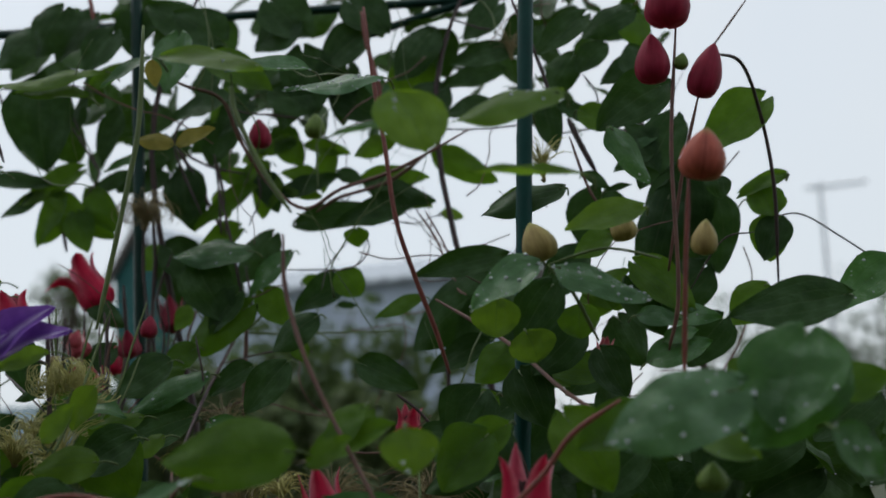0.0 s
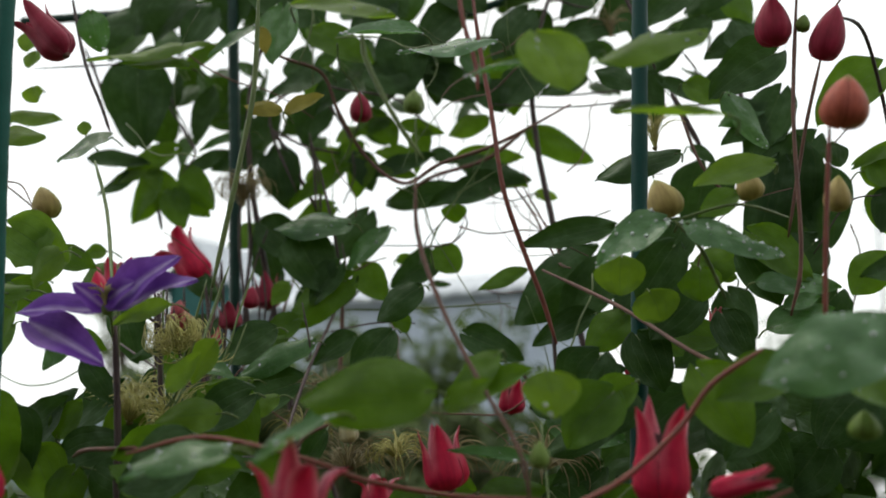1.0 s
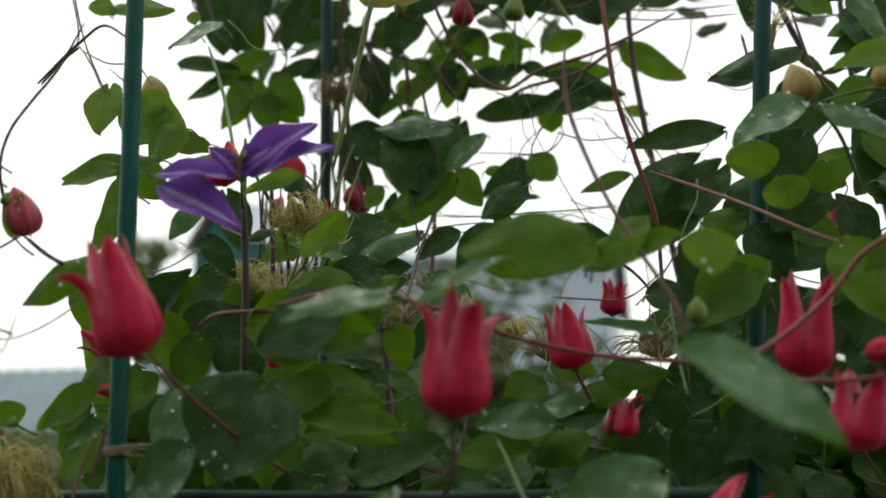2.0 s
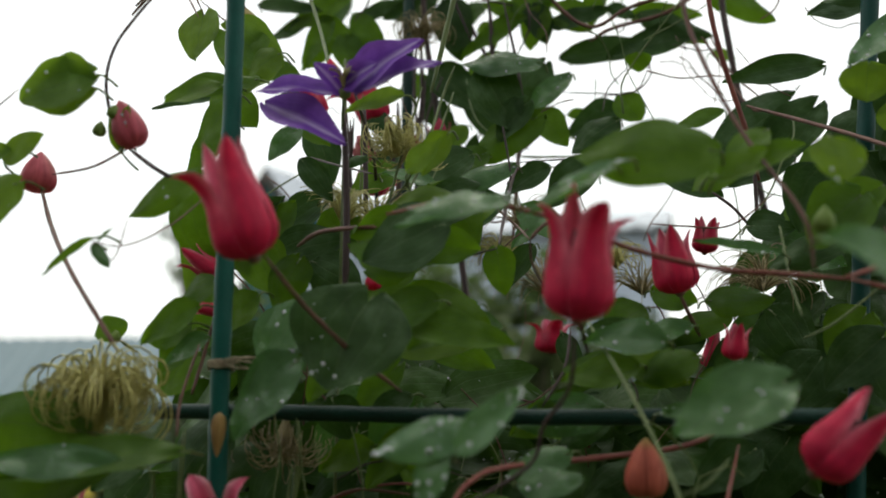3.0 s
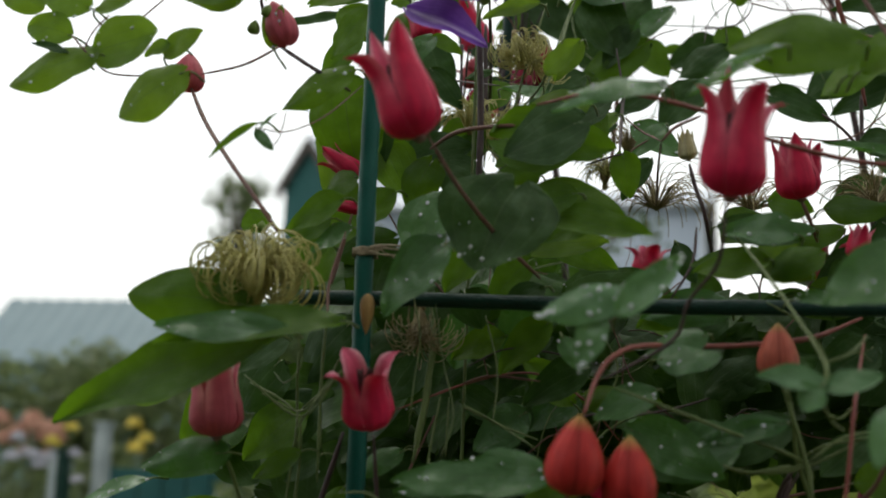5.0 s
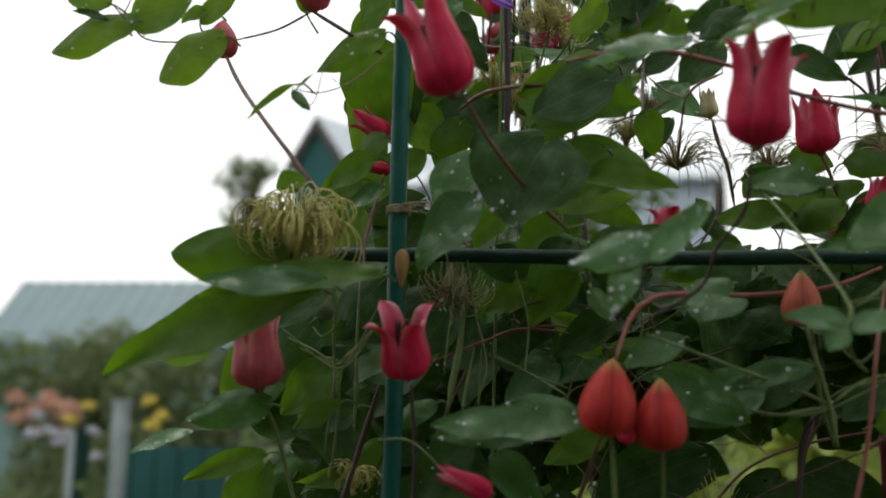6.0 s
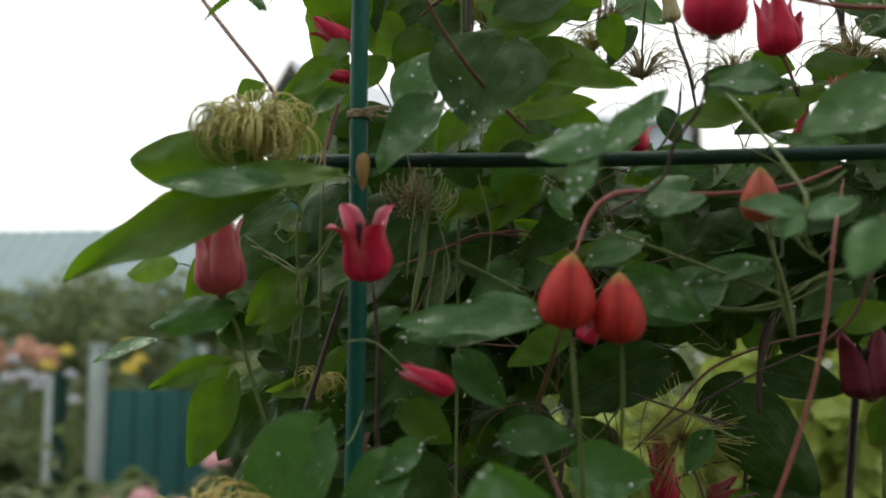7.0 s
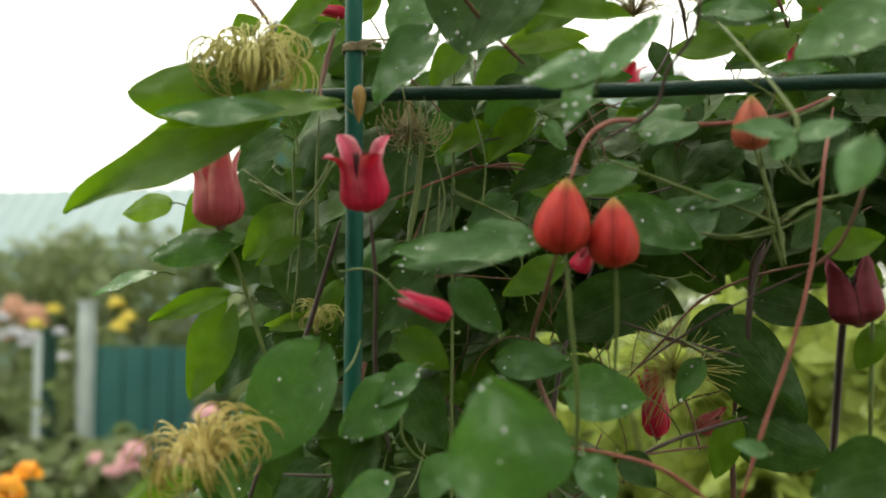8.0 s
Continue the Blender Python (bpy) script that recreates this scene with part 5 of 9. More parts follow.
leaf(vine, "heart", leaf_wet, (-0.2599, 0.6539, 1.5663), (-0.2932, 0.6450, 1.5269), 0.0381, 27, drops=5)
leaf(vine, "heart", leaf_green, (-0.3463, 0.7296, 1.6905), (-0.3347, 0.7309, 1.6322), 0.0561, 6)
leaf(vine, "ovate", leaf_green, (-0.3315, 0.7080, 1.7488), (-0.3654, 0.7015, 1.7373), 0.0245, 31)
leaf(vine, "ovate", leaf_green, (-0.3423, 0.7669, 1.7610), (-0.3698, 0.7647, 1.7242), 0.0305, 21)
leaf(vine, "heart", leaf_young, (-0.3853, 0.6398, 1.7279), (-0.4289, 0.6400, 1.7267), 0.0406, 5, drops=3)
leaf(vine, "ovate", leaf_young, (-0.3742, 0.6635, 1.6957), (-0.3799, 0.6604, 1.7229), 0.0131, 15, drops=3)
leaf(vine, "ovate", leaf_young, (-0.3711, 0.6578, 1.7066), (-0.3684, 0.6591, 1.7221), 0.0087, 6, drops=3)
leaf(vine, "ovate", leaf_green, (-0.3937, 0.7154, 1.5883), (-0.4030, 0.7123, 1.6028), 0.0233, 26)
leaf(vine, "ovate", leaf_green, (-0.3338, 0.6963, 1.6051), (-0.3704, 0.6926, 1.5843), 0.0260, 23)
leaf(vine, "ovate", leaf_green, (-0.3300, 0.7115, 1.6231), (-0.3523, 0.7113, 1.6138), 0.0270, 30)
leaf(vine, "narrow", leaf_wet, (0.0110, 0.7116, 1.6310), (-0.0400, 0.7042, 1.6399), 0.0143, 49, drops=4)
leaf(vine, "heart", leaf_dark, (0.0081, 0.8480, 1.6764), (0.0376, 0.8479, 1.6744), 0.0265, 19)
leaf(vine, "ovate", leaf_green, (-0.0623, 0.8058, 1.6255), (-0.0333, 0.8021, 1.6190), 0.0278, 19)
leaf(vine, "ovate", leaf_green, (-0.0281, 0.7851, 1.6157), (0.0135, 0.7829, 1.6171), 0.0268, 24)
leaf(vine, "ovate", leaf_green, (-0.1668, 0.7134, 1.6050), (-0.2075, 0.7085, 1.5791), 0.0368, 29)
leaf(vine, "ovate", leaf_green, (-0.2072, 0.6986, 1.6125), (-0.1551, 0.6880, 1.5930), 0.0304, 34)
leaf(vine, "ovate", leaf_green, (-0.2370, 0.7354, 1.5982), (-0.2877, 0.7262, 1.6075), 0.0386, 24)
leaf(vine, "round", leaf_green, (-0.3705, 0.6301, 1.5288), (-0.4442, 0.6293, 1.5356), 0.0385, 8)
leaf(vine, "ovate", leaf_green, (-0.3059, 0.6077, 1.5176), (-0.4054, 0.5907, 1.5034), 0.0319, 44)
leaf(vine, "round", leaf_wet, (-0.3349, 0.5985, 1.5113), (-0.4054, 0.5894, 1.5137), 0.0195, 31, drops=4)
leaf(vine, "ovate", leaf_green, (-0.3458, 0.6115, 1.5092), (-0.4711, 0.5973, 1.4633), 0.0466, 25)
leaf(vine, "ovate", leaf_young, (-0.5104, 0.8521, 1.4892), (-0.5506, 0.8451, 1.4819), 0.0305, 26)
leaf(vine, "ovate", leaf_dewy, (-0.4468, 0.6810, 1.4251), (-0.4826, 0.6708, 1.4110), 0.0204, 54, drops=10)
leaf(vine, "lobed", leaf_wet, (-0.1979, 0.6264, 1.4396), (-0.2745, 0.6137, 1.4356), 0.0334, 36, drops=8)
leaf(vine, "ovate", leaf_wet, (-0.1917, 0.4866, 1.3155), (-0.1964, 0.4816, 1.3710), 0.0662, 31, drops=4)
leaf(vine, "ovate", leaf_wet, (-0.1348, 0.6434, 1.5035), (-0.1014, 0.6415, 1.5081), 0.0266, 44, drops=3)
leaf(vine, "ovate", leaf_dewy, (-0.0569, 0.5746, 1.4884), (-0.0896, 0.5690, 1.4917), 0.0191, 43)
leaf(vine, "ovate", leaf_dewy, (-0.0575, 0.5702, 1.4860), (-0.0319, 0.5697, 1.4936), 0.0173, 40)
leaf(vine, "ovate", leaf_dewy, (-0.0608, 0.5658, 1.4865), (-0.0699, 0.5673, 1.4757), 0.0192, 37)
leaf(vine, "ovate", leaf_dewy, (-0.0333, 0.5123, 1.4761), (-0.0473, 0.5123, 1.4519), 0.0225, 24)
leaf(vine, "heart", leaf_wet, (-0.0108, 0.5811, 1.5486), (-0.0586, 0.5716, 1.5260), 0.0397, 32, drops=6)
leaf(vine, "ovate", leaf_green, (-0.0731, 0.6982, 1.5675), (-0.1161, 0.6909, 1.5598), 0.0256, 33)
leaf(vine, "ovate", leaf_wet, (-0.0584, 0.6770, 1.5786), (-0.1012, 0.6716, 1.5812), 0.0287, 37, drops=4)
leaf(vine, "ovate", leaf_green, (-0.0404, 0.7106, 1.5728), (-0.0763, 0.7102, 1.5599), 0.0266, 26)
leaf(vine, "ovate", leaf_green, (-0.2011, 0.6812, 1.5906), (-0.1390, 0.6696, 1.5776), 0.0279, 34)
leaf(vine, "ovate", leaf_young, (-0.2249, 0.7619, 1.5848), (-0.1685, 0.7538, 1.5891), 0.0289, 28)
leaf(vine, "ovate", leaf_wet, (-0.3269, 0.6973, 1.5861), (-0.3535, 0.6920, 1.5709), 0.0193, 32, drops=4)
leaf(vine, "ovate", leaf_green, (-0.3539, 0.7336, 1.5998), (-0.3848, 0.7290, 1.5920), 0.0343, 28)
leaf(vine, "ovate", leaf_wet, (-0.0943, 0.7388, 1.5456), (-0.1473, 0.7349, 1.5361), 0.0303, 29)
leaf(vine, "heart", leaf_dark, (-0.2592, 0.7349, 1.5496), (-0.2470, 0.7307, 1.5270), 0.0286, 9)
leaf(vine, "heart", leaf_wet, (-0.2101, 0.7395, 1.5451), (-0.2366, 0.7382, 1.5036), 0.0403, 20)
leaf(vine, "ovate", leaf_green, (-0.1859, 0.7676, 1.4871), (-0.1343, 0.7624, 1.4874), 0.0244, 33)
leaf(vine, "ovate", leaf_wet, (-0.0679, 0.6622, 1.4714), (-0.1148, 0.6520, 1.4587), 0.0238, 46, drops=5)
leaf(vine, "heart", leaf_wet, (-0.0951, 0.7149, 1.4622), (-0.1447, 0.7080, 1.4396), 0.0388, 27, drops=4)
leaf(vine, "ovate", leaf_green, (-0.1932, 0.7865, 1.4834), (-0.2266, 0.7821, 1.5136), 0.0302, 22)
leaf(vine, "heart", leaf_dark, (-0.3526, 0.7894, 1.5344), (-0.3844, 0.7823, 1.4924), 0.0452, 17)
leaf(vine, "heart", leaf_green, (-0.3774, 0.7611, 1.4697), (-0.4128, 0.7555, 1.4375), 0.0389, 16)
leaf(vine, "ovate", leaf_dark, (-0.2958, 0.7628, 1.4766), (-0.2627, 0.7560, 1.4871), 0.0247, 20)
leaf(vine, "ovate", leaf_dark, (-0.2627, 0.7563, 1.4872), (-0.2313, 0.7559, 1.4710), 0.0245, 21)
leaf(vine, "heart", leaf_dark, (-0.3137, 0.8076, 1.4479), (-0.3380, 0.8024, 1.4227), 0.0394, 12)
leaf(vine, "ovate", leaf_green, (-0.0235, 0.7165, 1.4398), (0.0110, 0.7104, 1.4459), 0.0260, 22)
leaf(vine, "heart", leaf_dark, (-0.1842, 0.6765, 1.6465), (-0.2280, 0.6731, 1.6274), 0.0458, 19)
leaf(vine, "heart", leaf_dark, (0.0084, 0.8383, 1.5467), (-0.0236, 0.8384, 1.5100), 0.0542, 18)
leaf(vine, "heart", leaf_dark, (0.0214, 0.8259, 1.5276), (-0.0046, 0.8205, 1.4893), 0.0525, 9)
leaf(vine, "heart", leaf_green, (-0.0072, 0.8420, 1.5670), (-0.0378, 0.8386, 1.5504), 0.0370, 20)
leaf(back_vine, "ovate", leaf_green, (-0.2773, 0.9370, 1.9968), (-0.3403, 0.9299, 2.0056), 0.0368, 51)
leaf(back_vine, "heart", leaf_dark, (-0.3889, 1.0956, 2.0678), (-0.3805, 1.0916, 1.9840), 0.0730, 13)
leaf(back_vine, "heart", leaf_dark, (-0.3646, 1.0939, 2.1553), (-0.3936, 1.0919, 2.1072), 0.0544, 6)
leaf(back_vine, "heart", leaf_dark, (-0.3038, 1.0763, 2.1164), (-0.3324, 1.0740, 2.0756), 0.0464, 11)
leaf(vine, "heart", leaf_green, (-0.2048, 0.7664, 1.6867), (-0.1739, 0.7646, 1.6480), 0.0497, 17)
leaf(vine, "heart", leaf_dark, (0.0537, 0.8023, 1.7002), (0.0318, 0.8020, 1.6637), 0.0499, 20)
leaf(vine, "heart", leaf_dark, (0.1021, 0.8985, 1.7655), (0.0732, 0.8924, 1.7319), 0.0461, 13)
leaf(vine, "heart", leaf_dark, (0.1072, 0.7830, 1.7671), (0.0818, 0.7847, 1.7311), 0.0347, 7)
leaf(vine, "heart", leaf_dark, (0.1235, 0.8249, 1.7434), (0.0896, 0.8200, 1.7133), 0.0367, 11)
leaf(vine, "heart", leaf_dark, (0.0823, 0.8258, 1.7147), (0.0977, 0.8202, 1.6780), 0.0410, 18)
leaf(vine, "ovate", leaf_green, (0.0624, 0.8464, 1.7029), (0.0289, 0.8466, 1.6811), 0.0341, 20)
leaf(vine, "heart", leaf_dark, (0.1384, 0.8061, 1.7232), (0.1529, 0.8024, 1.6914), 0.0310, 13)
leaf(vine, "heart", leaf_green, (0.1074, 0.6933, 1.6738), (0.1306, 0.6910, 1.6312), 0.0440, 24)
leaf(vine, "heart", leaf_green, (0.0569, 0.7318, 1.6679), (0.0277, 0.7282, 1.6391), 0.0427, 24)
leaf(vine, "ovate", leaf_green, (-0.0087, 0.7136, 1.6904), (-0.0398, 0.7092, 1.6716), 0.0282, 33)
leaf(vine, "heart", leaf_dark, (-0.1740, 0.7558, 1.6845), (-0.2116, 0.7551, 1.6648), 0.0370, 21)
leaf(vine, "heart", leaf_young, (-0.3392, 0.7501, 1.6800), (-0.3618, 0.7481, 1.6183), 0.0559, 13)
leaf(vine, "ovate", leaf_green, (-0.3089, 0.7323, 1.6169), (-0.3314, 0.7295, 1.5931), 0.0282, 26)
leaf(vine, "heart", leaf_green, (-0.2893, 0.7510, 1.6413), (-0.3041, 0.7481, 1.6086), 0.0327, 11)
leaf(vine, "ovate", leaf_green, (-0.3525, 0.7328, 1.5943), (-0.3708, 0.7295, 1.5662), 0.0284, 21)
leaf(vine, "ovate", leaf_green, (-0.3256, 0.8010, 1.6694), (-0.3092, 0.8027, 1.6956), 0.0303, 18)
leaf(vine, "heart", leaf_green, (-0.4200, 0.7288, 1.4761), (-0.4478, 0.7297, 1.4447), 0.0369, 11)
leaf(vine, "heart", leaf_dark, (-0.3970, 0.7667, 1.5033), (-0.4210, 0.7659, 1.4705), 0.0433, 11)
leaf(vine, "heart", leaf_dark, (-0.3709, 0.7669, 1.4792), (-0.3943, 0.7657, 1.4427), 0.0428, 14)
leaf(vine, "heart", leaf_dark, (-0.2980, 0.7686, 1.5118), (-0.3211, 0.7660, 1.4796), 0.0375, 13)
leaf(vine, "heart", leaf_wet, (-0.2581, 0.7673, 1.5354), (-0.2733, 0.7662, 1.5036), 0.0372, 16)
leaf(vine, "heart", leaf_dark, (-0.2237, 0.7480, 1.4792), (-0.2460, 0.7473, 1.4487), 0.0368, 24)
leaf(vine, "heart", leaf_wet, (-0.2663, 0.6785, 1.5988), (-0.2840, 0.6739, 1.5614), 0.0456, 29, drops=4)
leaf(vine, "heart", leaf_green, (-0.2686, 0.8068, 1.6811), (-0.2956, 0.8023, 1.6558), 0.0380, 10)
leaf(vine, "ovate", leaf_young, (-0.1870, 0.7291, 1.7168), (-0.2050, 0.7309, 1.6915), 0.0230, 14)
leaf(vine, "ovate", leaf_young, (-0.3173, 0.7832, 1.7973), (-0.3421, 0.7841, 1.7816), 0.0326, 17)
leaf(vine, "heart", leaf_dark, (-0.3458, 0.7681, 1.6826), (-0.3304, 0.7656, 1.6374), 0.0468, 12)
leaf(vine, "heart", leaf_dark, (-0.3122, 0.7878, 1.6527), (-0.2666, 0.7829, 1.6626), 0.0388, 17)
leaf(vine, "heart", leaf_green, (-0.3267, 0.7711, 1.6569), (-0.3055, 0.7655, 1.6233), 0.0381, 26)
leaf(vine, "ovate", leaf_dark, (-0.2829, 0.7677, 1.6436), (-0.2504, 0.7656, 1.6272), 0.0376, 17)
leaf(back_vine, "heart", leaf_dark, (0.1677, 1.0310, 1.8929), (0.1518, 1.0281, 1.8359), 0.0586, 6)
leaf(vine, "ovate", leaf_wet, (0.1819, 0.8945, 1.7610), (0.2370, 0.8875, 1.7534), 0.0302, 29, drops=6)
leaf(back_vine, "heart", leaf_dark, (0.2444, 0.9397, 1.7564), (0.2141, 0.9377, 1.7225), 0.0416, 10)
leaf(back_vine, "heart", leaf_dark, (0.1663, 0.9658, 1.7671), (0.1844, 0.9648, 1.7286), 0.0432, 20)
leaf(vine, "heart", leaf_wet, (0.0227, 0.8530, 1.6649), (0.0689, 0.8439, 1.6463), 0.0405, 33, drops=4)
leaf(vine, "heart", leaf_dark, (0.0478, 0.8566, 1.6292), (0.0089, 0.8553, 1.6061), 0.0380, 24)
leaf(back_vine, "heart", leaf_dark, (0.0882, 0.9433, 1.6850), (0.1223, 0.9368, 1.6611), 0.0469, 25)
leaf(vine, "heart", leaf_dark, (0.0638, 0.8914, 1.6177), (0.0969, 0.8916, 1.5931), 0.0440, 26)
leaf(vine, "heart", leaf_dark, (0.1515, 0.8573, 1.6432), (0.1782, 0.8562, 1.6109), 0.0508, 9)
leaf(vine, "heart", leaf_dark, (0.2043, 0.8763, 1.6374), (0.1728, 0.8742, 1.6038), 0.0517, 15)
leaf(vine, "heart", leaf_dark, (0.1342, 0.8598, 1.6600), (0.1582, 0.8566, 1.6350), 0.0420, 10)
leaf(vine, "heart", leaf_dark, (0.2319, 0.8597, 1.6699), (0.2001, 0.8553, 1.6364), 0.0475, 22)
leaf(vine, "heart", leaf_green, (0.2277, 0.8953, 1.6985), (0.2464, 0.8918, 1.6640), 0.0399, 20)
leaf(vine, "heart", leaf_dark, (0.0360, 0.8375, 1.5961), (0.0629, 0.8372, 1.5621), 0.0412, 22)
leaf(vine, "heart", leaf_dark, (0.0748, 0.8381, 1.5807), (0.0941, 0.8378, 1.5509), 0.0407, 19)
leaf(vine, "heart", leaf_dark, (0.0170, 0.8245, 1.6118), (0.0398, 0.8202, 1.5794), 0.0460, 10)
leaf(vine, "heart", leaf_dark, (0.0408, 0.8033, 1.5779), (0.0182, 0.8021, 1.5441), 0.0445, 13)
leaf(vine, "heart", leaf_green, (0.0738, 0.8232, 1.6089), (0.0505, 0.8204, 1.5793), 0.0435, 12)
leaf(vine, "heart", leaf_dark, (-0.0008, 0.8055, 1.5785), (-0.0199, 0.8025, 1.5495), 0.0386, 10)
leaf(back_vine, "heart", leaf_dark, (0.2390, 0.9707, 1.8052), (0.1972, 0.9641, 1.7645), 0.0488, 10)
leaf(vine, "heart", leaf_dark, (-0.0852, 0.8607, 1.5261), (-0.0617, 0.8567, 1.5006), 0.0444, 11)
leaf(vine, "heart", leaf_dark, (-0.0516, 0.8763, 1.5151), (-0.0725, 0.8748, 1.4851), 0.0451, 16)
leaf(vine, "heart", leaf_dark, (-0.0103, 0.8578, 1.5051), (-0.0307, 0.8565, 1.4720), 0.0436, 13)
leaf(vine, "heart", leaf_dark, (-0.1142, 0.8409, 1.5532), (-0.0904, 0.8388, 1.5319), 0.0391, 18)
leaf(vine, "heart", leaf_green, (-0.3463, 0.7755, 1.6267), (-0.3620, 0.7748, 1.5869), 0.0464, 15)
leaf(vine, "heart", leaf_green, (-0.3641, 0.7603, 1.5841), (-0.3832, 0.7572, 1.5551), 0.0382, 15)
leaf(vine, "heart", leaf_dark, (-0.3180, 0.7960, 1.5818), (-0.3378, 0.7931, 1.5478), 0.0443, 16)

leaf(vine, "ovate", leaf_green, (-0.2028, 0.8600, 1.7079), (-0.2490, 0.8540, 1.6979), 0.0218, 30)
leaf(vine, "heart", leaf_dark, (-0.3314, 0.8400, 1.6989), (-0.3668, 0.8340, 1.6518), 0.0396, 20)
leaf(vine, "ovate", leaf_green, (-0.2224, 0.8000, 1.6427), (-0.2603, 0.7940, 1.6208), 0.0285, 25)
leaf(vine, "heart", leaf_dark, (-0.3136, 0.8800, 1.7103), (-0.3584, 0.8740, 1.6765), 0.0351, 20)
leaf(back_vine, "ovate", leaf_green, (-0.1981, 0.9500, 1.7527), (-0.2280, 0.9440, 1.7413), 0.0195, 25)
leaf(vine, "narrow", leaf_dark, (-0.3951, 0.9000, 1.8092), (-0.4629, 0.8940, 1.7993), 0.0208, 40)
leaf(back_vine, "narrow", leaf_dark, (-0.2295, 1.1600, 1.8449), (-0.2407, 1.1540, 1.8055), 0.0181, 10)
leaf(back_vine, "ovate", leaf_dark, (-0.1006, 1.1600, 1.8336), (-0.0795, 1.1540, 1.8303), 0.0090, 10)
leaf(back_vine, "ovate", leaf_young, (-0.1699, 1.1600, 2.0072), (-0.1953, 1.1540, 1.9938), 0.0263, 20)
leaf(back_vine, "ovate", leaf_young, (-0.2213, 1.1600, 1.9653), (-0.2099, 1.1540, 1.9326), 0.0252, 15)
leaf(back_vine, "narrow", leaf_wet, (-0.2813, 1.1400, 2.0071), (-0.3378, 1.1340, 1.9907), 0.0220, 30)
leaf(back_vine, "ovate", leaf_young, (-0.4689, 0.9500, 1.9798), (-0.4466, 0.9440, 1.9646), 0.0237, 20)
leaf(back_vine, "narrow", leaf_young, (-0.4552, 0.9500, 1.9732), (-0.3978, 0.9440, 1.9641), 0.0262, 30)
leaf(back_vine, "ovate", leaf_green, (-0.3568, 0.9500, 1.8394), (-0.3738, 0.9440, 1.8364), 0.0190, 20)
leaf(vine, "ovate", leaf_dark, (-0.2000, 0.9200, 1.7561), (-0.2448, 0.9140, 1.7316), 0.0420, 20)
leaf(vine, "heart", leaf_dark, (-0.1808, 0.9000, 1.7081), (-0.2465, 0.8940, 1.6864), 0.0445, 25)
leaf(back_vine, "ovate", leaf_dark, (-0.0841, 0.9500, 1.7883), (-0.1219, 0.9440, 1.7621), 0.0338, 20)
leaf(vine, "ovate", leaf_green, (-0.1997, 0.8500, 1.6817), (-0.2398, 0.8440, 1.6560), 0.0397, 25)
leaf(vine, "ovate", leaf_green, (-0.2583, 0.8000, 1.6688), (-0.2914, 0.7940, 1.6558), 0.0290, 25)
leaf(back_vine, "heart", leaf_dark, (-0.1634, 1.0000, 1.8226), (-0.1881, 0.9940, 1.7883), 0.0296, 12)

stem(back_vine, stem_dark, 0.00217, 0.00185, (-0.2834, 1.1300, 1.9435), (-0.2809, 1.1300, 1.8798), (-0.2853, 1.1300, 1.8268), (-0.2805, 1.1300, 1.7684))
stem(back_vine, stem_dark, 0.00159, 0.00135, (-0.2815, 1.1000, 1.9247), (-0.2830, 1.1000, 1.8719), (-0.2787, 1.1000, 1.8140), (-0.2824, 1.1000, 1.7635))
stem(back_vine, stem_dark, 0.00133, 0.00113, (-0.2570, 1.1100, 1.8904), (-0.2731, 1.1100, 1.8447), (-0.2664, 1.1100, 1.8097), (-0.2713, 1.1100, 1.7730))
stem(back_vine, stem_dark, 0.00131, 0.00111, (-0.2386, 1.0900, 1.8376), (-0.2475, 1.0900, 1.8043), (-0.2590, 1.0900, 1.7716))
stem(back_vine, stem_brown, 0.00135, 0.00114, (-0.2339, 1.1200, 1.8387), (-0.2459, 1.1200, 1.8048), (-0.2521, 1.1200, 1.7709))
stem(back_vine, stem_dark, 0.00221, 0.00188, (-0.2654, 1.1500, 2.0178), (-0.2444, 1.1500, 1.9813), (-0.2269, 1.1500, 1.9425), (-0.2125, 1.1500, 1.9138))
stem(back_vine, stem_dark, 0.00166, 0.00141, (-0.2624, 1.1500, 2.0112), (-0.2261, 1.1500, 1.9892), (-0.1901, 1.1500, 1.9781))
stem(back_vine, stem_dark, 0.00166, 0.00141, (-0.4720, 1.1500, 2.1248), (-0.4548, 1.1500, 2.0831), (-0.4379, 1.1500, 2.0454))
stem(back_vine, stem_dark, 0.00138, 0.00118, (-0.4638, 1.1500, 2.1106), (-0.4547, 1.1500, 2.0798), (-0.4477, 1.1500, 2.0561))
stem(back_vine, stem_dark, 0.00221, 0.00188, (-0.4083, 1.1500, 1.9817), (-0.3923, 1.1500, 1.9551), (-0.3857, 1.1500, 1.9295), (-0.3824, 1.1500, 1.9106))
stem(back_vine, stem_dark, 0.00086, 0.00073, (-0.3770, 1.1200, 2.0761), (-0.3519, 1.1200, 2.0230), (-0.3396, 1.1200, 2.0000))
stem(back_vine, stem_dark, 0.00110, 0.00093, (-0.0220, 1.1400, 2.0260), (0.0351, 1.1400, 2.0172), (0.0805, 1.1400, 2.0156), (0.1257, 1.1400, 2.0171))
stem(back_vine, stem_dark, 0.00082, 0.00070, (0.0666, 1.1400, 1.8585), (0.0809, 1.1400, 1.8662), (0.0897, 1.1400, 1.8743))
stem(back_vine, stem_dark, 0.00065, 0.00055, (-0.0878, 1.1200, 1.9431), (-0.0826, 1.1200, 1.9308), (-0.0767, 1.1200, 1.9362), (-0.0833, 1.1200, 1.9397))
stem(back_vine, stem_dark, 0.00065, 0.00055, (-0.0583, 1.1300, 1.9203), (-0.0383, 1.1300, 1.9229), (-0.0218, 1.1300, 1.9157), (-0.0165, 1.1300, 1.9094))
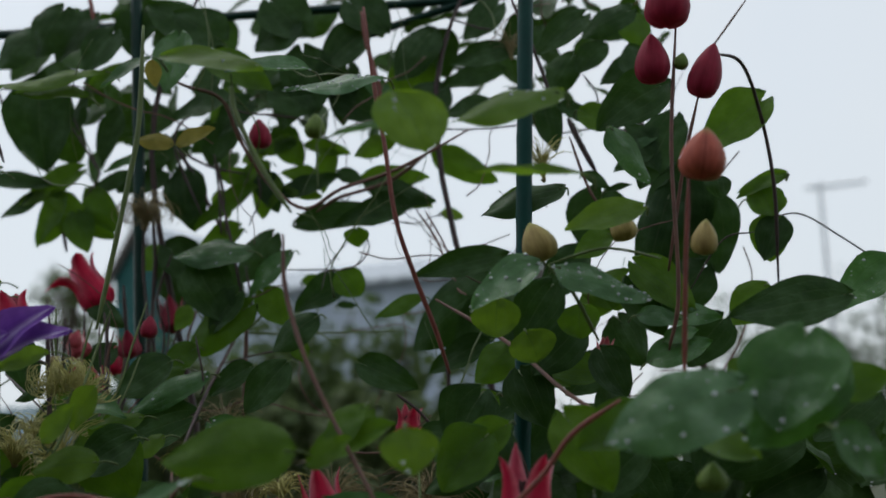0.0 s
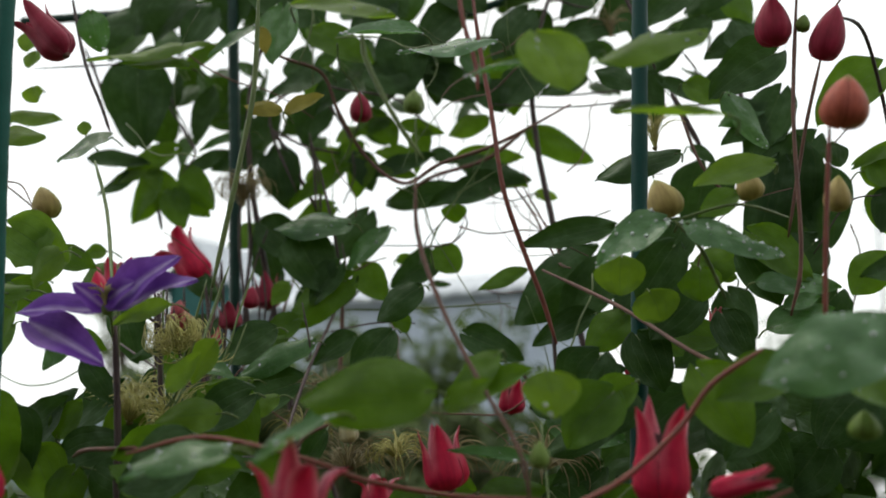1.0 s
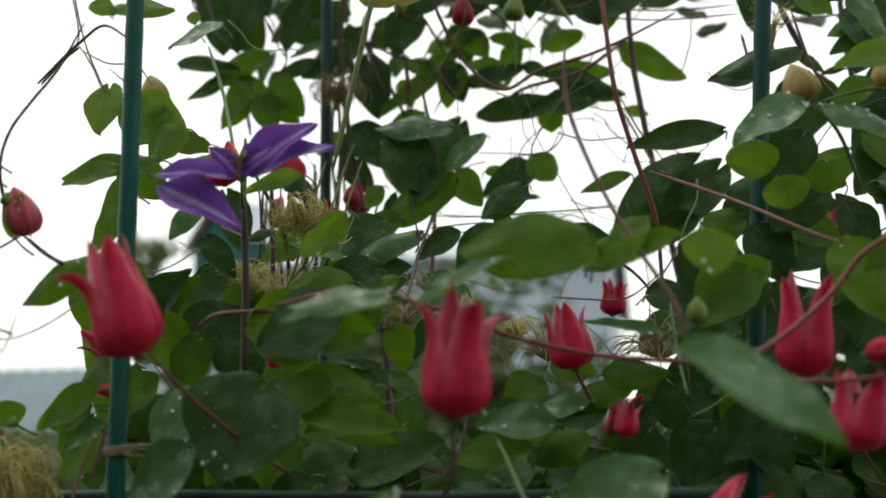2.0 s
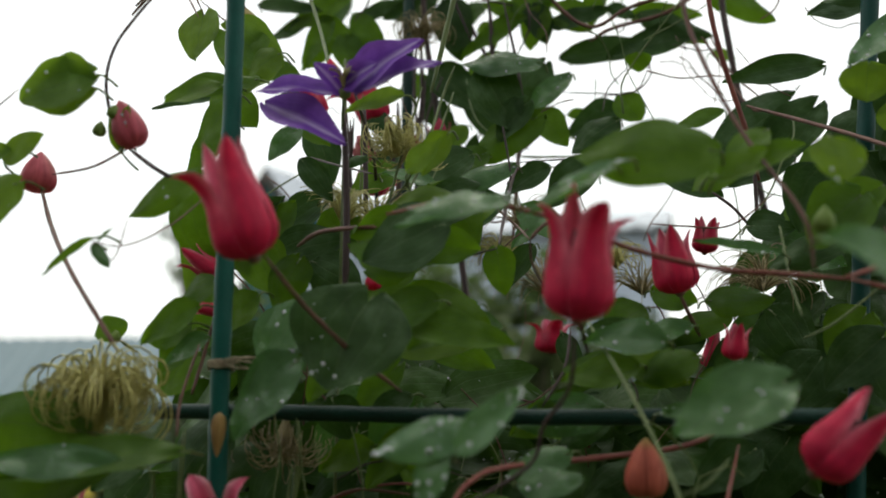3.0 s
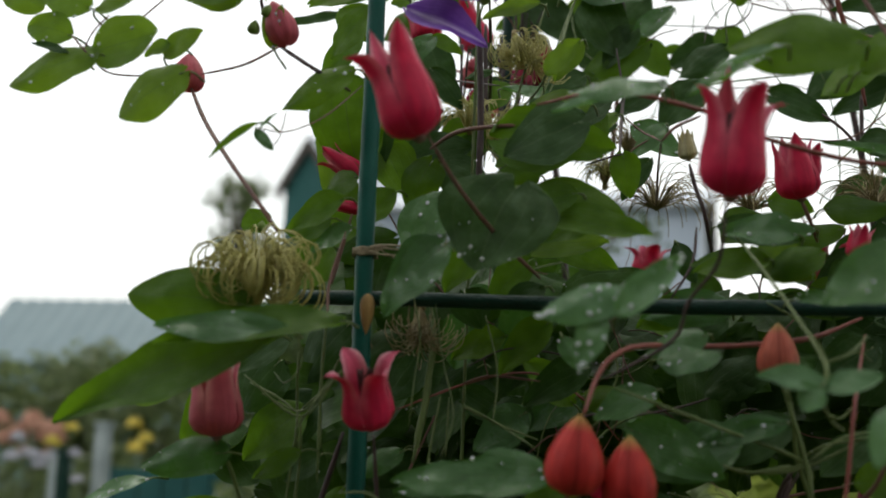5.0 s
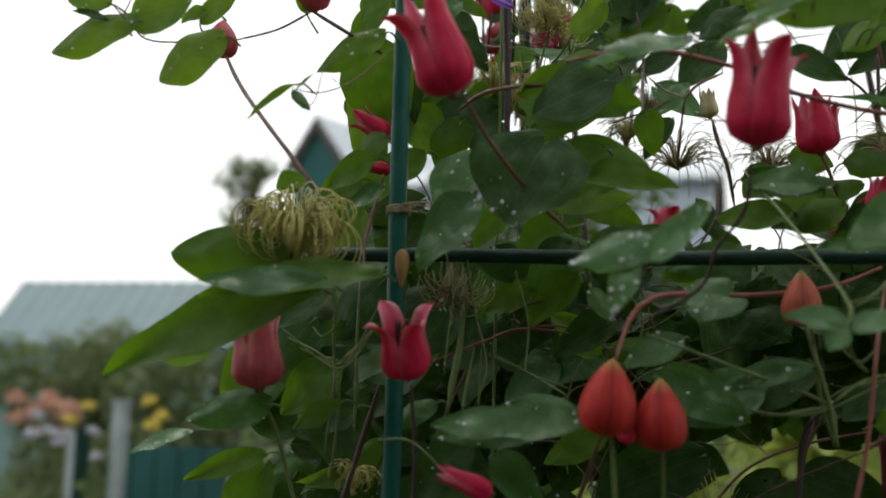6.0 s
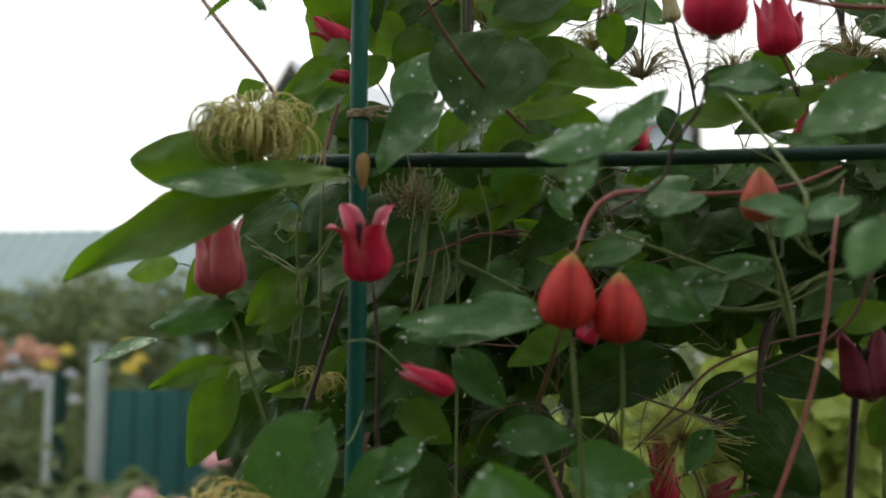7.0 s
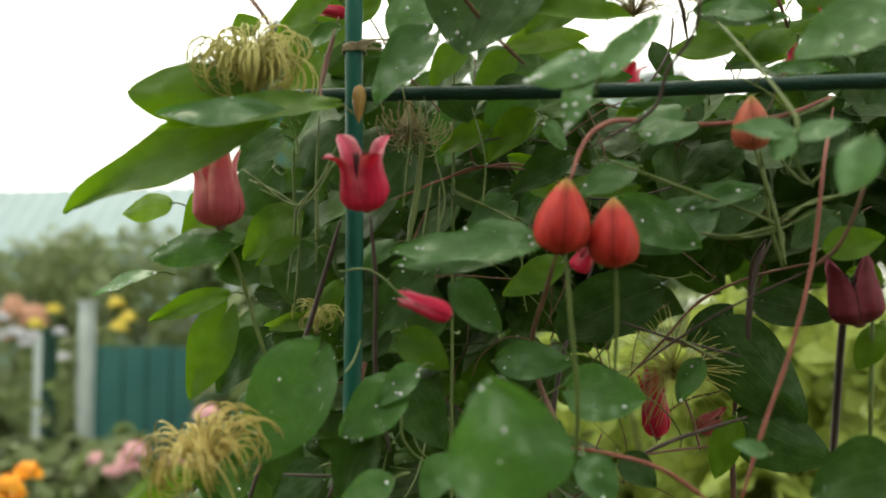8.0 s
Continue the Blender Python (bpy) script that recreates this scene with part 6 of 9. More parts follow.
stem(back_vine, stem_green, 0.00065, 0.00055, (-0.1940, 1.1300, 1.9095), (-0.1933, 1.1300, 1.9396), (-0.1839, 1.1300, 1.9632), (-0.1690, 1.1300, 1.9742))
stem(vine, stem_brown, 0.00086, 0.00073, (-0.4868, 0.9000, 2.0055), (-0.4667, 0.9000, 1.9670), (-0.4573, 0.9000, 1.9302), (-0.4591, 0.9000, 1.9151))
stem(vine, stem_brown, 0.00150, 0.00121, (-0.4881, 0.9000, 1.8846), (-0.4580, 0.8800, 1.8979), (-0.4354, 0.8600, 1.8987))
stem(vine, stem_brown, 0.00090, 0.00071, (-0.4354, 0.8600, 1.8987), (-0.4093, 0.8300, 1.8673), (-0.3862, 0.8000, 1.8356))
stem(vine, stem_brown, 0.00074, 0.00058, (-0.4352, 0.8600, 1.8963), (-0.4029, 0.8400, 1.8749), (-0.3700, 0.8200, 1.8631), (-0.3490, 0.8000, 1.8393))
stem(back_vine, stem_green, 0.00076, 0.00061, (-0.2237, 1.0500, 1.8655), (-0.2152, 1.0333, 1.8278), (-0.1964, 1.0167, 1.8015), (-0.1605, 1.0000, 1.7802))
seed_head(vine, plume_mat, (-0.2593, 0.8500, 1.6715), (-0.1, -0.4, 1), 0.0226, 70, 0.3, 1.6, seed=31)
seed_head(back_vine, plume_brown, (-0.1634, 0.9500, 1.6960), (0, -0.3, 1), 0.0184, 50, 0.4, 1.5, seed=32)
leaf(back_vine, "ovate", leaf_green, (-0.1526, 1.1600, 2.0191), (-0.1289, 1.1540, 1.9858), 0.0363, 20)
leaf(back_vine, "ovate", leaf_green, (-0.1270, 1.1700, 2.0118), (-0.0790, 1.1640, 1.9942), 0.0236, 20)
leaf(back_vine, "ovate", leaf_green, (-0.1152, 1.1600, 1.9731), (-0.1536, 1.1540, 1.9785), 0.0264, 25)
leaf(back_vine, "ovate", leaf_green, (-0.1007, 1.1700, 2.0033), (-0.1127, 1.1640, 1.9550), 0.0289, 15)
leaf(back_vine, "ovate", leaf_green, (-0.1476, 1.1500, 1.9623), (-0.1085, 1.1440, 1.9462), 0.0238, 25)
leaf(back_vine, "heart", leaf_dark, (-0.1289, 1.1600, 1.9229), (-0.0231, 1.1540, 1.9283), 0.0363, 20)
leaf(back_vine, "ovate", leaf_green, (-0.0706, 1.1700, 1.9668), (0.0017, 1.1640, 1.9627), 0.0351, 18)
leaf(back_vine, "ovate", leaf_green, (-0.0451, 1.1500, 1.9457), (0.0051, 1.1440, 1.9265), 0.0290, 20)
leaf(back_vine, "ovate", leaf_green, (-0.0326, 1.1600, 2.0063), (-0.0754, 1.1540, 1.9901), 0.0310, 15)
leaf(back_vine, "heart", leaf_green, (-0.0076, 1.1500, 2.0818), (-0.0050, 1.1440, 2.0002), 0.0588, 10)
leaf(back_vine, "ovate", leaf_wet, (-0.0527, 1.1200, 2.0617), (-0.0255, 1.1140, 2.0252), 0.0267, 25)
leaf(back_vine, "heart", leaf_dark, (-0.0782, 1.1600, 2.0880), (-0.0863, 1.1540, 2.0249), 0.0407, 10)
leaf(back_vine, "heart", leaf_dark, (-0.1306, 1.1600, 2.1001), (-0.1509, 1.1540, 2.0267), 0.0537, 10)
leaf(back_vine, "heart", leaf_dark, (-0.2270, 1.1400, 1.8859), (-0.1939, 1.1340, 1.8190), 0.0474, 12)
leaf(back_vine, "ovate", leaf_green, (-0.2781, 1.1600, 1.9061), (-0.3131, 1.1540, 1.8884), 0.0351, 20)
leaf(back_vine, "ovate", leaf_dark, (-0.2514, 1.1500, 1.9105), (-0.2863, 1.1440, 1.8748), 0.0398, 15)
leaf(back_vine, "heart", leaf_dark, (-0.2734, 1.1400, 1.8729), (-0.2487, 1.1340, 1.8400), 0.0310, 15)
leaf(back_vine, "ovate", leaf_green, (-0.1957, 1.1600, 2.0769), (-0.2261, 1.1540, 2.0383), 0.0401, 15)
leaf(back_vine, "ovate", leaf_green, (-0.1674, 1.1600, 1.9912), (-0.2045, 1.1540, 1.9595), 0.0363, 20)
leaf(back_vine, "heart", leaf_green, (-0.1616, 1.1500, 1.9696), (-0.1737, 1.1440, 1.9280), 0.0349, 12)
leaf(back_vine, "heart", leaf_dark, (-0.2531, 1.1400, 1.9784), (-0.2464, 1.1340, 1.9267), 0.0469, 12)
leaf(back_vine, "ovate", leaf_dark, (-0.2712, 1.1500, 1.9822), (-0.3273, 1.1440, 1.9695), 0.0360, 20)
leaf(back_vine, "ovate", leaf_dark, (0.0705, 1.1000, 2.0172), (0.0239, 1.0940, 2.0028), 0.0277, 20)
leaf(back_vine, "ovate", leaf_dark, (0.0887, 1.1300, 2.0585), (0.0186, 1.1240, 2.0463), 0.0342, 20)
leaf(back_vine, "heart", leaf_dark, (0.0583, 1.0200, 1.8177), (-0.0123, 1.0140, 1.7630), 0.0556, 12)
leaf(back_vine, "heart", leaf_dark, (0.0771, 1.0000, 1.8063), (0.0252, 0.9940, 1.7461), 0.0467, 15)
leaf(back_vine, "heart", leaf_green, (-0.3708, 1.1500, 1.9978), (-0.4340, 1.1440, 1.9652), 0.0352, 15)
leaf(back_vine, "ovate", leaf_green, (-0.3797, 1.1400, 1.9710), (-0.4107, 1.1340, 1.9167), 0.0327, 15)
leaf(back_vine, "ovate", leaf_green, (-0.3550, 1.1400, 1.9753), (-0.3207, 1.1340, 1.9249), 0.0349, 15)
leaf(back_vine, "heart", leaf_green, (-0.3638, 1.1300, 1.9434), (-0.3494, 1.1240, 1.9021), 0.0335, 15)
leaf(back_vine, "ovate", leaf_green, (-0.3525, 1.1400, 2.0859), (-0.3101, 1.1340, 2.1085), 0.0282, 15)
leaf(back_vine, "ovate", leaf_green, (0.1533, 1.0000, 1.9640), (0.1841, 0.9940, 1.9430), 0.0351, 20)
leaf(back_vine, "ovate", leaf_dark, (0.1075, 0.9800, 1.9596), (0.0746, 0.9740, 1.9757), 0.0294, 20)
leaf(back_vine, "ovate", leaf_dark, (0.1947, 1.0000, 1.9445), (0.2174, 0.9940, 1.8989), 0.0344, 15)
leaf(back_vine, "heart", leaf_dark, (0.2329, 1.0000, 1.9463), (0.1974, 0.9940, 1.8853), 0.0438, 12)
leaf(back_vine, "heart", leaf_dark, (0.2564, 1.0000, 1.9030), (0.2179, 0.9940, 1.8585), 0.0389, 12)
leaf(back_vine, "heart", leaf_green, (0.1724, 0.9500, 1.8004), (0.1291, 0.9440, 1.7692), 0.0356, 20)
leaf(back_vine, "heart", leaf_dark, (0.2141, 0.9800, 1.8055), (0.1827, 0.9740, 1.7727), 0.0337, 15)
leaf(back_vine, "heart", leaf_dark, (0.1390, 0.9800, 1.8303), (0.1026, 0.9740, 1.7874), 0.0385, 15)
leaf(back_vine, "ovate", leaf_green, (0.1284, 0.9500, 1.7521), (0.0911, 0.9440, 1.7347), 0.0268, 25)
leaf(back_vine, "ovate", leaf_green, (0.1701, 0.9500, 1.7772), (0.1355, 0.9440, 1.7920), 0.0219, 25)
leaf(back_vine, "ovate", leaf_dark, (-0.4634, 1.1500, 1.9971), (-0.3924, 1.1440, 1.9828), 0.0258, 20)
leaf(back_vine, "ovate", leaf_dark, (-0.4048, 1.1500, 1.9768), (-0.4523, 1.1440, 1.9536), 0.0247, 20)
leaf(back_vine, "ovate", leaf_green, (-0.3943, 1.1400, 1.9720), (-0.3493, 1.1340, 1.9396), 0.0262, 15)
leaf(back_vine, "ovate", leaf_green, (-0.3740, 1.1500, 1.9580), (-0.4163, 1.1440, 1.9199), 0.0288, 15)
leaf(back_vine, "heart", leaf_green, (-0.3641, 1.1500, 1.9497), (-0.3279, 1.1440, 1.9183), 0.0311, 15)
leaf(back_vine, "ovate", leaf_dark, (-0.3100, 1.1600, 1.9922), (-0.3658, 1.1540, 1.9756), 0.0249, 20)
leaf(back_vine, "heart", leaf_dark, (-0.2105, 1.1600, 2.0373), (-0.2295, 1.1540, 1.9931), 0.0481, 10)
leaf(back_vine, "heart", leaf_dark, (-0.2541, 1.1500, 1.9855), (-0.2427, 1.1440, 1.9206), 0.0431, 10)
leaf(back_vine, "ovate", leaf_green, (-0.1843, 1.1600, 1.9720), (-0.2225, 1.1540, 1.9825), 0.0273, 20)
leaf(back_vine, "heart", leaf_dark, (-0.1697, 1.1500, 1.9741), (-0.1555, 1.1440, 1.9322), 0.0318, 10)
leaf(back_vine, "ovate", leaf_green, (-0.1785, 1.1400, 1.9599), (-0.2444, 1.1340, 1.9208), 0.0291, 20)
leaf(back_vine, "ovate", leaf_green, (-0.1367, 1.1600, 2.0138), (-0.1794, 1.1540, 2.0034), 0.0249, 20)
leaf(back_vine, "ovate", leaf_dark, (-0.1501, 1.1500, 1.9527), (-0.0877, 1.1440, 1.9661), 0.0294, 20)
leaf(back_vine, "ovate", leaf_dark, (-0.0937, 1.1600, 1.9749), (-0.0660, 1.1540, 1.9584), 0.0209, 15)
leaf(back_vine, "heart", leaf_dark, (-0.0238, 1.1300, 1.9242), (-0.0963, 1.1240, 1.9103), 0.0366, 18)
leaf(back_vine, "ovate", leaf_dark, (-0.0617, 1.1400, 1.9566), (0.0096, 1.1340, 1.9294), 0.0349, 20)
leaf(back_vine, "heart", leaf_dark, (-0.0868, 1.1500, 2.0548), (-0.0339, 1.1440, 2.0194), 0.0456, 12)
leaf(back_vine, "heart", leaf_green, (-0.2002, 1.1500, 1.9201), (-0.2407, 1.1440, 1.9012), 0.0352, 20)
leaf(back_vine, "heart", leaf_dark, (-0.2628, 1.1200, 1.8980), (-0.2155, 1.1140, 1.8580), 0.0448, 15)
leaf(back_vine, "heart", leaf_dark, (0.2106, 1.0400, 2.0722), (0.1633, 1.0340, 2.0482), 0.0332, 15)
leaf(back_vine, "round", leaf_dark, (0.1841, 1.0400, 2.0406), (0.1568, 1.0340, 2.0127), 0.0266, 10)
leaf(back_vine, "ovate", leaf_dark, (0.2171, 1.0400, 2.0225), (0.1766, 1.0340, 1.9996), 0.0301, 15)
leaf(back_vine, "heart", leaf_dark, (0.2329, 1.0200, 1.9844), (0.1693, 1.0140, 1.9678), 0.0387, 15)
leaf(back_vine, "heart", leaf_dark, (0.1539, 1.0500, 2.0340), (0.1289, 1.0440, 1.9944), 0.0351, 10)
leaf(back_vine, "ovate", leaf_dark, (0.0977, 1.0800, 2.0599), (0.0357, 1.0740, 2.0484), 0.0335, 15)
leaf(back_vine, "ovate", leaf_dark, (0.1370, 1.0500, 1.9890), (0.1765, 1.0440, 1.9608), 0.0225, 20)
leaf(back_vine, "heart", leaf_dark, (0.1225, 1.0500, 1.9938), (0.1316, 1.0440, 1.9419), 0.0320, 10)
leaf(back_vine, "ovate", leaf_wet, (0.2199, 1.0000, 1.9401), (0.1767, 0.9940, 1.9213), 0.0244, 20)
leaf(back_vine, "ovate", leaf_dark, (0.2129, 1.0000, 1.9208), (0.1768, 0.9940, 1.9026), 0.0224, 20)
leaf(back_vine, "ovate", leaf_dark, (0.1526, 1.0000, 1.9055), (0.1714, 0.9940, 1.8876), 0.0153, 20)
leaf(back_vine, "narrow", leaf_dark, (0.1698, 1.0000, 1.8873), (0.1914, 0.9940, 1.8909), 0.0092, 20)
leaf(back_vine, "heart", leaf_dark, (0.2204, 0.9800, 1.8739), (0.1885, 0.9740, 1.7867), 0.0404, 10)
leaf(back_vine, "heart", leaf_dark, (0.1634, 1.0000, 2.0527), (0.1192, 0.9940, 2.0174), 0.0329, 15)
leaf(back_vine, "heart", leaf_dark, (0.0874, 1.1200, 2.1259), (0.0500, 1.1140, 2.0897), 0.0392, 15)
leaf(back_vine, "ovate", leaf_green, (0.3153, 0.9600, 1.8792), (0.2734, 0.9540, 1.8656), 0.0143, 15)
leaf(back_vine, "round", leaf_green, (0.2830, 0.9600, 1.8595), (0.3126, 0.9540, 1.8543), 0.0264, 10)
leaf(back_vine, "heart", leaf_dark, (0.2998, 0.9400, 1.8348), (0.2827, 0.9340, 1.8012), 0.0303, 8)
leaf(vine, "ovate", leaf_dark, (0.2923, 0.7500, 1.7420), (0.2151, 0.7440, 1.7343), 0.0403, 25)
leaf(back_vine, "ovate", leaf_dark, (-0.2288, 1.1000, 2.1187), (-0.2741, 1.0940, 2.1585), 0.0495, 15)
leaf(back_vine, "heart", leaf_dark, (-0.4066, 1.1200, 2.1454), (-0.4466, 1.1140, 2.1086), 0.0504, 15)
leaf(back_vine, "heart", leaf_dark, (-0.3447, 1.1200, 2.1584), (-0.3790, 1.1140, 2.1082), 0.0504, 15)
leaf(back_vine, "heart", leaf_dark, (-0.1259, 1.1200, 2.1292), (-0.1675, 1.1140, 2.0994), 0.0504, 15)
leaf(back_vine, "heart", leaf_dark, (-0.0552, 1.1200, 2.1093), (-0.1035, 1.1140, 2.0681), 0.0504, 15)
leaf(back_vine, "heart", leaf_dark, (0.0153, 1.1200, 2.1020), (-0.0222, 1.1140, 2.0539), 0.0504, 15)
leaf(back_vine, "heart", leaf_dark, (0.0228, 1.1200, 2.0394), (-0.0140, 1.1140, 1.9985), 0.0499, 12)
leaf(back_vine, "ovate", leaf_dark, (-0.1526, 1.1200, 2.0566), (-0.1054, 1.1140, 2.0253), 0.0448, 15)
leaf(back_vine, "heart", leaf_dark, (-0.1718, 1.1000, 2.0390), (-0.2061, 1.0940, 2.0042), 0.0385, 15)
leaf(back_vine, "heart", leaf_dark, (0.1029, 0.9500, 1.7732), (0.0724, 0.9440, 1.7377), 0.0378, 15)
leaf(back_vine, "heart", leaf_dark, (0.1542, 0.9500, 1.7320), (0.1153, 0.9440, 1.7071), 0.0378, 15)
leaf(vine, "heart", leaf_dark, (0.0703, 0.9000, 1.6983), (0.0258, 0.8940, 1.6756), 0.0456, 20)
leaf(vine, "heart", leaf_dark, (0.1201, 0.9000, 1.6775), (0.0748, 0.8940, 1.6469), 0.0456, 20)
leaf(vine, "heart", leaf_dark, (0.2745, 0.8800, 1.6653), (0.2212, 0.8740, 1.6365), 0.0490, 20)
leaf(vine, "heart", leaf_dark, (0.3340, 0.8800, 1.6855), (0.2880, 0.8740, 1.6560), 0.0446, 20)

stem(back_vine, stem_red, 0.00273, 0.00232, (-0.3478, 1.1200, 2.1912), (-0.3385, 1.1200, 2.1448), (-0.3294, 1.1200, 2.1214))
stem(back_vine, stem_red, 0.00268, 0.00228, (-0.0513, 1.1000, 2.1252), (-0.0475, 1.1000, 2.0877), (-0.0383, 1.1000, 2.0441), (-0.0371, 1.1000, 2.0140))
stem(back_vine, stem_dark, 0.00194, 0.00165, (0.1008, 1.0000, 2.0760), (0.1172, 1.0000, 2.0244), (0.1287, 1.0000, 1.9798))
stem(back_vine, stem_dark, 0.00297, 0.00253, (0.1430, 1.0200, 1.9637), (0.1532, 1.0200, 1.9357), (0.1636, 1.0200, 1.9107))
stem(back_vine, stem_dark, 0.00153, 0.00130, (0.1133, 1.0500, 1.9488), (0.1188, 1.0500, 1.9206))
stem(back_vine, stem_dark, 0.00111, 0.00094, (-0.3651, 1.1400, 2.0340), (-0.3528, 1.1400, 2.0078), (-0.3406, 1.1400, 1.9881))
stem(back_vine, stem_dark, 0.00167, 0.00142, (-0.2061, 1.1400, 2.0440), (-0.1831, 1.1400, 2.0044), (-0.1747, 1.1400, 1.9852))
stem(back_vine, stem_dark, 0.00167, 0.00142, (-0.2166, 1.1400, 1.9891), (-0.2099, 1.1400, 1.9457), (-0.2097, 1.1400, 1.9096))
stem(back_vine, stem_dark, 0.00100, 0.00085, (-0.1858, 1.1400, 1.9195), (-0.1730, 1.1400, 1.9485), (-0.1749, 1.1400, 1.9791))
stem(back_vine, stem_brown, 0.00218, 0.00186, (0.0130, 1.1200, 1.9799), (-0.0349, 1.1200, 1.9486), (-0.0874, 1.1200, 1.9356), (-0.1111, 1.1200, 1.9229))
stem(back_vine, stem_dark, 0.00107, 0.00091, (0.0322, 1.1000, 2.1103), (0.0685, 1.1000, 2.0942), (0.0798, 1.1000, 2.0918))
stem(back_vine, stem_dark, 0.00107, 0.00091, (0.1657, 1.1000, 2.0359), (0.1776, 1.1000, 2.0139), (0.1781, 1.1000, 1.9903))
stem(vine, stem_brown, 0.00082, 0.00070, (0.2766, 0.8500, 1.9889), (0.2517, 0.8500, 1.9591), (0.2370, 0.8500, 1.9423))
leaf(vine, "narrow", leaf_dark, (-0.4891, 0.6200, 1.6807), (-0.5113, 0.6140, 1.6864), 0.0086, 30)
leaf(vine, "narrow", leaf_green, (-0.3619, 0.6150, 1.6324), (-0.3899, 0.6090, 1.6126), 0.0089, 25)
leaf(vine, "ovate", leaf_wet, (-0.3630, 0.6150, 1.6284), (-0.3496, 0.6090, 1.6152), 0.0082, 25)
leaf(vine, "narrow", leaf_wet, (-0.3610, 0.6150, 1.6290), (-0.3484, 0.6090, 1.6364), 0.0039, 30)
leaf(vine, "ovate", leaf_green, (-0.3315, 0.7200, 1.7569), (-0.3718, 0.7140, 1.7456), 0.0218, 20, drops=3)
leaf(back_vine, "heart", leaf_dark, (-0.1990, 1.0000, 1.8492), (-0.1687, 0.9940, 1.7983), 0.0495, 12)
leaf(back_vine, "heart", leaf_green, (-0.1562, 1.0000, 1.8095), (-0.2131, 0.9940, 1.7701), 0.0420, 15)
leaf(vine, "ovate", leaf_green, (-0.0303, 0.6200, 1.6557), (-0.0061, 0.6140, 1.6683), 0.0172, 25)
leaf(vine, "ovate", leaf_wet, (-0.1339, 0.8200, 1.6848), (-0.1573, 0.8140, 1.6587), 0.0188, 25)
leaf(vine, "ovate", leaf_dark, (-0.1449, 0.8500, 1.6665), (-0.1649, 0.8440, 1.6355), 0.0203, 15)
leaf(vine, "ovate", leaf_dewy, (-0.1469, 0.5650, 1.5281), (-0.1924, 0.5590, 1.5185), 0.0239, 22, drops=26)
leaf(vine, "ovate", leaf_dewy, (-0.1528, 0.5550, 1.5182), (-0.1225, 0.5490, 1.5460), 0.0200, 22, drops=14)
leaf(vine, "ovate", leaf_dewy, (-0.1619, 0.5650, 1.5208), (-0.1715, 0.5590, 1.4909), 0.0184, 18, drops=12)
leaf(vine, "heart", leaf_green, (-0.2203, 0.7400, 1.5714), (-0.2458, 0.7340, 1.5411), 0.0262, 20)
leaf(vine, "heart", leaf_dark, (-0.0969, 0.7800, 1.5433), (-0.1221, 0.7740, 1.5239), 0.0261, 20)
leaf(vine, "ovate", leaf_green, (-0.1447, 0.8000, 1.5444), (-0.1148, 0.7940, 1.5293), 0.0203, 20)
leaf(vine, "heart", leaf_dark, (-0.0243, 0.8000, 1.5320), (0.0057, 0.7940, 1.5105), 0.0324, 20)
leaf(vine, "ovate", leaf_wet, (-0.1912, 0.8200, 1.4904), (-0.2292, 0.8140, 1.4658), 0.0333, 20)
leaf(vine, "ovate", leaf_wet, (-0.1098, 0.6600, 1.5185), (-0.1431, 0.6540, 1.5074), 0.0218, 30, drops=4)
leaf(vine, "ovate", leaf_wet, (-0.1375, 0.6800, 1.4877), (-0.1716, 0.6740, 1.4706), 0.0254, 30, drops=5)
leaf(vine, "heart", leaf_dark, (-0.0636, 0.7200, 1.4719), (-0.1088, 0.7140, 1.4474), 0.0298, 25, drops=3)
leaf(vine, "ovate", leaf_dark, (0.0125, 0.8000, 1.4680), (-0.0197, 0.7940, 1.4456), 0.0324, 20)
leaf(vine, "ovate", leaf_dark, (-0.2564, 0.7800, 1.5058), (-0.2854, 0.7740, 1.4858), 0.0276, 20)

bloom(vine, petal_red, (-0.3349, 0.7350, 1.6292), (-0.3624, 0.7310, 1.6479), 0.0163, (0.3, 0.8, 0.6, 0.8), 20)
bloom(vine, petal_red, (-0.3350, 0.7450, 1.6082), (-0.3594, 0.7410, 1.6120), 0.0093, 0.5, 20)
stem(vine, stem_green, 0.00054, 0.00044, (-0.2860, 0.7000, 1.5454), (-0.2789, 0.6933, 1.5172), (-0.2802, 0.6867, 1.4898), (-0.2807, 0.6800, 1.4632))
stem(vine, stem_green, 0.00054, 0.00044, (-0.2715, 0.7000, 1.5387), (-0.2643, 0.6933, 1.5040), (-0.2554, 0.6867, 1.4708), (-0.2613, 0.6800, 1.4446))
stem(vine, stem_green, 0.00062, 0.00052, (-0.2432, 0.7200, 1.5343), (-0.2332, 0.7100, 1.4991), (-0.2338, 0.7000, 1.4651))
stem(vine, stem_green, 0.00051, 0.00044, (-0.3510, 0.6600, 1.5261), (-0.3446, 0.6667, 1.5001), (-0.3566, 0.6733, 1.4868), (-0.3667, 0.6800, 1.4935))
stem(vine, stem_green, 0.00061, 0.00056, (-0.3116, 0.6400, 1.4931), (-0.3336, 0.6600, 1.4740), (-0.3501, 0.6800, 1.4605))
stem(vine, stem_dark, 0.00056, 0.00047, (-0.2527, 0.7200, 1.5025), (-0.2282, 0.7200, 1.5136), (-0.1967, 0.7200, 1.5110), (-0.1724, 0.7200, 1.5048))
stem(vine, stem_dark, 0.00050, 0.00042, (-0.1218, 0.7400, 1.4731), (-0.1016, 0.7400, 1.4705), (-0.0816, 0.7400, 1.4813), (-0.0652, 0.7400, 1.4752))
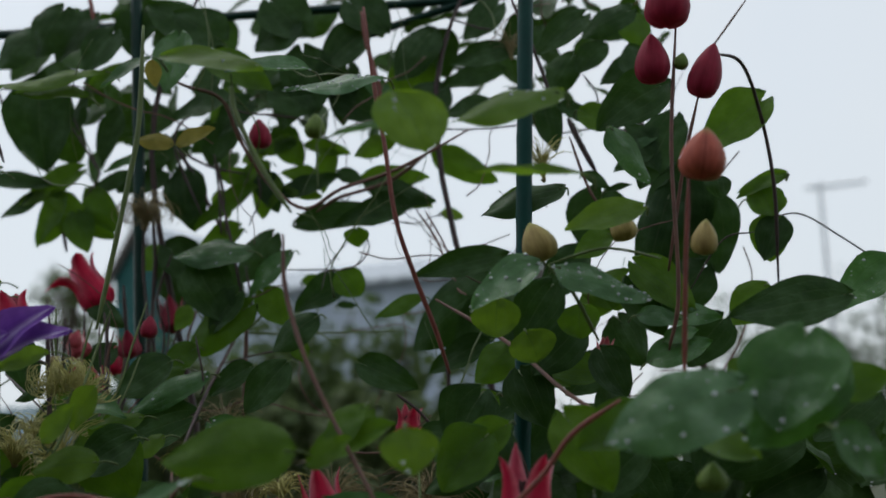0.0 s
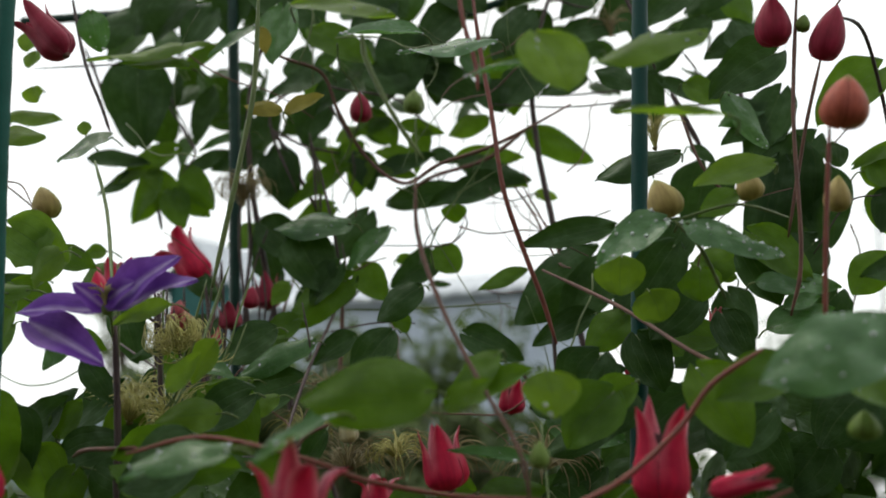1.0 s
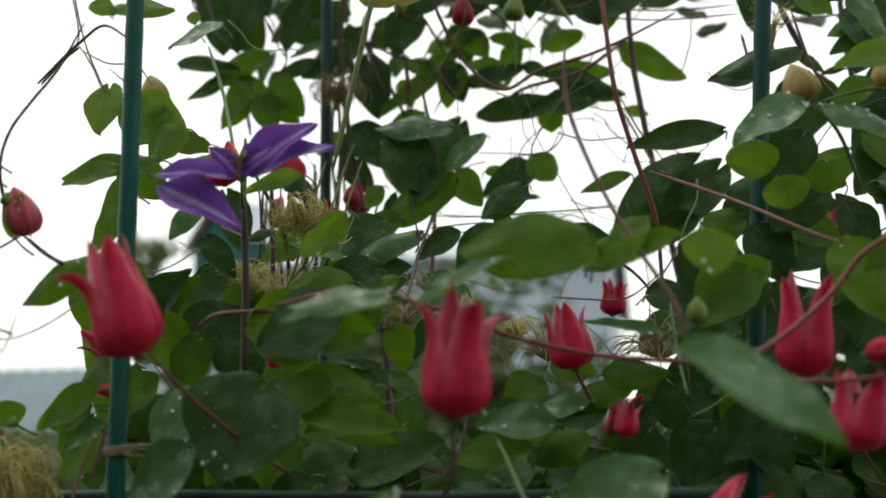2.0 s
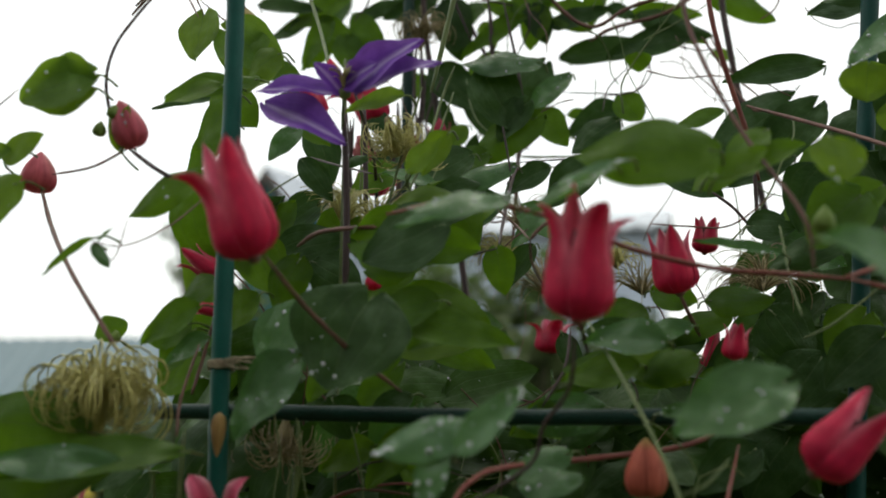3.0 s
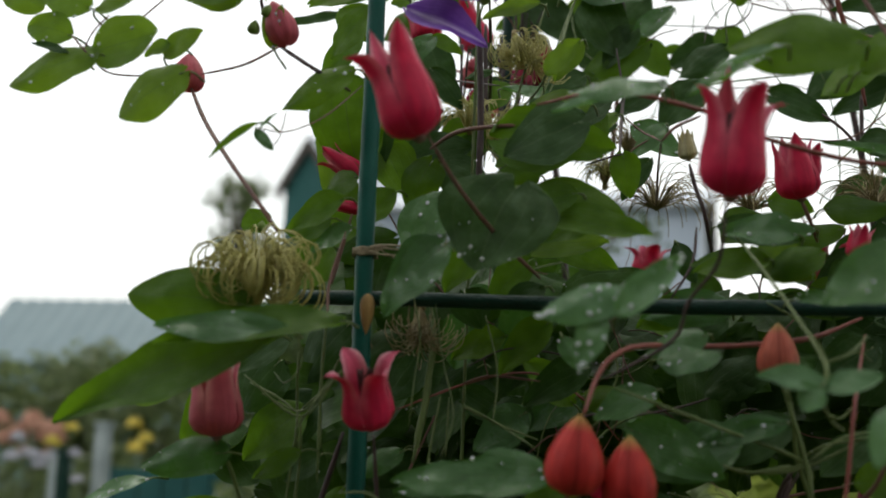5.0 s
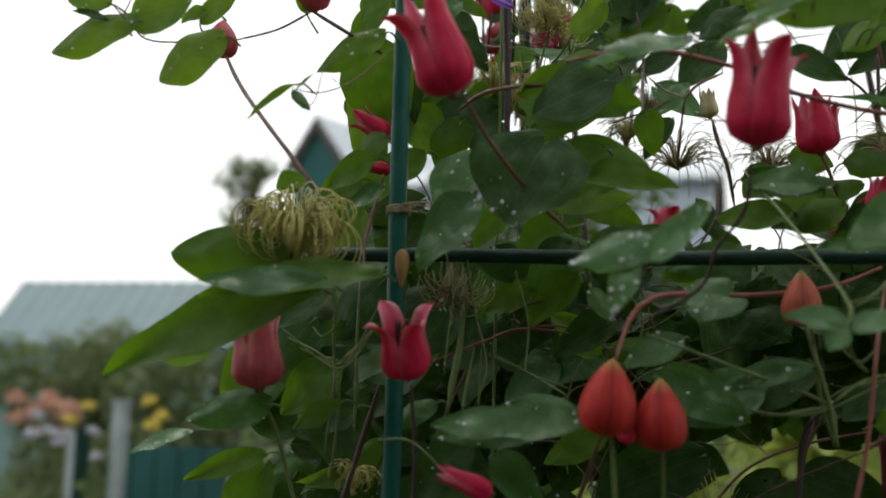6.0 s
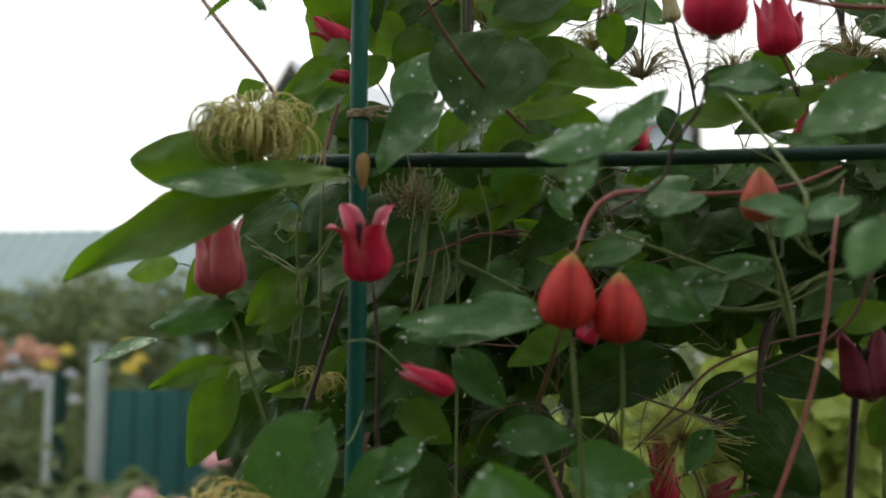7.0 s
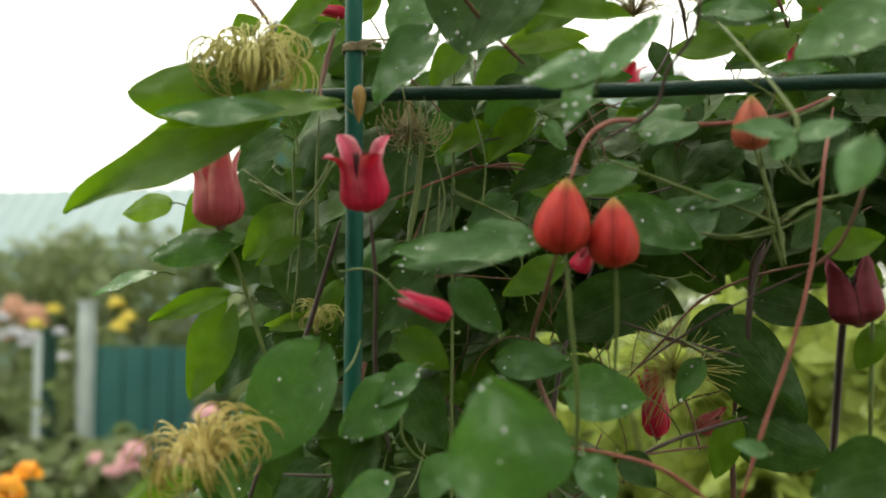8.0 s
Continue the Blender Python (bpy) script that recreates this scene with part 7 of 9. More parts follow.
stem(vine, stem_green, 0.00047, 0.00040, (-0.1866, 0.7000, 1.4572), (-0.1639, 0.7000, 1.4744), (-0.1412, 0.7000, 1.4817))
stem(vine, stem_dark, 0.00058, 0.00049, (-0.0806, 0.7500, 1.5690), (-0.0738, 0.7500, 1.5549), (-0.0773, 0.7500, 1.5407))
stem(vine, stem_green, 0.00059, 0.00050, (-0.0754, 0.6800, 1.5400), (-0.0602, 0.6800, 1.5308), (-0.0484, 0.6800, 1.5185), (-0.0426, 0.6800, 1.5062))
stem(vine, stem_green, 0.00059, 0.00050, (-0.0426, 0.6800, 1.5062), (-0.0473, 0.6800, 1.4907), (-0.0495, 0.6800, 1.4814))
stem(vine, stem_green, 0.00059, 0.00050, (-0.0426, 0.6800, 1.5062), (-0.0276, 0.6800, 1.5122), (-0.0189, 0.6800, 1.5069))
stem(vine, stem_brown, 0.00095, 0.00083, (-0.3284, 0.6600, 1.5266), (-0.3312, 0.6700, 1.5479), (-0.3256, 0.6800, 1.5806))
stem(back_vine, stem_dark, 0.00105, 0.00089, (-0.2722, 0.9800, 1.8080), (-0.2768, 0.9800, 1.7609), (-0.2745, 0.9800, 1.7195))
stem(back_vine, stem_dark, 0.00171, 0.00145, (-0.2847, 1.0000, 1.8154), (-0.2811, 1.0000, 1.7671), (-0.2862, 1.0000, 1.7040))
stem(back_vine, stem_dark, 0.00095, 0.00081, (-0.2584, 0.9800, 1.7709), (-0.2647, 0.9800, 1.7296), (-0.2663, 0.9800, 1.6990))
stem(back_vine, stem_brown, 0.00074, 0.00063, (-0.2316, 0.9500, 1.7358), (-0.2479, 0.9500, 1.7162), (-0.2521, 0.9500, 1.6916))
stem(vine, stem_dark, 0.00087, 0.00074, (-0.1722, 0.9000, 1.7720), (-0.1664, 0.9000, 1.7342), (-0.1694, 0.9000, 1.7249))
leaf(vine, "round", leaf_dark, (-0.1270, 0.7700, 1.4164), (-0.1937, 0.7640, 1.3872), 0.0454, 8)
leaf(vine, "ovate", leaf_wet, (-0.2190, 0.6600, 1.3710), (-0.1740, 0.6540, 1.3710), 0.0272, 20, drops=3)
leaf(vine, "heart", leaf_wet, (-0.1726, 0.6400, 1.3562), (-0.1323, 0.6340, 1.3527), 0.0345, 15, drops=2)
leaf(vine, "heart", leaf_dark, (-0.0767, 0.8400, 1.3869), (-0.0186, 0.8340, 1.3232), 0.0597, 8)
leaf(vine, "ovate", leaf_dark, (-0.0702, 0.8600, 1.4051), (-0.1069, 0.8540, 1.3748), 0.0240, 15)
leaf(vine, "heart", leaf_dark, (-0.0596, 0.7500, 1.4084), (-0.0139, 0.7440, 1.3976), 0.0300, 12)
leaf(vine, "ovate", leaf_dewy, (-0.0719, 0.6000, 1.3276), (-0.0887, 0.5940, 1.3331), 0.0104, 25)
leaf(vine, "ovate", leaf_green, (-0.0717, 0.8000, 1.3276), (-0.0870, 0.7940, 1.2872), 0.0257, 15)
leaf(vine, "ovate", leaf_wet, (-0.1654, 0.6200, 1.3213), (-0.1501, 0.6140, 1.2972), 0.0263, 20, drops=3)
leaf(vine, "ovate", leaf_dark, (-0.1475, 0.7000, 1.3123), (-0.1267, 0.6940, 1.2952), 0.0230, 20)
leaf(vine, "ovate", leaf_wet, (-0.0950, 0.7800, 1.3684), (-0.1120, 0.7740, 1.3405), 0.0212, 25, drops=3)
leaf(vine, "ovate", leaf_green, (0.0165, 0.7500, 1.3919), (-0.0008, 0.7440, 1.3649), 0.0225, 15)
leaf(vine, "heart", leaf_wet, (-0.2421, 0.6600, 1.4152), (-0.2155, 0.6540, 1.3871), 0.0246, 15, drops=3)
leaf(vine, "heart", leaf_green, (-0.1879, 0.7200, 1.4312), (-0.2230, 0.7140, 1.4115), 0.0236, 20)
leaf(vine, "ovate", leaf_green, (0.0216, 0.7800, 1.4208), (-0.0007, 0.7740, 1.4282), 0.0206, 20)
leaf(vine, "ovate", leaf_green, (-0.0747, 0.7200, 1.5708), (-0.1169, 0.7140, 1.5674), 0.0221, 20)
leaf(vine, "heart", leaf_young, (-0.0753, 0.7200, 1.5773), (-0.0440, 0.7140, 1.5581), 0.0298, 15, drops=2)
leaf(vine, "ovate", leaf_dark, (-0.0998, 0.7000, 1.5875), (-0.0526, 0.6940, 1.5788), 0.0237, 20, drops=3)
leaf(vine, "ovate", leaf_wet, (-0.0608, 0.6600, 1.5391), (-0.0238, 0.6540, 1.5396), 0.0126, 30, drops=6)
leaf(vine, "ovate", leaf_wet, (-0.0953, 0.7200, 1.5375), (-0.1440, 0.7140, 1.5357), 0.0206, 20)
leaf(vine, "ovate", leaf_dark, (-0.2073, 0.7200, 1.5523), (-0.2325, 0.7140, 1.5378), 0.0206, 20)
leaf(vine, "heart", leaf_wet, (-0.2514, 0.7800, 1.5576), (-0.2715, 0.7740, 1.5385), 0.0234, 15)
leaf(vine, "ovate", leaf_green, (-0.2030, 0.7200, 1.5306), (-0.2340, 0.7140, 1.4987), 0.0274, 20)
leaf(vine, "ovate", leaf_wet, (-0.1908, 0.6800, 1.5181), (-0.1787, 0.6740, 1.4987), 0.0137, 20, drops=2)
leaf(vine, "narrow", leaf_wet, (-0.0712, 0.6600, 1.4712), (-0.1141, 0.6540, 1.4582), 0.0163, 30, drops=5)
leaf(vine, "heart", leaf_wet, (-0.1478, 0.7000, 1.4644), (-0.0977, 0.6940, 1.4404), 0.0341, 20, drops=4)
leaf(vine, "heart", leaf_dark, (-0.1840, 0.7400, 1.5027), (-0.2209, 0.7340, 1.4801), 0.0274, 20)
leaf(vine, "heart", leaf_dark, (-0.0732, 0.7600, 1.5105), (-0.0993, 0.7540, 1.4877), 0.0281, 20)
leaf(vine, "ovate", leaf_dark, (-0.0094, 0.7600, 1.4645), (-0.0389, 0.7540, 1.4422), 0.0281, 20)
leaf(vine, "heart", leaf_wet, (-0.2217, 0.7400, 1.4731), (-0.2512, 0.7340, 1.4503), 0.0313, 20)
leaf(vine, "ovate", leaf_green, (-0.2491, 0.7200, 1.5764), (-0.2707, 0.7140, 1.5495), 0.0266, 20)
leaf(vine, "heart", leaf_wet, (-0.3904, 0.6600, 1.4437), (-0.4392, 0.6540, 1.4353), 0.0275, 22, drops=3)
leaf(vine, "ovate", leaf_green, (-0.4022, 0.7000, 1.4122), (-0.4553, 0.6940, 1.3943), 0.0202, 22)
leaf(vine, "heart", leaf_green, (-0.4197, 0.7400, 1.3990), (-0.4436, 0.7340, 1.3398), 0.0391, 8)
leaf(vine, "heart", leaf_dark, (-0.3977, 0.7600, 1.3824), (-0.4327, 0.7540, 1.3441), 0.0331, 15)
leaf(vine, "ovate", leaf_green, (-0.3400, 0.7500, 1.4218), (-0.3558, 0.7440, 1.3929), 0.0210, 15)
leaf(vine, "heart", leaf_dark, (-0.2661, 0.6700, 1.4224), (-0.2970, 0.6640, 1.3866), 0.0317, 12, drops=3)
leaf(vine, "heart", leaf_green, (-0.2751, 0.6600, 1.3847), (-0.2471, 0.6540, 1.3670), 0.0246, 15)
leaf(vine, "ovate", leaf_wet, (-0.2600, 0.6300, 1.3679), (-0.2850, 0.6240, 1.3467), 0.0207, 20, drops=5)
leaf(vine, "ovate", leaf_wet, (-0.2781, 0.6400, 1.3522), (-0.3027, 0.6340, 1.3242), 0.0244, 20, drops=7)
leaf(vine, "heart", leaf_dark, (-0.2791, 0.7000, 1.3518), (-0.2575, 0.6940, 1.3153), 0.0331, 12)
leaf(vine, "ovate", leaf_wet, (-0.2688, 0.6000, 1.3091), (-0.2975, 0.5940, 1.2958), 0.0229, 20, drops=3)
leaf(vine, "ovate", leaf_wet, (-0.2342, 0.5800, 1.3245), (-0.2468, 0.5740, 1.3000), 0.0221, 20, drops=3)
leaf(vine, "ovate", leaf_young, (-0.3826, 0.6000, 1.3104), (-0.4261, 0.5940, 1.2918), 0.0229, 20)
leaf(vine, "ovate", leaf_young, (-0.3522, 0.7800, 1.3969), (-0.4069, 0.7740, 1.3886), 0.0186, 25)
leaf(vine, "ovate", leaf_green, (-0.3477, 0.6800, 1.4457), (-0.3753, 0.6740, 1.4295), 0.0185, 25)
leaf(vine, "ovate", leaf_dark, (-0.3484, 0.7200, 1.4428), (-0.3698, 0.7140, 1.4275), 0.0228, 20)
leaf(vine, "ovate", leaf_wet, (-0.2987, 0.7400, 1.4474), (-0.3286, 0.7340, 1.4320), 0.0201, 25)
leaf(vine, "ovate", leaf_dark, (-0.3613, 0.7400, 1.3437), (-0.3877, 0.7340, 1.3667), 0.0274, 20)
leaf(vine, "heart", leaf_dark, (-0.3470, 0.7200, 1.2970), (-0.3759, 0.7140, 1.2787), 0.0266, 20)
leaf(vine, "ovate", leaf_dark, (-0.3017, 0.7200, 1.3976), (-0.3229, 0.7140, 1.3754), 0.0228, 20)

stem(vine, stem_dark, 0.00224, 0.00190, (-0.0573, 0.7400, 1.4451), (-0.0631, 0.7400, 1.4271), (-0.0670, 0.7400, 1.4036), (-0.0679, 0.7400, 1.3837))
stem(vine, stem_brown, 0.00113, 0.00096, (-0.0176, 0.8000, 1.4355), (-0.0591, 0.8000, 1.4256), (-0.0944, 0.8000, 1.4092), (-0.1193, 0.8000, 1.3824), (-0.1461, 0.8000, 1.3538))
stem(vine, stem_brown, 0.00097, 0.00082, (-0.1193, 0.8000, 1.3824), (-0.1024, 0.8000, 1.3778), (-0.0864, 0.8000, 1.3685))
stem(vine, stem_dark, 0.00141, 0.00124, (-0.1407, 0.7000, 1.3110), (-0.1132, 0.7100, 1.3229), (-0.0710, 0.7200, 1.3359))
stem(vine, stem_green, 0.00089, 0.00076, (-0.0997, 0.6800, 1.4469), (-0.0801, 0.6800, 1.4441), (-0.0575, 0.6800, 1.4478), (-0.0279, 0.6800, 1.4627))
stem(vine, stem_green, 0.00071, 0.00060, (-0.2531, 0.7000, 1.4768), (-0.2277, 0.7000, 1.4656), (-0.2062, 0.7000, 1.4581))
stem(vine, stem_green, 0.00073, 0.00062, (-0.2824, 0.7200, 1.3206), (-0.2767, 0.7200, 1.3097), (-0.2692, 0.7200, 1.3045))
stem(vine, stem_green, 0.00071, 0.00062, (-0.3067, 0.6400, 1.3643), (-0.3042, 0.6500, 1.3706), (-0.3017, 0.6600, 1.3839))
stem(vine, stem_dark, 0.00141, 0.00124, (-0.3334, 0.7000, 1.2814), (-0.3288, 0.7100, 1.2988), (-0.3355, 0.7200, 1.3084))
stem(vine, stem_dark, 0.00100, 0.00085, (-0.3506, 0.6600, 1.3013), (-0.3222, 0.6600, 1.3014), (-0.2976, 0.6600, 1.3041))
stem(vine, stem_green, 0.00071, 0.00060, (-0.3278, 0.7000, 1.5114), (-0.3428, 0.7000, 1.4821), (-0.3561, 0.7000, 1.4705), (-0.3813, 0.7000, 1.4809))
stem(vine, stem_green, 0.00106, 0.00090, (-0.2817, 0.7000, 1.4410), (-0.2770, 0.7000, 1.4773), (-0.2734, 0.7000, 1.5100))
stem(vine, stem_green, 0.00085, 0.00072, (-0.3414, 0.7000, 1.5304), (-0.3428, 0.7000, 1.4858), (-0.3406, 0.7000, 1.4488))
stem(vine, stem_green, 0.00055, 0.00047, (-0.2622, 0.6800, 1.4818), (-0.2657, 0.6800, 1.4607), (-0.2692, 0.6800, 1.4396))
leaf(vine, "round", leaf_young, (-0.5504, 0.6400, 1.7357), (-0.5188, 0.6340, 1.7174), 0.0226, 10, drops=3)
leaf(vine, "round", leaf_young, (-0.4905, 0.6400, 1.7183), (-0.5192, 0.6340, 1.7279), 0.0266, 10, drops=3)
leaf(vine, "narrow", leaf_young, (-0.4804, 0.6300, 1.7115), (-0.4394, 0.6240, 1.7221), 0.0219, 25, drops=3)
leaf(vine, "round", leaf_young, (-0.4955, 0.6300, 1.6959), (-0.5225, 0.6240, 1.7026), 0.0238, 10, drops=3)
leaf(vine, "round", leaf_young, (-0.4730, 0.6200, 1.6795), (-0.5257, 0.6140, 1.6611), 0.0277, 15, drops=3)
leaf(vine, "round", leaf_young, (-0.4761, 0.6300, 1.6845), (-0.4339, 0.6240, 1.6947), 0.0364, 8, drops=4)
leaf(vine, "ovate", leaf_young, (-0.4407, 0.6500, 1.6882), (-0.4144, 0.6440, 1.7021), 0.0225, 15, drops=2)
leaf(vine, "ovate", leaf_young, (-0.4376, 0.6500, 1.6955), (-0.4520, 0.6440, 1.6864), 0.0144, 20)
leaf(vine, "round", leaf_young, (-0.4135, 0.6200, 1.6661), (-0.4509, 0.6140, 1.6388), 0.0320, 10, drops=4)
leaf(vine, "round", leaf_young, (-0.3829, 0.6400, 1.7351), (-0.4247, 0.6340, 1.7198), 0.0339, 10, drops=4)
leaf(vine, "heart", leaf_wet, (-0.2725, 0.6300, 1.3568), (-0.3061, 0.6240, 1.3291), 0.0340, 15, drops=4)
leaf(vine, "heart", leaf_dark, (-0.2935, 0.6400, 1.3264), (-0.3085, 0.6340, 1.2891), 0.0319, 15)
leaf(vine, "heart", leaf_dark, (-0.0624, 0.8400, 1.3219), (-0.0029, 0.8340, 1.2982), 0.0517, 12)
leaf(vine, "ovate", leaf_dark, (-0.2978, 0.7200, 1.3865), (-0.3267, 0.7140, 1.3680), 0.0266, 20)
leaf(vine, "ovate", leaf_wet, (-0.2047, 0.6400, 1.4351), (-0.2787, 0.6340, 1.4286), 0.0251, 30, drops=8)

bud(vine, petal_red, (-0.2576, 0.7150, 1.7478), (-0.2610, 0.7150, 1.7653), 0.0112, 45, "small red bud")
bud(back_vine, petal_inner, (-0.3055, 0.9800, 1.7828), (-0.2997, 0.9800, 1.7979), 0.0120, 45, "pinkish closed bud")
leaf(vine, "heart", leaf_dark, (0.2915, 0.9000, 1.6361), (0.2428, 0.8940, 1.6190), 0.0456, 20)
leaf(vine, "heart", leaf_wet, (0.2361, 0.6000, 1.6868), (0.1917, 0.5940, 1.6484), 0.0435, 12)
leaf(back_vine, "ovate", leaf_dark, (0.0781, 0.9500, 1.8270), (-0.0005, 0.9440, 1.8145), 0.0298, 15)
leaf(back_vine, "ovate", leaf_green, (0.1085, 0.9500, 1.8780), (0.0681, 0.9440, 1.8684), 0.0247, 20)
leaf(vine, "ovate", leaf_young, (-0.2147, 0.7200, 1.7406), (-0.2510, 0.7140, 1.7308), 0.0160, 20)
leaf(vine, "ovate", leaf_green, (-0.0094, 0.8500, 1.6144), (-0.0613, 0.8440, 1.5972), 0.0257, 25)
leaf(vine, "ovate", leaf_dark, (-0.0283, 0.8500, 1.5982), (-0.0733, 0.8440, 1.5810), 0.0267, 20)
leaf(vine, "ovate", leaf_dark, (0.0067, 0.8600, 1.5989), (-0.0274, 0.8540, 1.5737), 0.0296, 20)
leaf(vine, "ovate", leaf_green, (0.0721, 0.7400, 1.6759), (0.0345, 0.7340, 1.6518), 0.0288, 20)
leaf(vine, "ovate", leaf_dark, (0.0621, 0.8000, 1.6573), (0.0113, 0.7940, 1.6390), 0.0281, 25)
leaf(vine, "heart", leaf_dark, (0.0745, 0.7800, 1.5894), (0.0387, 0.7740, 1.5582), 0.0373, 15)
leaf(vine, "ovate", leaf_green, (-0.1168, 0.7400, 1.5467), (-0.1503, 0.7340, 1.5298), 0.0252, 20)
leaf(vine, "ovate", leaf_green, (-0.2345, 0.7400, 1.5230), (-0.2683, 0.7340, 1.5092), 0.0258, 25)
leaf(vine, "heart", leaf_dark, (-0.2999, 0.7200, 1.5191), (-0.3254, 0.7140, 1.4989), 0.0279, 20)
leaf(vine, "heart", leaf_dark, (-0.3762, 0.7200, 1.5188), (-0.4051, 0.7140, 1.4948), 0.0279, 20)
leaf(vine, "ovate", leaf_dark, (-0.4527, 0.7800, 1.5228), (-0.4889, 0.7740, 1.5001), 0.0304, 20)
leaf(vine, "heart", leaf_dark, (-0.0076, 0.7600, 1.5207), (-0.0417, 0.7540, 1.4974), 0.0333, 20)
leaf(vine, "heart", leaf_dark, (-0.0778, 0.7600, 1.5069), (-0.1083, 0.7540, 1.4901), 0.0296, 20)

bloom(back_vine, petal_red, (-0.3074, 1.0600, 1.8295), (-0.3429, 1.0560, 1.8878), 0.0330, (0.8, 2.1, 1.2, 0.8), 30)
bloom(vine, petal_red, (-0.1003, 0.5740, 1.5774), (-0.0954, 0.5660, 1.6421), 0.0334, (0.0, 0.9, 1.0, 1.2), 28)
bloom(vine, petal_red, (-0.2956, 0.6480, 1.4613), (-0.2967, 0.6220, 1.5085), 0.0298, (1.25, 1.3, 1.35, 1.2), 44)
stem(vine, stem_dark, 0.00127, 0.00108, (-0.0148, 0.9000, 1.7139), (0.0011, 0.9000, 1.7003), (0.0146, 0.9000, 1.6827))
stem(back_vine, stem_dark, 0.00179, 0.00152, (0.0225, 0.9500, 1.7429), (0.0224, 0.9500, 1.7200), (0.0229, 0.9500, 1.6927))
stem(vine, stem_green, 0.00084, 0.00066, (0.0140, 0.7500, 1.6557), (0.0156, 0.7250, 1.6170), (0.0173, 0.7000, 1.5941))
stem(vine, stem_green, 0.00073, 0.00060, (0.0667, 0.7200, 1.6152), (0.0368, 0.7100, 1.5919), (0.0167, 0.7000, 1.5815))
stem(vine, stem_dark, 0.00103, 0.00085, (-0.1127, 0.7400, 1.5943), (-0.1158, 0.7300, 1.5696), (-0.1287, 0.7200, 1.5458))
leaf(vine, "heart", leaf_wet, (-0.2924, 0.7500, 1.7297), (-0.3091, 0.7440, 1.7079), 0.0201, 15)
leaf(vine, "ovate", leaf_dark, (-0.2977, 0.7800, 1.7178), (-0.2731, 0.7740, 1.6864), 0.0201, 15)
leaf(vine, "ovate", leaf_green, (-0.2932, 0.7600, 1.7349), (-0.2706, 0.7540, 1.7207), 0.0138, 20)
leaf(vine, "ovate", leaf_dark, (-0.2605, 0.8200, 1.7291), (-0.2797, 0.8140, 1.7224), 0.0108, 20)

bud(back_vine, petal_wine, (-0.3034, 0.9800, 1.7499), (-0.3015, 0.9800, 1.7676), 0.0143, 45, "dark wine-red bud")
bud(back_vine, petal_wine, (-0.2382, 0.9800, 1.7860), (-0.2356, 0.9800, 1.8058), 0.0153, 45, "dark wine-red bud")
seed_head(vine, plume_brown, (-0.1399, 0.9000, 1.6389), (0, 0, 1), 0.0227, 80, 0.42, 2.7, seed=41)
seed_head(vine, plume_brown, (-0.0685, 0.9000, 1.6373), (0.1, -0.1, 1), 0.0192, 60, 0.42, 2.6, seed=42)
seed_head(vine, plume_brown, (0.0118, 0.8400, 1.6297), (0, -0.2, 1), 0.0195, 70, 0.42, 2.7, seed=43)
seed_head(vine, plume_mat, (-0.1786, 0.9200, 1.6697), (0.1, -0.1, 1), 0.0152, 40, 0.5, 2.4, seed=44)
stem(back_vine, stem_dark, 0.00112, 0.00095, (-0.3108, 0.9600, 1.8020), (-0.3104, 0.9600, 1.7657), (-0.3066, 0.9600, 1.7298))
stem(back_vine, stem_dark, 0.00091, 0.00078, (-0.2920, 0.9400, 1.7842), (-0.2898, 0.9400, 1.7489), (-0.2914, 0.9400, 1.7141))
stem(back_vine, stem_brown, 0.00092, 0.00079, (-0.2838, 0.9500, 1.7823), (-0.2855, 0.9500, 1.7468), (-0.2804, 0.9500, 1.7117))
stem(back_vine, stem_dark, 0.00104, 0.00088, (-0.2775, 0.9700, 1.7994), (-0.2768, 0.9700, 1.7475), (-0.2785, 0.9700, 1.7068))
stem(vine, stem_green, 0.00096, 0.00080, (-0.2114, 0.9000, 1.8020), (-0.2214, 0.8933, 1.7663), (-0.2311, 0.8867, 1.7314), (-0.2495, 0.8800, 1.6974))
stem(vine, stem_green, 0.00079, 0.00065, (-0.2173, 0.9000, 1.7589), (-0.2269, 0.8900, 1.7277), (-0.2428, 0.8800, 1.6974))
stem(vine, stem_red, 0.00080, 0.00074, (-0.2983, 0.7200, 1.4738), (-0.2586, 0.7320, 1.4911), (-0.2298, 0.7440, 1.4997), (-0.2065, 0.7560, 1.4985), (-0.1821, 0.7680, 1.4832), (-0.1612, 0.7800, 1.4590))
stem(vine, stem_dark, 0.00073, 0.00067, (-0.1973, 0.7200, 1.4634), (-0.1763, 0.7350, 1.4749), (-0.1473, 0.7500, 1.4760), (-0.1100, 0.7650, 1.4861), (-0.0755, 0.7800, 1.5020))
leaf(vine, "ovate", leaf_dark, (-0.1045, 0.9200, 1.7476), (-0.1381, 0.9140, 1.7089), 0.0382, 12)
leaf(vine, "heart", leaf_wet, (-0.1537, 0.8800, 1.6998), (-0.1204, 0.8740, 1.6757), 0.0277, 20, drops=3)
leaf(back_vine, "heart", leaf_dark, (-0.0461, 0.9500, 1.7447), (-0.0021, 0.9440, 1.7227), 0.0304, 15)
leaf(vine, "ovate", leaf_green, (-0.3750, 0.8000, 1.7429), (-0.3607, 0.7940, 1.7686), 0.0254, 15)
leaf(vine, "heart", leaf_dark, (-0.3898, 0.8400, 1.6930), (-0.3653, 0.8340, 1.6599), 0.0372, 12)
leaf(vine, "heart", leaf_wet, (-0.3164, 0.6100, 1.3745), (-0.3561, 0.6040, 1.3131), 0.0533, 6, drops=5)
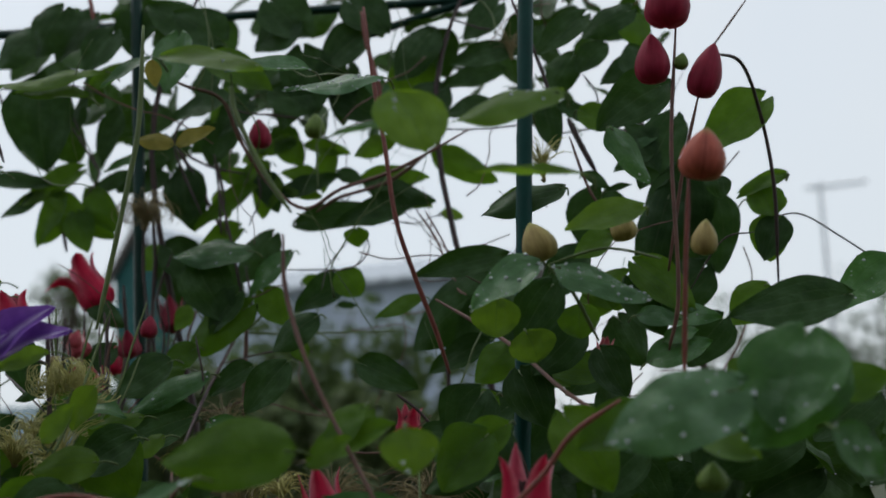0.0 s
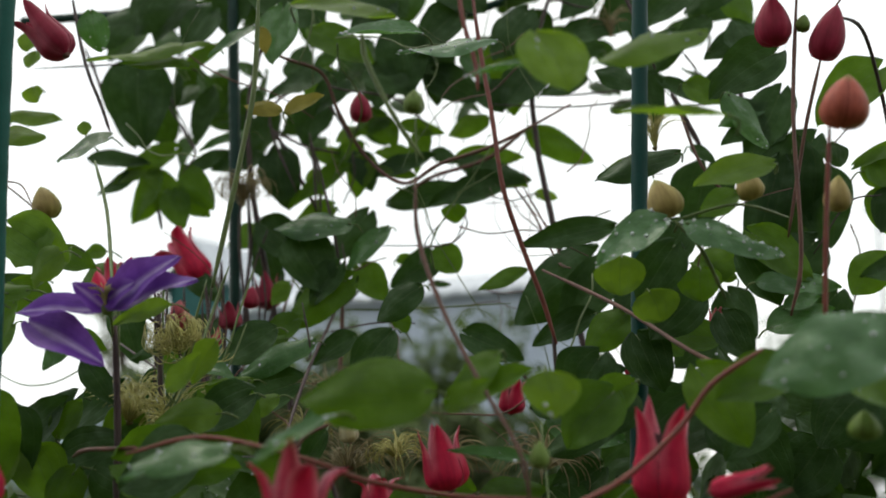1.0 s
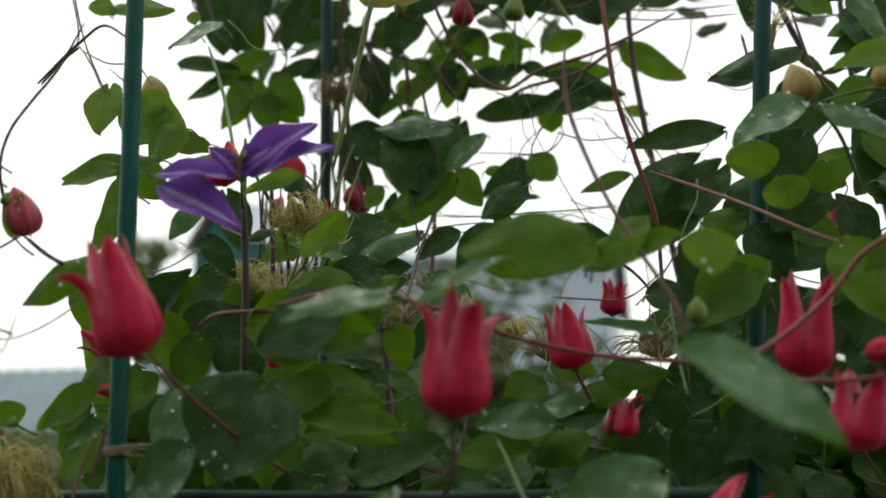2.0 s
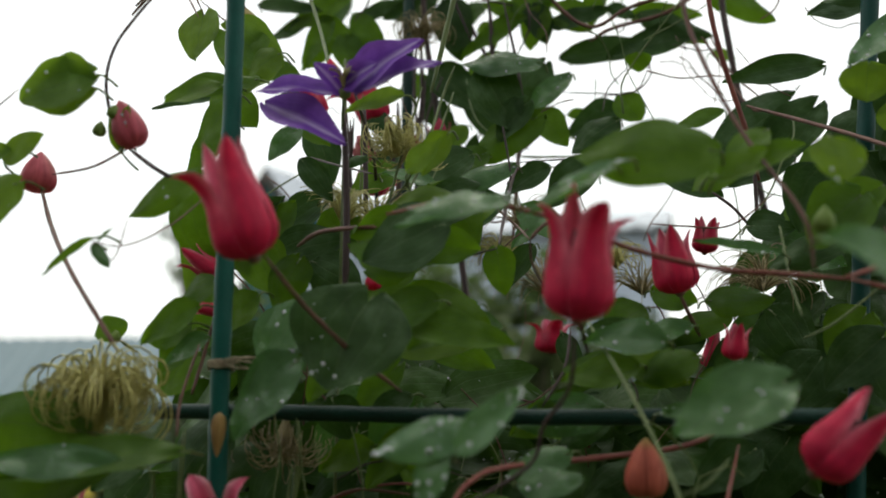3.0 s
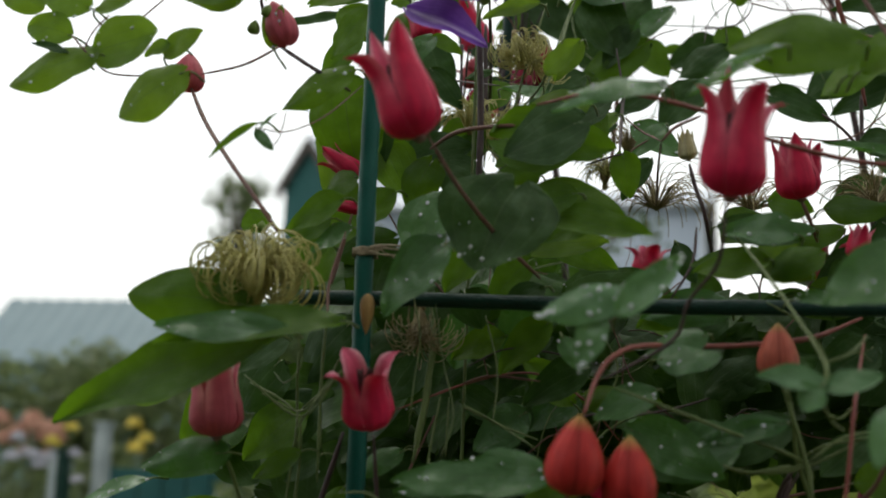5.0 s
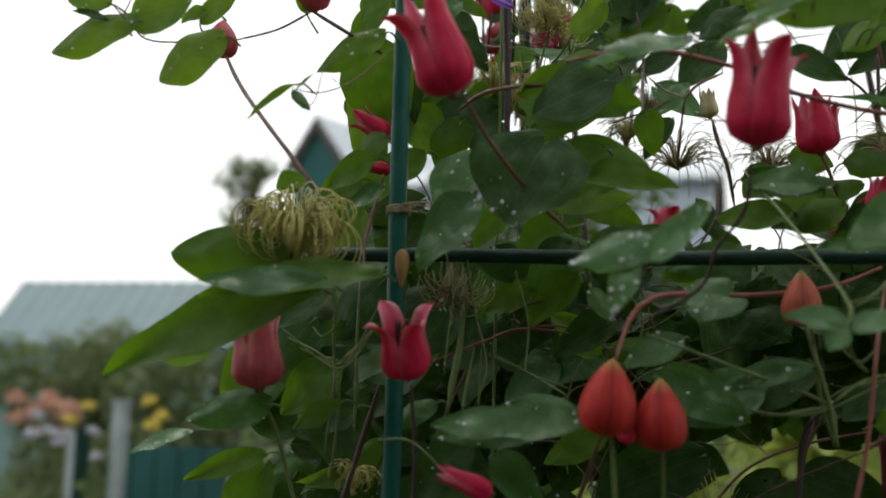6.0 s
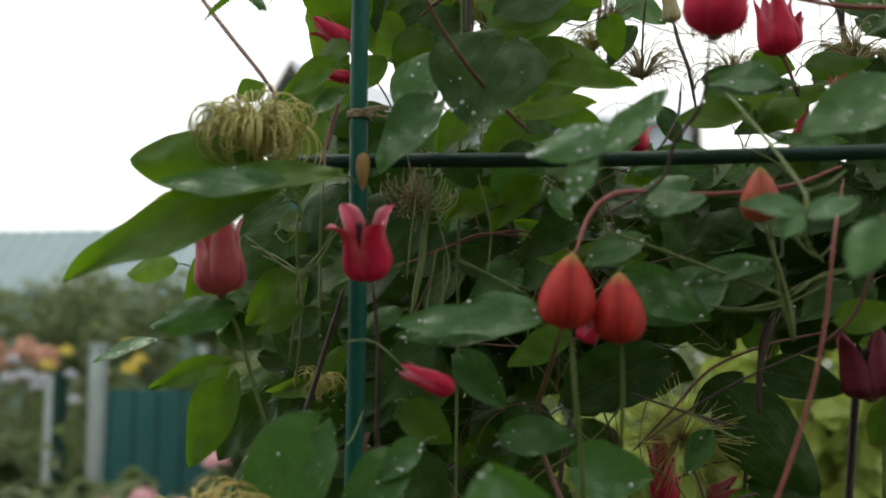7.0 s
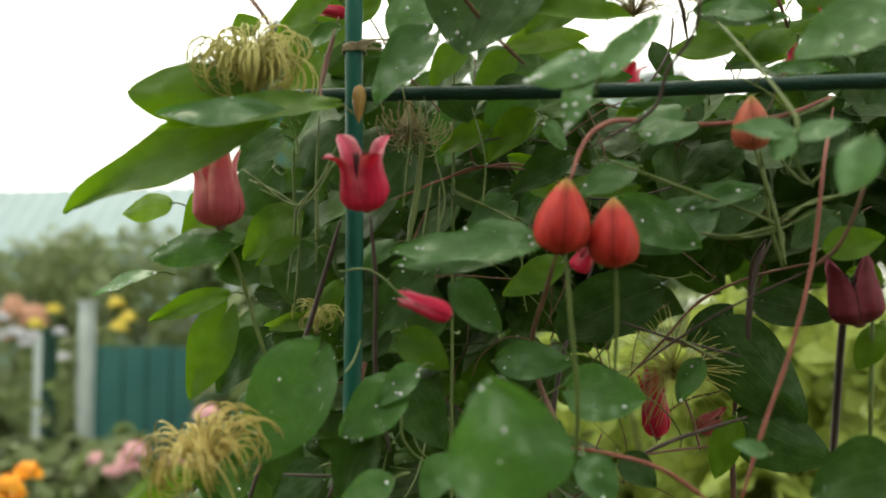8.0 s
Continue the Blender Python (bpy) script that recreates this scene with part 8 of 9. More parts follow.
leaf(vine, "heart", leaf_dark, (-0.0074, 0.6200, 1.3210), (-0.0481, 0.6140, 1.3050), 0.0382, 12, drops=3)

stem(vine, stem_green, 0.00092, 0.00080, (-0.3584, 0.7000, 1.5077), (-0.3613, 0.7100, 1.4836), (-0.3625, 0.7200, 1.4467))
stem(vine, stem_green, 0.00077, 0.00067, (-0.3287, 0.6900, 1.4945), (-0.3428, 0.7000, 1.4821), (-0.3589, 0.7100, 1.4708))
stem(vine, stem_green, 0.00078, 0.00065, (-0.3892, 0.7000, 1.4874), (-0.3695, 0.6950, 1.4790), (-0.3525, 0.6900, 1.4687))
stem(vine, stem_green, 0.00084, 0.00072, (-0.3533, 0.6900, 1.4687), (-0.3562, 0.6950, 1.4486), (-0.3620, 0.7000, 1.4122))
leaf(vine, "ovate", leaf_green, (-0.3210, 0.6600, 1.6783), (-0.3638, 0.6540, 1.6538), 0.0270, 18, drops=3)
leaf(vine, "ovate", leaf_green, (-0.3550, 0.7900, 1.7493), (-0.3818, 0.7840, 1.7091), 0.0274, 15)
leaf(vine, "heart", leaf_dark, (-0.3294, 0.9200, 1.7834), (-0.3124, 0.9140, 1.7341), 0.0318, 12)
leaf(back_vine, "ovate", leaf_dark, (-0.3049, 0.9500, 1.7346), (-0.3221, 0.9440, 1.7006), 0.0235, 12)
leaf(back_vine, "ovate", leaf_dark, (-0.3195, 1.0500, 1.8395), (-0.2833, 1.0440, 1.8092), 0.0258, 15)
leaf(back_vine, "heart", leaf_dark, (-0.2844, 1.0200, 1.7849), (-0.3133, 1.0140, 1.7607), 0.0301, 15)
leaf(back_vine, "heart", leaf_green, (-0.1980, 0.9800, 1.7732), (-0.2284, 0.9740, 1.7552), 0.0279, 15)
leaf(back_vine, "ovate", leaf_dark, (-0.1401, 0.9500, 1.7510), (-0.1767, 0.9440, 1.7296), 0.0259, 18)
leaf(vine, "ovate", leaf_wet, (-0.1644, 0.9000, 1.7403), (-0.2278, 0.8940, 1.7158), 0.0277, 25, drops=3)
leaf(vine, "heart", leaf_green, (-0.2646, 0.9200, 1.7458), (-0.2970, 0.9140, 1.7256), 0.0315, 15)
leaf(vine, "ovate", leaf_green, (-0.2255, 0.9000, 1.7066), (-0.2704, 0.8940, 1.7047), 0.0230, 25)

stem(vine, stem_dark, 0.00103, 0.00093, (-0.2934, 0.9000, 1.7779), (-0.3017, 0.9250, 1.7360), (-0.3157, 0.9500, 1.6929))
stem(vine, stem_dark, 0.00094, 0.00071, (-0.3273, 0.9000, 1.7532), (-0.2875, 0.8500, 1.7311), (-0.2507, 0.8000, 1.7110))
stem(back_vine, stem_dark, 0.00127, 0.00108, (-0.2719, 1.1000, 1.8849), (-0.2760, 1.1000, 1.8175), (-0.2824, 1.1000, 1.7303))
stem(back_vine, stem_dark, 0.00104, 0.00088, (-0.2537, 1.0800, 1.8402), (-0.2520, 1.0800, 1.8017), (-0.2625, 1.0800, 1.7486))
seed_head(vine, plume_mat, (-0.2307, 0.7800, 1.6607), (0, -0.3, 1), 0.0147, 60, 0.45, 2.4, seed=51)
seed_head(vine, plume_mat, (-0.2729, 0.8000, 1.6752), (0.3, -0.2, 1), 0.0166, 60, 0.4, 1.6, seed=52)
seed_head(vine, plume_mat, (-0.0851, 0.8000, 1.6413), (0, -0.4, 0.8), 0.0129, 50, 0.6, 2.2, seed=53)
leaf(back_vine, "heart", leaf_dark, (-0.0873, 1.1000, 1.8438), (-0.1334, 1.0940, 1.8212), 0.0364, 15)
leaf(back_vine, "heart", leaf_dark, (-0.1581, 1.1200, 1.9007), (-0.1926, 1.1140, 1.8561), 0.0420, 15)
leaf(back_vine, "heart", leaf_green, (-0.1555, 1.0684, 1.8346), (-0.1314, 1.0654, 1.8006), 0.0335, 15)
leaf(back_vine, "ovate", leaf_green, (-0.1357, 1.1600, 1.8615), (-0.1118, 1.1540, 1.8590), 0.0147, 10)
leaf(vine, "heart", leaf_green, (-0.2050, 0.7800, 1.5910), (-0.1635, 0.7740, 1.5744), 0.0255, 15)
leaf(vine, "ovate", leaf_dark, (-0.1241, 0.8400, 1.6016), (-0.1106, 0.8340, 1.5724), 0.0192, 15)
bloom(vine, petal_red, (-0.2576, 0.5780, 1.6116), (-0.2799, 0.5680, 1.6730), 0.0336, (0.1, 1.25, 0.6, 0.2), 40)
bloom(vine, petal_red, (-0.0459, 0.7638, 1.6173), (-0.0548, 0.7601, 1.6605), 0.0282, (0.1, 0.2, 0.3, 0.6), 15)
bloom(vine, petal_inner, (-0.3926, 0.6597, 1.4529), (-0.3972, 0.6561, 1.5077), 0.0317, (0.5, 0.8, 0.7, 0.6), 40, "pale pink urn-shaped clematis flower")
bloom(vine, petal_dark, (-0.0011, 0.7321, 1.3927), (-0.0089, 0.7285, 1.4386), 0.0365, 0.3, 40, "clematis flower coloured dark maroon for shade")
bloom(back_vine, petal_red, (-0.1495, 1.0800, 1.6114), (-0.1487, 1.0760, 1.6480), 0.0306, (0.9, 1.3, 1.1, 1.3), 20)
bloom(vine, petal_red, (-0.0215, 0.8800, 1.5689), (-0.0086, 0.8760, 1.6184), 0.0248, (0.4, 0.8, 0.9, 0.8), 40)
bloom(back_vine, petal_red, (-0.0172, 0.9800, 1.6816), (-0.0135, 0.9760, 1.7134), 0.0220, (0.2, 0.5, 0.5, 0.6), 30)
bloom(vine, petal_wine, (-0.3195, 0.7864, 1.9488), (-0.3546, 0.7828, 1.9900), 0.0277, 0.5, 30, "dark wine-red clematis flower")
bloom(back_vine, petal_red, (-0.3379, 0.9402, 1.7988), (-0.3444, 0.9366, 1.8304), 0.0287, 0.5, 0)
bloom(vine, petal_red, (0.0774, 0.6778, 1.6005), (0.0837, 0.6742, 1.6614), 0.0324, (0.15, 0.6, 0.6, 0.6), 35)
bloom(vine, petal_red, (0.0921, 0.6416, 1.5607), (0.1020, 0.6380, 1.6036), 0.0306, 0.5, 20)
bloom(vine, petal_red, (0.0979, 0.6235, 1.6067), (0.1338, 0.6199, 1.6143), 0.0123, 0.5, 10)
bloom(vine, petal_red, (-0.0181, 0.7321, 1.5730), (-0.0144, 0.7285, 1.5958), 0.0147, 0.5, 10)
bloom(vine, petal_red, (0.0073, 0.6235, 1.5093), (0.0431, 0.6199, 1.5458), 0.0301, 0.2, 30)
bloom(vine, petal_red, (0.1235, 0.9131, 1.7241), (0.1226, 0.9095, 1.7485), 0.0190, 0.5, 10)
bloom(vine, petal_inner, (0.1450, 0.9131, 1.7226), (0.1498, 0.9095, 1.7488), 0.0146, 0.4, 10, "pale pink urn-shaped clematis flower")
bloom(vine, petal_red, (0.0843, 0.9131, 1.7006), (0.0767, 0.9095, 1.7136), 0.0155, 0.5, 10)
bloom(back_vine, petal_red, (-0.3037, 1.0760, 1.7684), (-0.3041, 1.0724, 1.7995), 0.0183, 0.3, 10)
bloom(back_vine, petal_wine, (-0.2605, 1.1212, 1.8116), (-0.2619, 1.1176, 1.8502), 0.0259, 0.3, 10, "dark wine-red clematis flower")
bloom(vine, petal_red, (-0.2400, 0.6235, 1.3976), (-0.2719, 0.6199, 1.4103), 0.0128, 0.2, 45)
bloom(vine, petal_red, (-0.1237, 0.8497, 1.3087), (-0.1294, 0.8461, 1.3649), 0.0209, 0.4, 20)
bloom(vine, petal_inner, (-0.0931, 0.8950, 1.3112), (-0.0677, 0.8914, 1.3249), 0.0175, 0.4, 20, "pale pink urn-shaped clematis flower")
bloom(vine, petal_red, (-0.1753, 0.7140, 1.4265), (-0.1662, 0.7104, 1.4406), 0.0144, 0.3, 20)
bloom(back_vine, petal_red, (-0.2954, 1.0036, 1.7447), (-0.2975, 1.0000, 1.7699), 0.0223, 0.3, 20)
bloom(back_vine, petal_inner, (-0.3052, 1.0036, 1.7764), (-0.3156, 1.0000, 1.7995), 0.0204, 0.5, 20, "pale pink urn-shaped clematis flower")
bloom(back_vine, petal_wine, (-0.2616, 1.0036, 1.7731), (-0.2645, 1.0000, 1.7987), 0.0205, 0.4, 20, "dark wine-red clematis flower")

bud(vine, bud_red, (-0.1773, 0.5963, 1.4310), (-0.1730, 0.5963, 1.4718), 0.0313, 56, "orange-red closed bud")
bud(vine, bud_red, (-0.1490, 0.6054, 1.4237), (-0.1488, 0.6054, 1.4621), 0.0291, 44, "orange-red closed bud")
bud(vine, bud_orange, (-0.0707, 0.6687, 1.4947), (-0.0703, 0.6687, 1.5273), 0.0237, 46, "salmon-orange closed bud")
bud(vine, petal_red, (-0.2430, 0.7728, 1.6248), (-0.2450, 0.7728, 1.6382), 0.0116, 56, "small red bud")
bud(vine, bud_yellow, (-0.3817, 0.8950, 1.8567), (-0.3904, 0.8950, 1.8848), 0.0243, 56, "yellow-green closed bud")
bud(back_vine, petal_wine, (-0.1386, 1.0036, 1.9565), (-0.1397, 1.0036, 1.9852), 0.0217, 52, "dark wine-red bud")
bud(back_vine, bud_green, (-0.0957, 1.0443, 1.9748), (-0.0936, 1.0443, 1.9997), 0.0214, 48, "small green bud")
bud(vine, bud_yellow, (0.1043, 0.7411, 1.7773), (0.0961, 0.7411, 1.8033), 0.0242, 43, "yellow-green closed bud")
bud(vine, bud_yellow, (0.1584, 0.7592, 1.7897), (0.1556, 0.7592, 1.8097), 0.0189, 47, "yellow-green closed bud")
bud(vine, bud_orange, (0.1929, 0.6552, 1.7994), (0.2005, 0.6552, 1.8299), 0.0274, 43, "salmon-orange closed bud")
bud(vine, petal_wine, (0.1949, 0.8135, 1.9154), (0.1970, 0.8135, 1.9545), 0.0265, 48, "dark wine-red bud")
bud(vine, petal_wine, (0.2261, 0.8135, 1.9019), (0.2421, 0.8135, 1.9426), 0.0247, 47, "dark wine-red bud")
bud(vine, bud_green, (0.2148, 0.8135, 1.9246), (0.2187, 0.8135, 1.9373), 0.0112, 48, "small green bud")
bud(vine, petal_wine, (0.2078, 0.8045, 1.9543), (0.2133, 0.8045, 1.9971), 0.0343, 44, "dark wine-red bud")
bud(vine, petal_inner, (-0.3655, 0.6651, 1.6974), (-0.3778, 0.6651, 1.7274), 0.0214, 55, "pinkish closed bud")
bud(vine, bud_green, (-0.3870, 0.6597, 1.7034), (-0.3855, 0.6597, 1.7128), 0.0083, 53, "small green bud")
bud(vine, bud_green, (-0.3790, 0.6597, 1.7140), (-0.3767, 0.6597, 1.7226), 0.0083, 47, "small green bud")
bud(vine, petal_inner, (-0.4499, 0.7049, 1.6815), (-0.4490, 0.7049, 1.7092), 0.0237, 46, "pinkish closed bud")
bud(vine, bud_yellow, (0.2025, 0.7321, 1.7709), (0.2067, 0.7321, 1.7940), 0.0172, 49, "yellow-green closed bud")
bud(vine, bud_green, (0.1750, 0.6235, 1.6278), (0.1770, 0.6235, 1.6428), 0.0166, 43, "small green bud")
bud(vine, bud_green, (0.0160, 0.6054, 1.6220), (0.0169, 0.6054, 1.6356), 0.0110, 48, "small green bud")
bud(vine, bud_green, (-0.3903, 0.7049, 1.5853), (-0.3901, 0.7049, 1.5928), 0.0073, 41, "small green bud")
bloom(vine, petal_cream, (-0.1166, 0.8000, 1.6534), (-0.1197, 0.7960, 1.6748), 0.0132, 0.2, 20, "wilted cream clematis flower")

seed_head(vine, plume_mat, (-0.3725, 0.6506, 1.5242), (0.04, -0.1, 1), 0.0377, 165, 1.2, 1.15, seed=1, thick=0.0009)
seed_head(vine, plume_gold, (-0.3672, 0.5873, 1.3122), (-0.15, -0.3, 0.8), 0.0240, 95, 0.7, 2.00, seed=2, thick=0.0009)
seed_head(vine, plume_mat, (-0.1132, 0.8407, 1.3591), (0, -1, 0.2), 0.0230, 130, 0.45, 2.60, seed=3, thick=0.0004)
seed_head(vine, plume_mat, (-0.2397, 0.7864, 1.7470), (0.2, 0, -0.6), 0.0210, 80, 1.0, 1.00, seed=7)
seed_head(back_vine, plume_brown, (-0.2722, 1.0760, 1.9073), (0, 0, 1), 0.0265, 80, 1.0, 1.00, seed=8)
seed_head(vine, plume_mat, (-0.2572, 0.8497, 1.6618), (0, 0, 1), 0.0182, 60, 0.5, 0.80, seed=9)
seed_head(vine, plume_mat, (-0.3035, 0.8950, 1.6909), (0, 0, 1), 0.0194, 50, 0.5, 0.80, seed=10)
seed_head(vine, plume_mat, (-0.3655, 0.8497, 1.6555), (0, 0, 1), 0.0209, 50, 0.6, 0.80, seed=11)
seed_head(vine, plume_brown, (-0.2877, 0.7321, 1.5423), (0, -0.2, -1), 0.0229, 70, 0.6, 0.90, seed=12)
bud(vine, bud_wilted, (-0.3052, 0.6640, 1.5401), (-0.3044, 0.6600, 1.5152), 0.0089, 45, "wilted ochre-brown bud hanging down")
seed_head(vine, plume_mat, (0.1125, 0.8950, 1.8720), (0, 0, 1), 0.0159, 50, 0.3, 0.70, seed=14)
seed_head(back_vine, plume_brown, (0.0968, 1.0760, 2.0483), (0, 0, 1), 0.0155, 40, 0.4, 0.80, seed=15)
seed_head(back_vine, plume_brown, (-0.1821, 0.9402, 1.6648), (0, 0, 1), 0.0186, 50, 0.7, 0.90, seed=16)
seed_head(vine, plume_mat, (-0.2278, 0.8045, 1.7474), (0, 0, -1), 0.0193, 60, 0.6, 0.70, seed=17)
seed_head(vine, plume_mat, (-0.3514, 0.7321, 1.3861), (0, 0, 1), 0.0153, 40, 0.8, 0.80, seed=18)

stem(vine, stem_red, 0.00109, 0.00131, (-0.0202, 0.6959, 1.5235), (-0.0332, 0.6506, 1.4834), (-0.0409, 0.6416, 1.4322), (-0.0532, 0.6325, 1.3857), (-0.0711, 0.6235, 1.3375), (-0.0841, 0.6144, 1.2997))
stem(vine, stem_dark, 0.00098, 0.00084, (-0.0555, 0.7140, 1.4451), (-0.0670, 0.7140, 1.4190), (-0.0695, 0.7140, 1.3825))
stem(vine, stem_red, 0.00135, 0.00174, (-0.1724, 0.6054, 1.4705), (-0.1665, 0.6235, 1.4922), (-0.1574, 0.6325, 1.5046), (-0.1419, 0.6506, 1.5112), (-0.0943, 0.7049, 1.5168), (-0.0482, 0.7230, 1.5236), (-0.0145, 0.7411, 1.5383))
stem(vine, stem_dark, 0.00104, 0.00100, (-0.1017, 0.5782, 1.5790), (-0.1052, 0.5963, 1.5498), (-0.1192, 0.6144, 1.5321), (-0.1280, 0.6235, 1.5118), (-0.1631, 0.6235, 1.4909))
stem(vine, stem_green, 0.00101, 0.00106, (-0.1572, 0.6235, 1.4866), (-0.1008, 0.6506, 1.4671), (-0.0587, 0.6687, 1.4516), (-0.0522, 0.6778, 1.4360))
stem(vine, stem_green, 0.00132, 0.00130, (-0.0691, 0.6687, 1.4960), (-0.0615, 0.6687, 1.4700), (-0.0565, 0.6687, 1.4502), (-0.0527, 0.6687, 1.4273))
stem(vine, stem_green, 0.00092, 0.00080, (-0.0565, 0.6687, 1.4502), (-0.0810, 0.6687, 1.4446), (-0.0998, 0.6778, 1.4471))
stem(vine, stem_green, 0.00092, 0.00067, (-0.0555, 0.6687, 1.4515), (-0.0352, 0.6778, 1.4656), (-0.0147, 0.6868, 1.4695))
stem(vine, stem_green, 0.00098, 0.00090, (-0.1006, 0.6959, 1.5928), (-0.0809, 0.6506, 1.5561), (-0.0664, 0.6144, 1.5250), (-0.0568, 0.5828, 1.4992), (-0.0576, 0.5737, 1.4877))
stem(vine, stem_green, 0.00069, 0.00061, (-0.0568, 0.5828, 1.4992), (-0.0446, 0.5873, 1.5040), (-0.0303, 0.6235, 1.5164))
stem(vine, stem_green, 0.00068, 0.00073, (-0.0598, 0.5782, 1.4870), (-0.0535, 0.5963, 1.4736), (-0.0428, 0.6235, 1.4677))
stem(vine, stem_brown, 0.00135, 0.00171, (-0.1795, 0.6054, 1.4318), (-0.1889, 0.6416, 1.4106), (-0.1990, 0.6687, 1.3843), (-0.1956, 0.6778, 1.3570), (-0.1775, 0.6597, 1.3222))
stem(vine, stem_green, 0.00133, 0.00141, (-0.1738, 0.6009, 1.4315), (-0.1721, 0.6054, 1.3977), (-0.1697, 0.6235, 1.3542), (-0.1716, 0.6416, 1.3180))
stem(vine, stem_green, 0.00109, 0.00115, (-0.1478, 0.6054, 1.4237), (-0.1479, 0.6235, 1.3977), (-0.1498, 0.6416, 1.3659))
stem(vine, stem_dark, 0.00175, 0.00204, (-0.3255, 0.6959, 1.4586), (-0.3336, 0.6959, 1.4302), (-0.3482, 0.6959, 1.3830), (-0.3574, 0.6959, 1.3612), (-0.3703, 0.6959, 1.3248), (-0.3849, 0.6959, 1.2776))
stem(vine, stem_dark, 0.00122, 0.00153, (-0.2941, 0.6488, 1.4576), (-0.2930, 0.6597, 1.4180), (-0.2948, 0.6687, 1.3631), (-0.2878, 0.6778, 1.3143))
stem(vine, stem_brown, 0.00111, 0.00138, (-0.2541, 0.5800, 1.6139), (-0.2422, 0.6144, 1.5922), (-0.2239, 0.6506, 1.5700), (-0.2045, 0.6778, 1.5525))
stem(vine, stem_brown, 0.00151, 0.00143, (-0.4478, 0.7049, 1.6866), (-0.4229, 0.6778, 1.6528), (-0.3936, 0.6506, 1.6201), (-0.3624, 0.6325, 1.5853), (-0.3529, 0.6325, 1.5721))
stem(vine, stem_brown, 0.00076, 0.00085, (-0.4403, 0.7049, 1.6935), (-0.3990, 0.6778, 1.6898), (-0.3716, 0.6687, 1.6979))
stem(vine, stem_dark, 0.00128, 0.00141, (-0.3716, 0.6687, 1.6979), (-0.3470, 0.6597, 1.6806), (-0.3265, 0.6778, 1.6703))
stem(vine, stem_dark, 0.00084, 0.00109, (-0.3398, 0.6687, 1.8315), (-0.3528, 0.6642, 1.8006), (-0.3660, 0.6597, 1.7795), (-0.3794, 0.6597, 1.7604), (-0.3842, 0.6597, 1.7392), (-0.3825, 0.6651, 1.7178), (-0.3756, 0.6669, 1.7038))
stem(vine, stem_brown, 0.00061, 0.00069, (-0.4545, 0.7049, 1.6934), (-0.4786, 0.6597, 1.6798), (-0.4760, 0.6235, 1.6790), (-0.4907, 0.6235, 1.6938))
stem(vine, stem_brown, 0.00041, 0.00058, (-0.4762, 0.6235, 1.6808), (-0.4725, 0.6325, 1.6874), (-0.4411, 0.6597, 1.7356))
stem(vine, stem_brown, 0.00041, 0.00055, (-0.4819, 0.6235, 1.6817), (-0.4758, 0.6235, 1.6951), (-0.4657, 0.6235, 1.7056))
stem(vine, stem_brown, 0.00039, 0.00056, (-0.3639, 0.6144, 1.6302), (-0.3485, 0.6235, 1.6292), (-0.3346, 0.6506, 1.6456), (-0.3187, 0.6778, 1.6738))
stem(vine, stem_brown, 0.00038, 0.00039, (-0.3545, 0.6144, 1.6176), (-0.3488, 0.6144, 1.6224), (-0.3477, 0.6235, 1.6433))
stem(vine, stem_red, 0.00191, 0.00216, (-0.0252, 0.9131, 2.0430), (-0.0204, 0.9131, 1.9760), (-0.0143, 0.9131, 1.9208), (-0.0089, 0.9131, 1.8577), (0.0022, 0.9221, 1.8122), (0.0159, 0.9312, 1.7668), (0.0244, 0.9402, 1.7312))
stem(back_vine, stem_brown, 0.00167, 0.00187, (-0.2359, 0.9855, 2.0369), (-0.2041, 0.9855, 2.0175), (-0.1742, 1.0036, 2.0074), (-0.1630, 1.0217, 1.9741), (-0.1409, 1.0398, 1.9335), (-0.1071, 1.0398, 1.9057), (-0.0708, 1.0307, 1.9190), (-0.0171, 1.0217, 1.9304), (0.0522, 1.0307, 1.9655))
stem(vine, stem_brown, 0.00139, 0.00110, (-0.0436, 0.6416, 1.7850), (-0.0434, 0.6416, 1.7524), (-0.0317, 0.6325, 1.7118), (-0.0148, 0.6235, 1.6732), (0.0069, 0.6054, 1.6307), (0.0106, 0.6054, 1.6034))
stem(vine, stem_green, 0.00200, 0.00188, (-0.1725, 0.7864, 1.9868), (-0.1767, 0.7864, 1.9117), (-0.1855, 0.7864, 1.8653), (-0.1982, 0.7864, 1.8079), (-0.2085, 0.7864, 1.7641))
stem(vine, stem_green, 0.00171, 0.00152, (-0.0711, 0.6416, 1.8764), (-0.0684, 0.6416, 1.8585), (-0.0533, 0.6416, 1.8227), (-0.0383, 0.6416, 1.7971))
stem(back_vine, stem_dark, 0.00165, 0.00159, (-0.3912, 0.9402, 2.0858), (-0.3759, 0.9402, 2.0137), (-0.3591, 0.9402, 1.9682), (-0.3508, 0.9402, 1.9437))
stem(vine, stem_green, 0.00142, 0.00137, (-0.3238, 0.8497, 1.8868), (-0.3010, 0.8226, 1.8341), (-0.2684, 0.7592, 1.7554))
stem(vine, stem_dark, 0.00219, 0.00239, (-0.2555, 0.7321, 1.7383), (-0.2522, 0.7321, 1.6656), (-0.2524, 0.7321, 1.6168))
stem(vine, stem_dark, 0.00188, 0.00200, (-0.2712, 0.8497, 1.7767), (-0.2682, 0.8497, 1.6871))
stem(back_vine, stem_dark, 0.00140, 0.00137, (-0.2145, 1.1212, 1.9934), (-0.2107, 1.1212, 1.9535), (-0.2094, 1.1212, 1.9085))
stem(back_vine, stem_brown, 0.00175, 0.00235, (-0.1824, 1.0941, 1.8336), (-0.1799, 1.0941, 1.8028), (-0.1856, 1.0941, 1.7189))
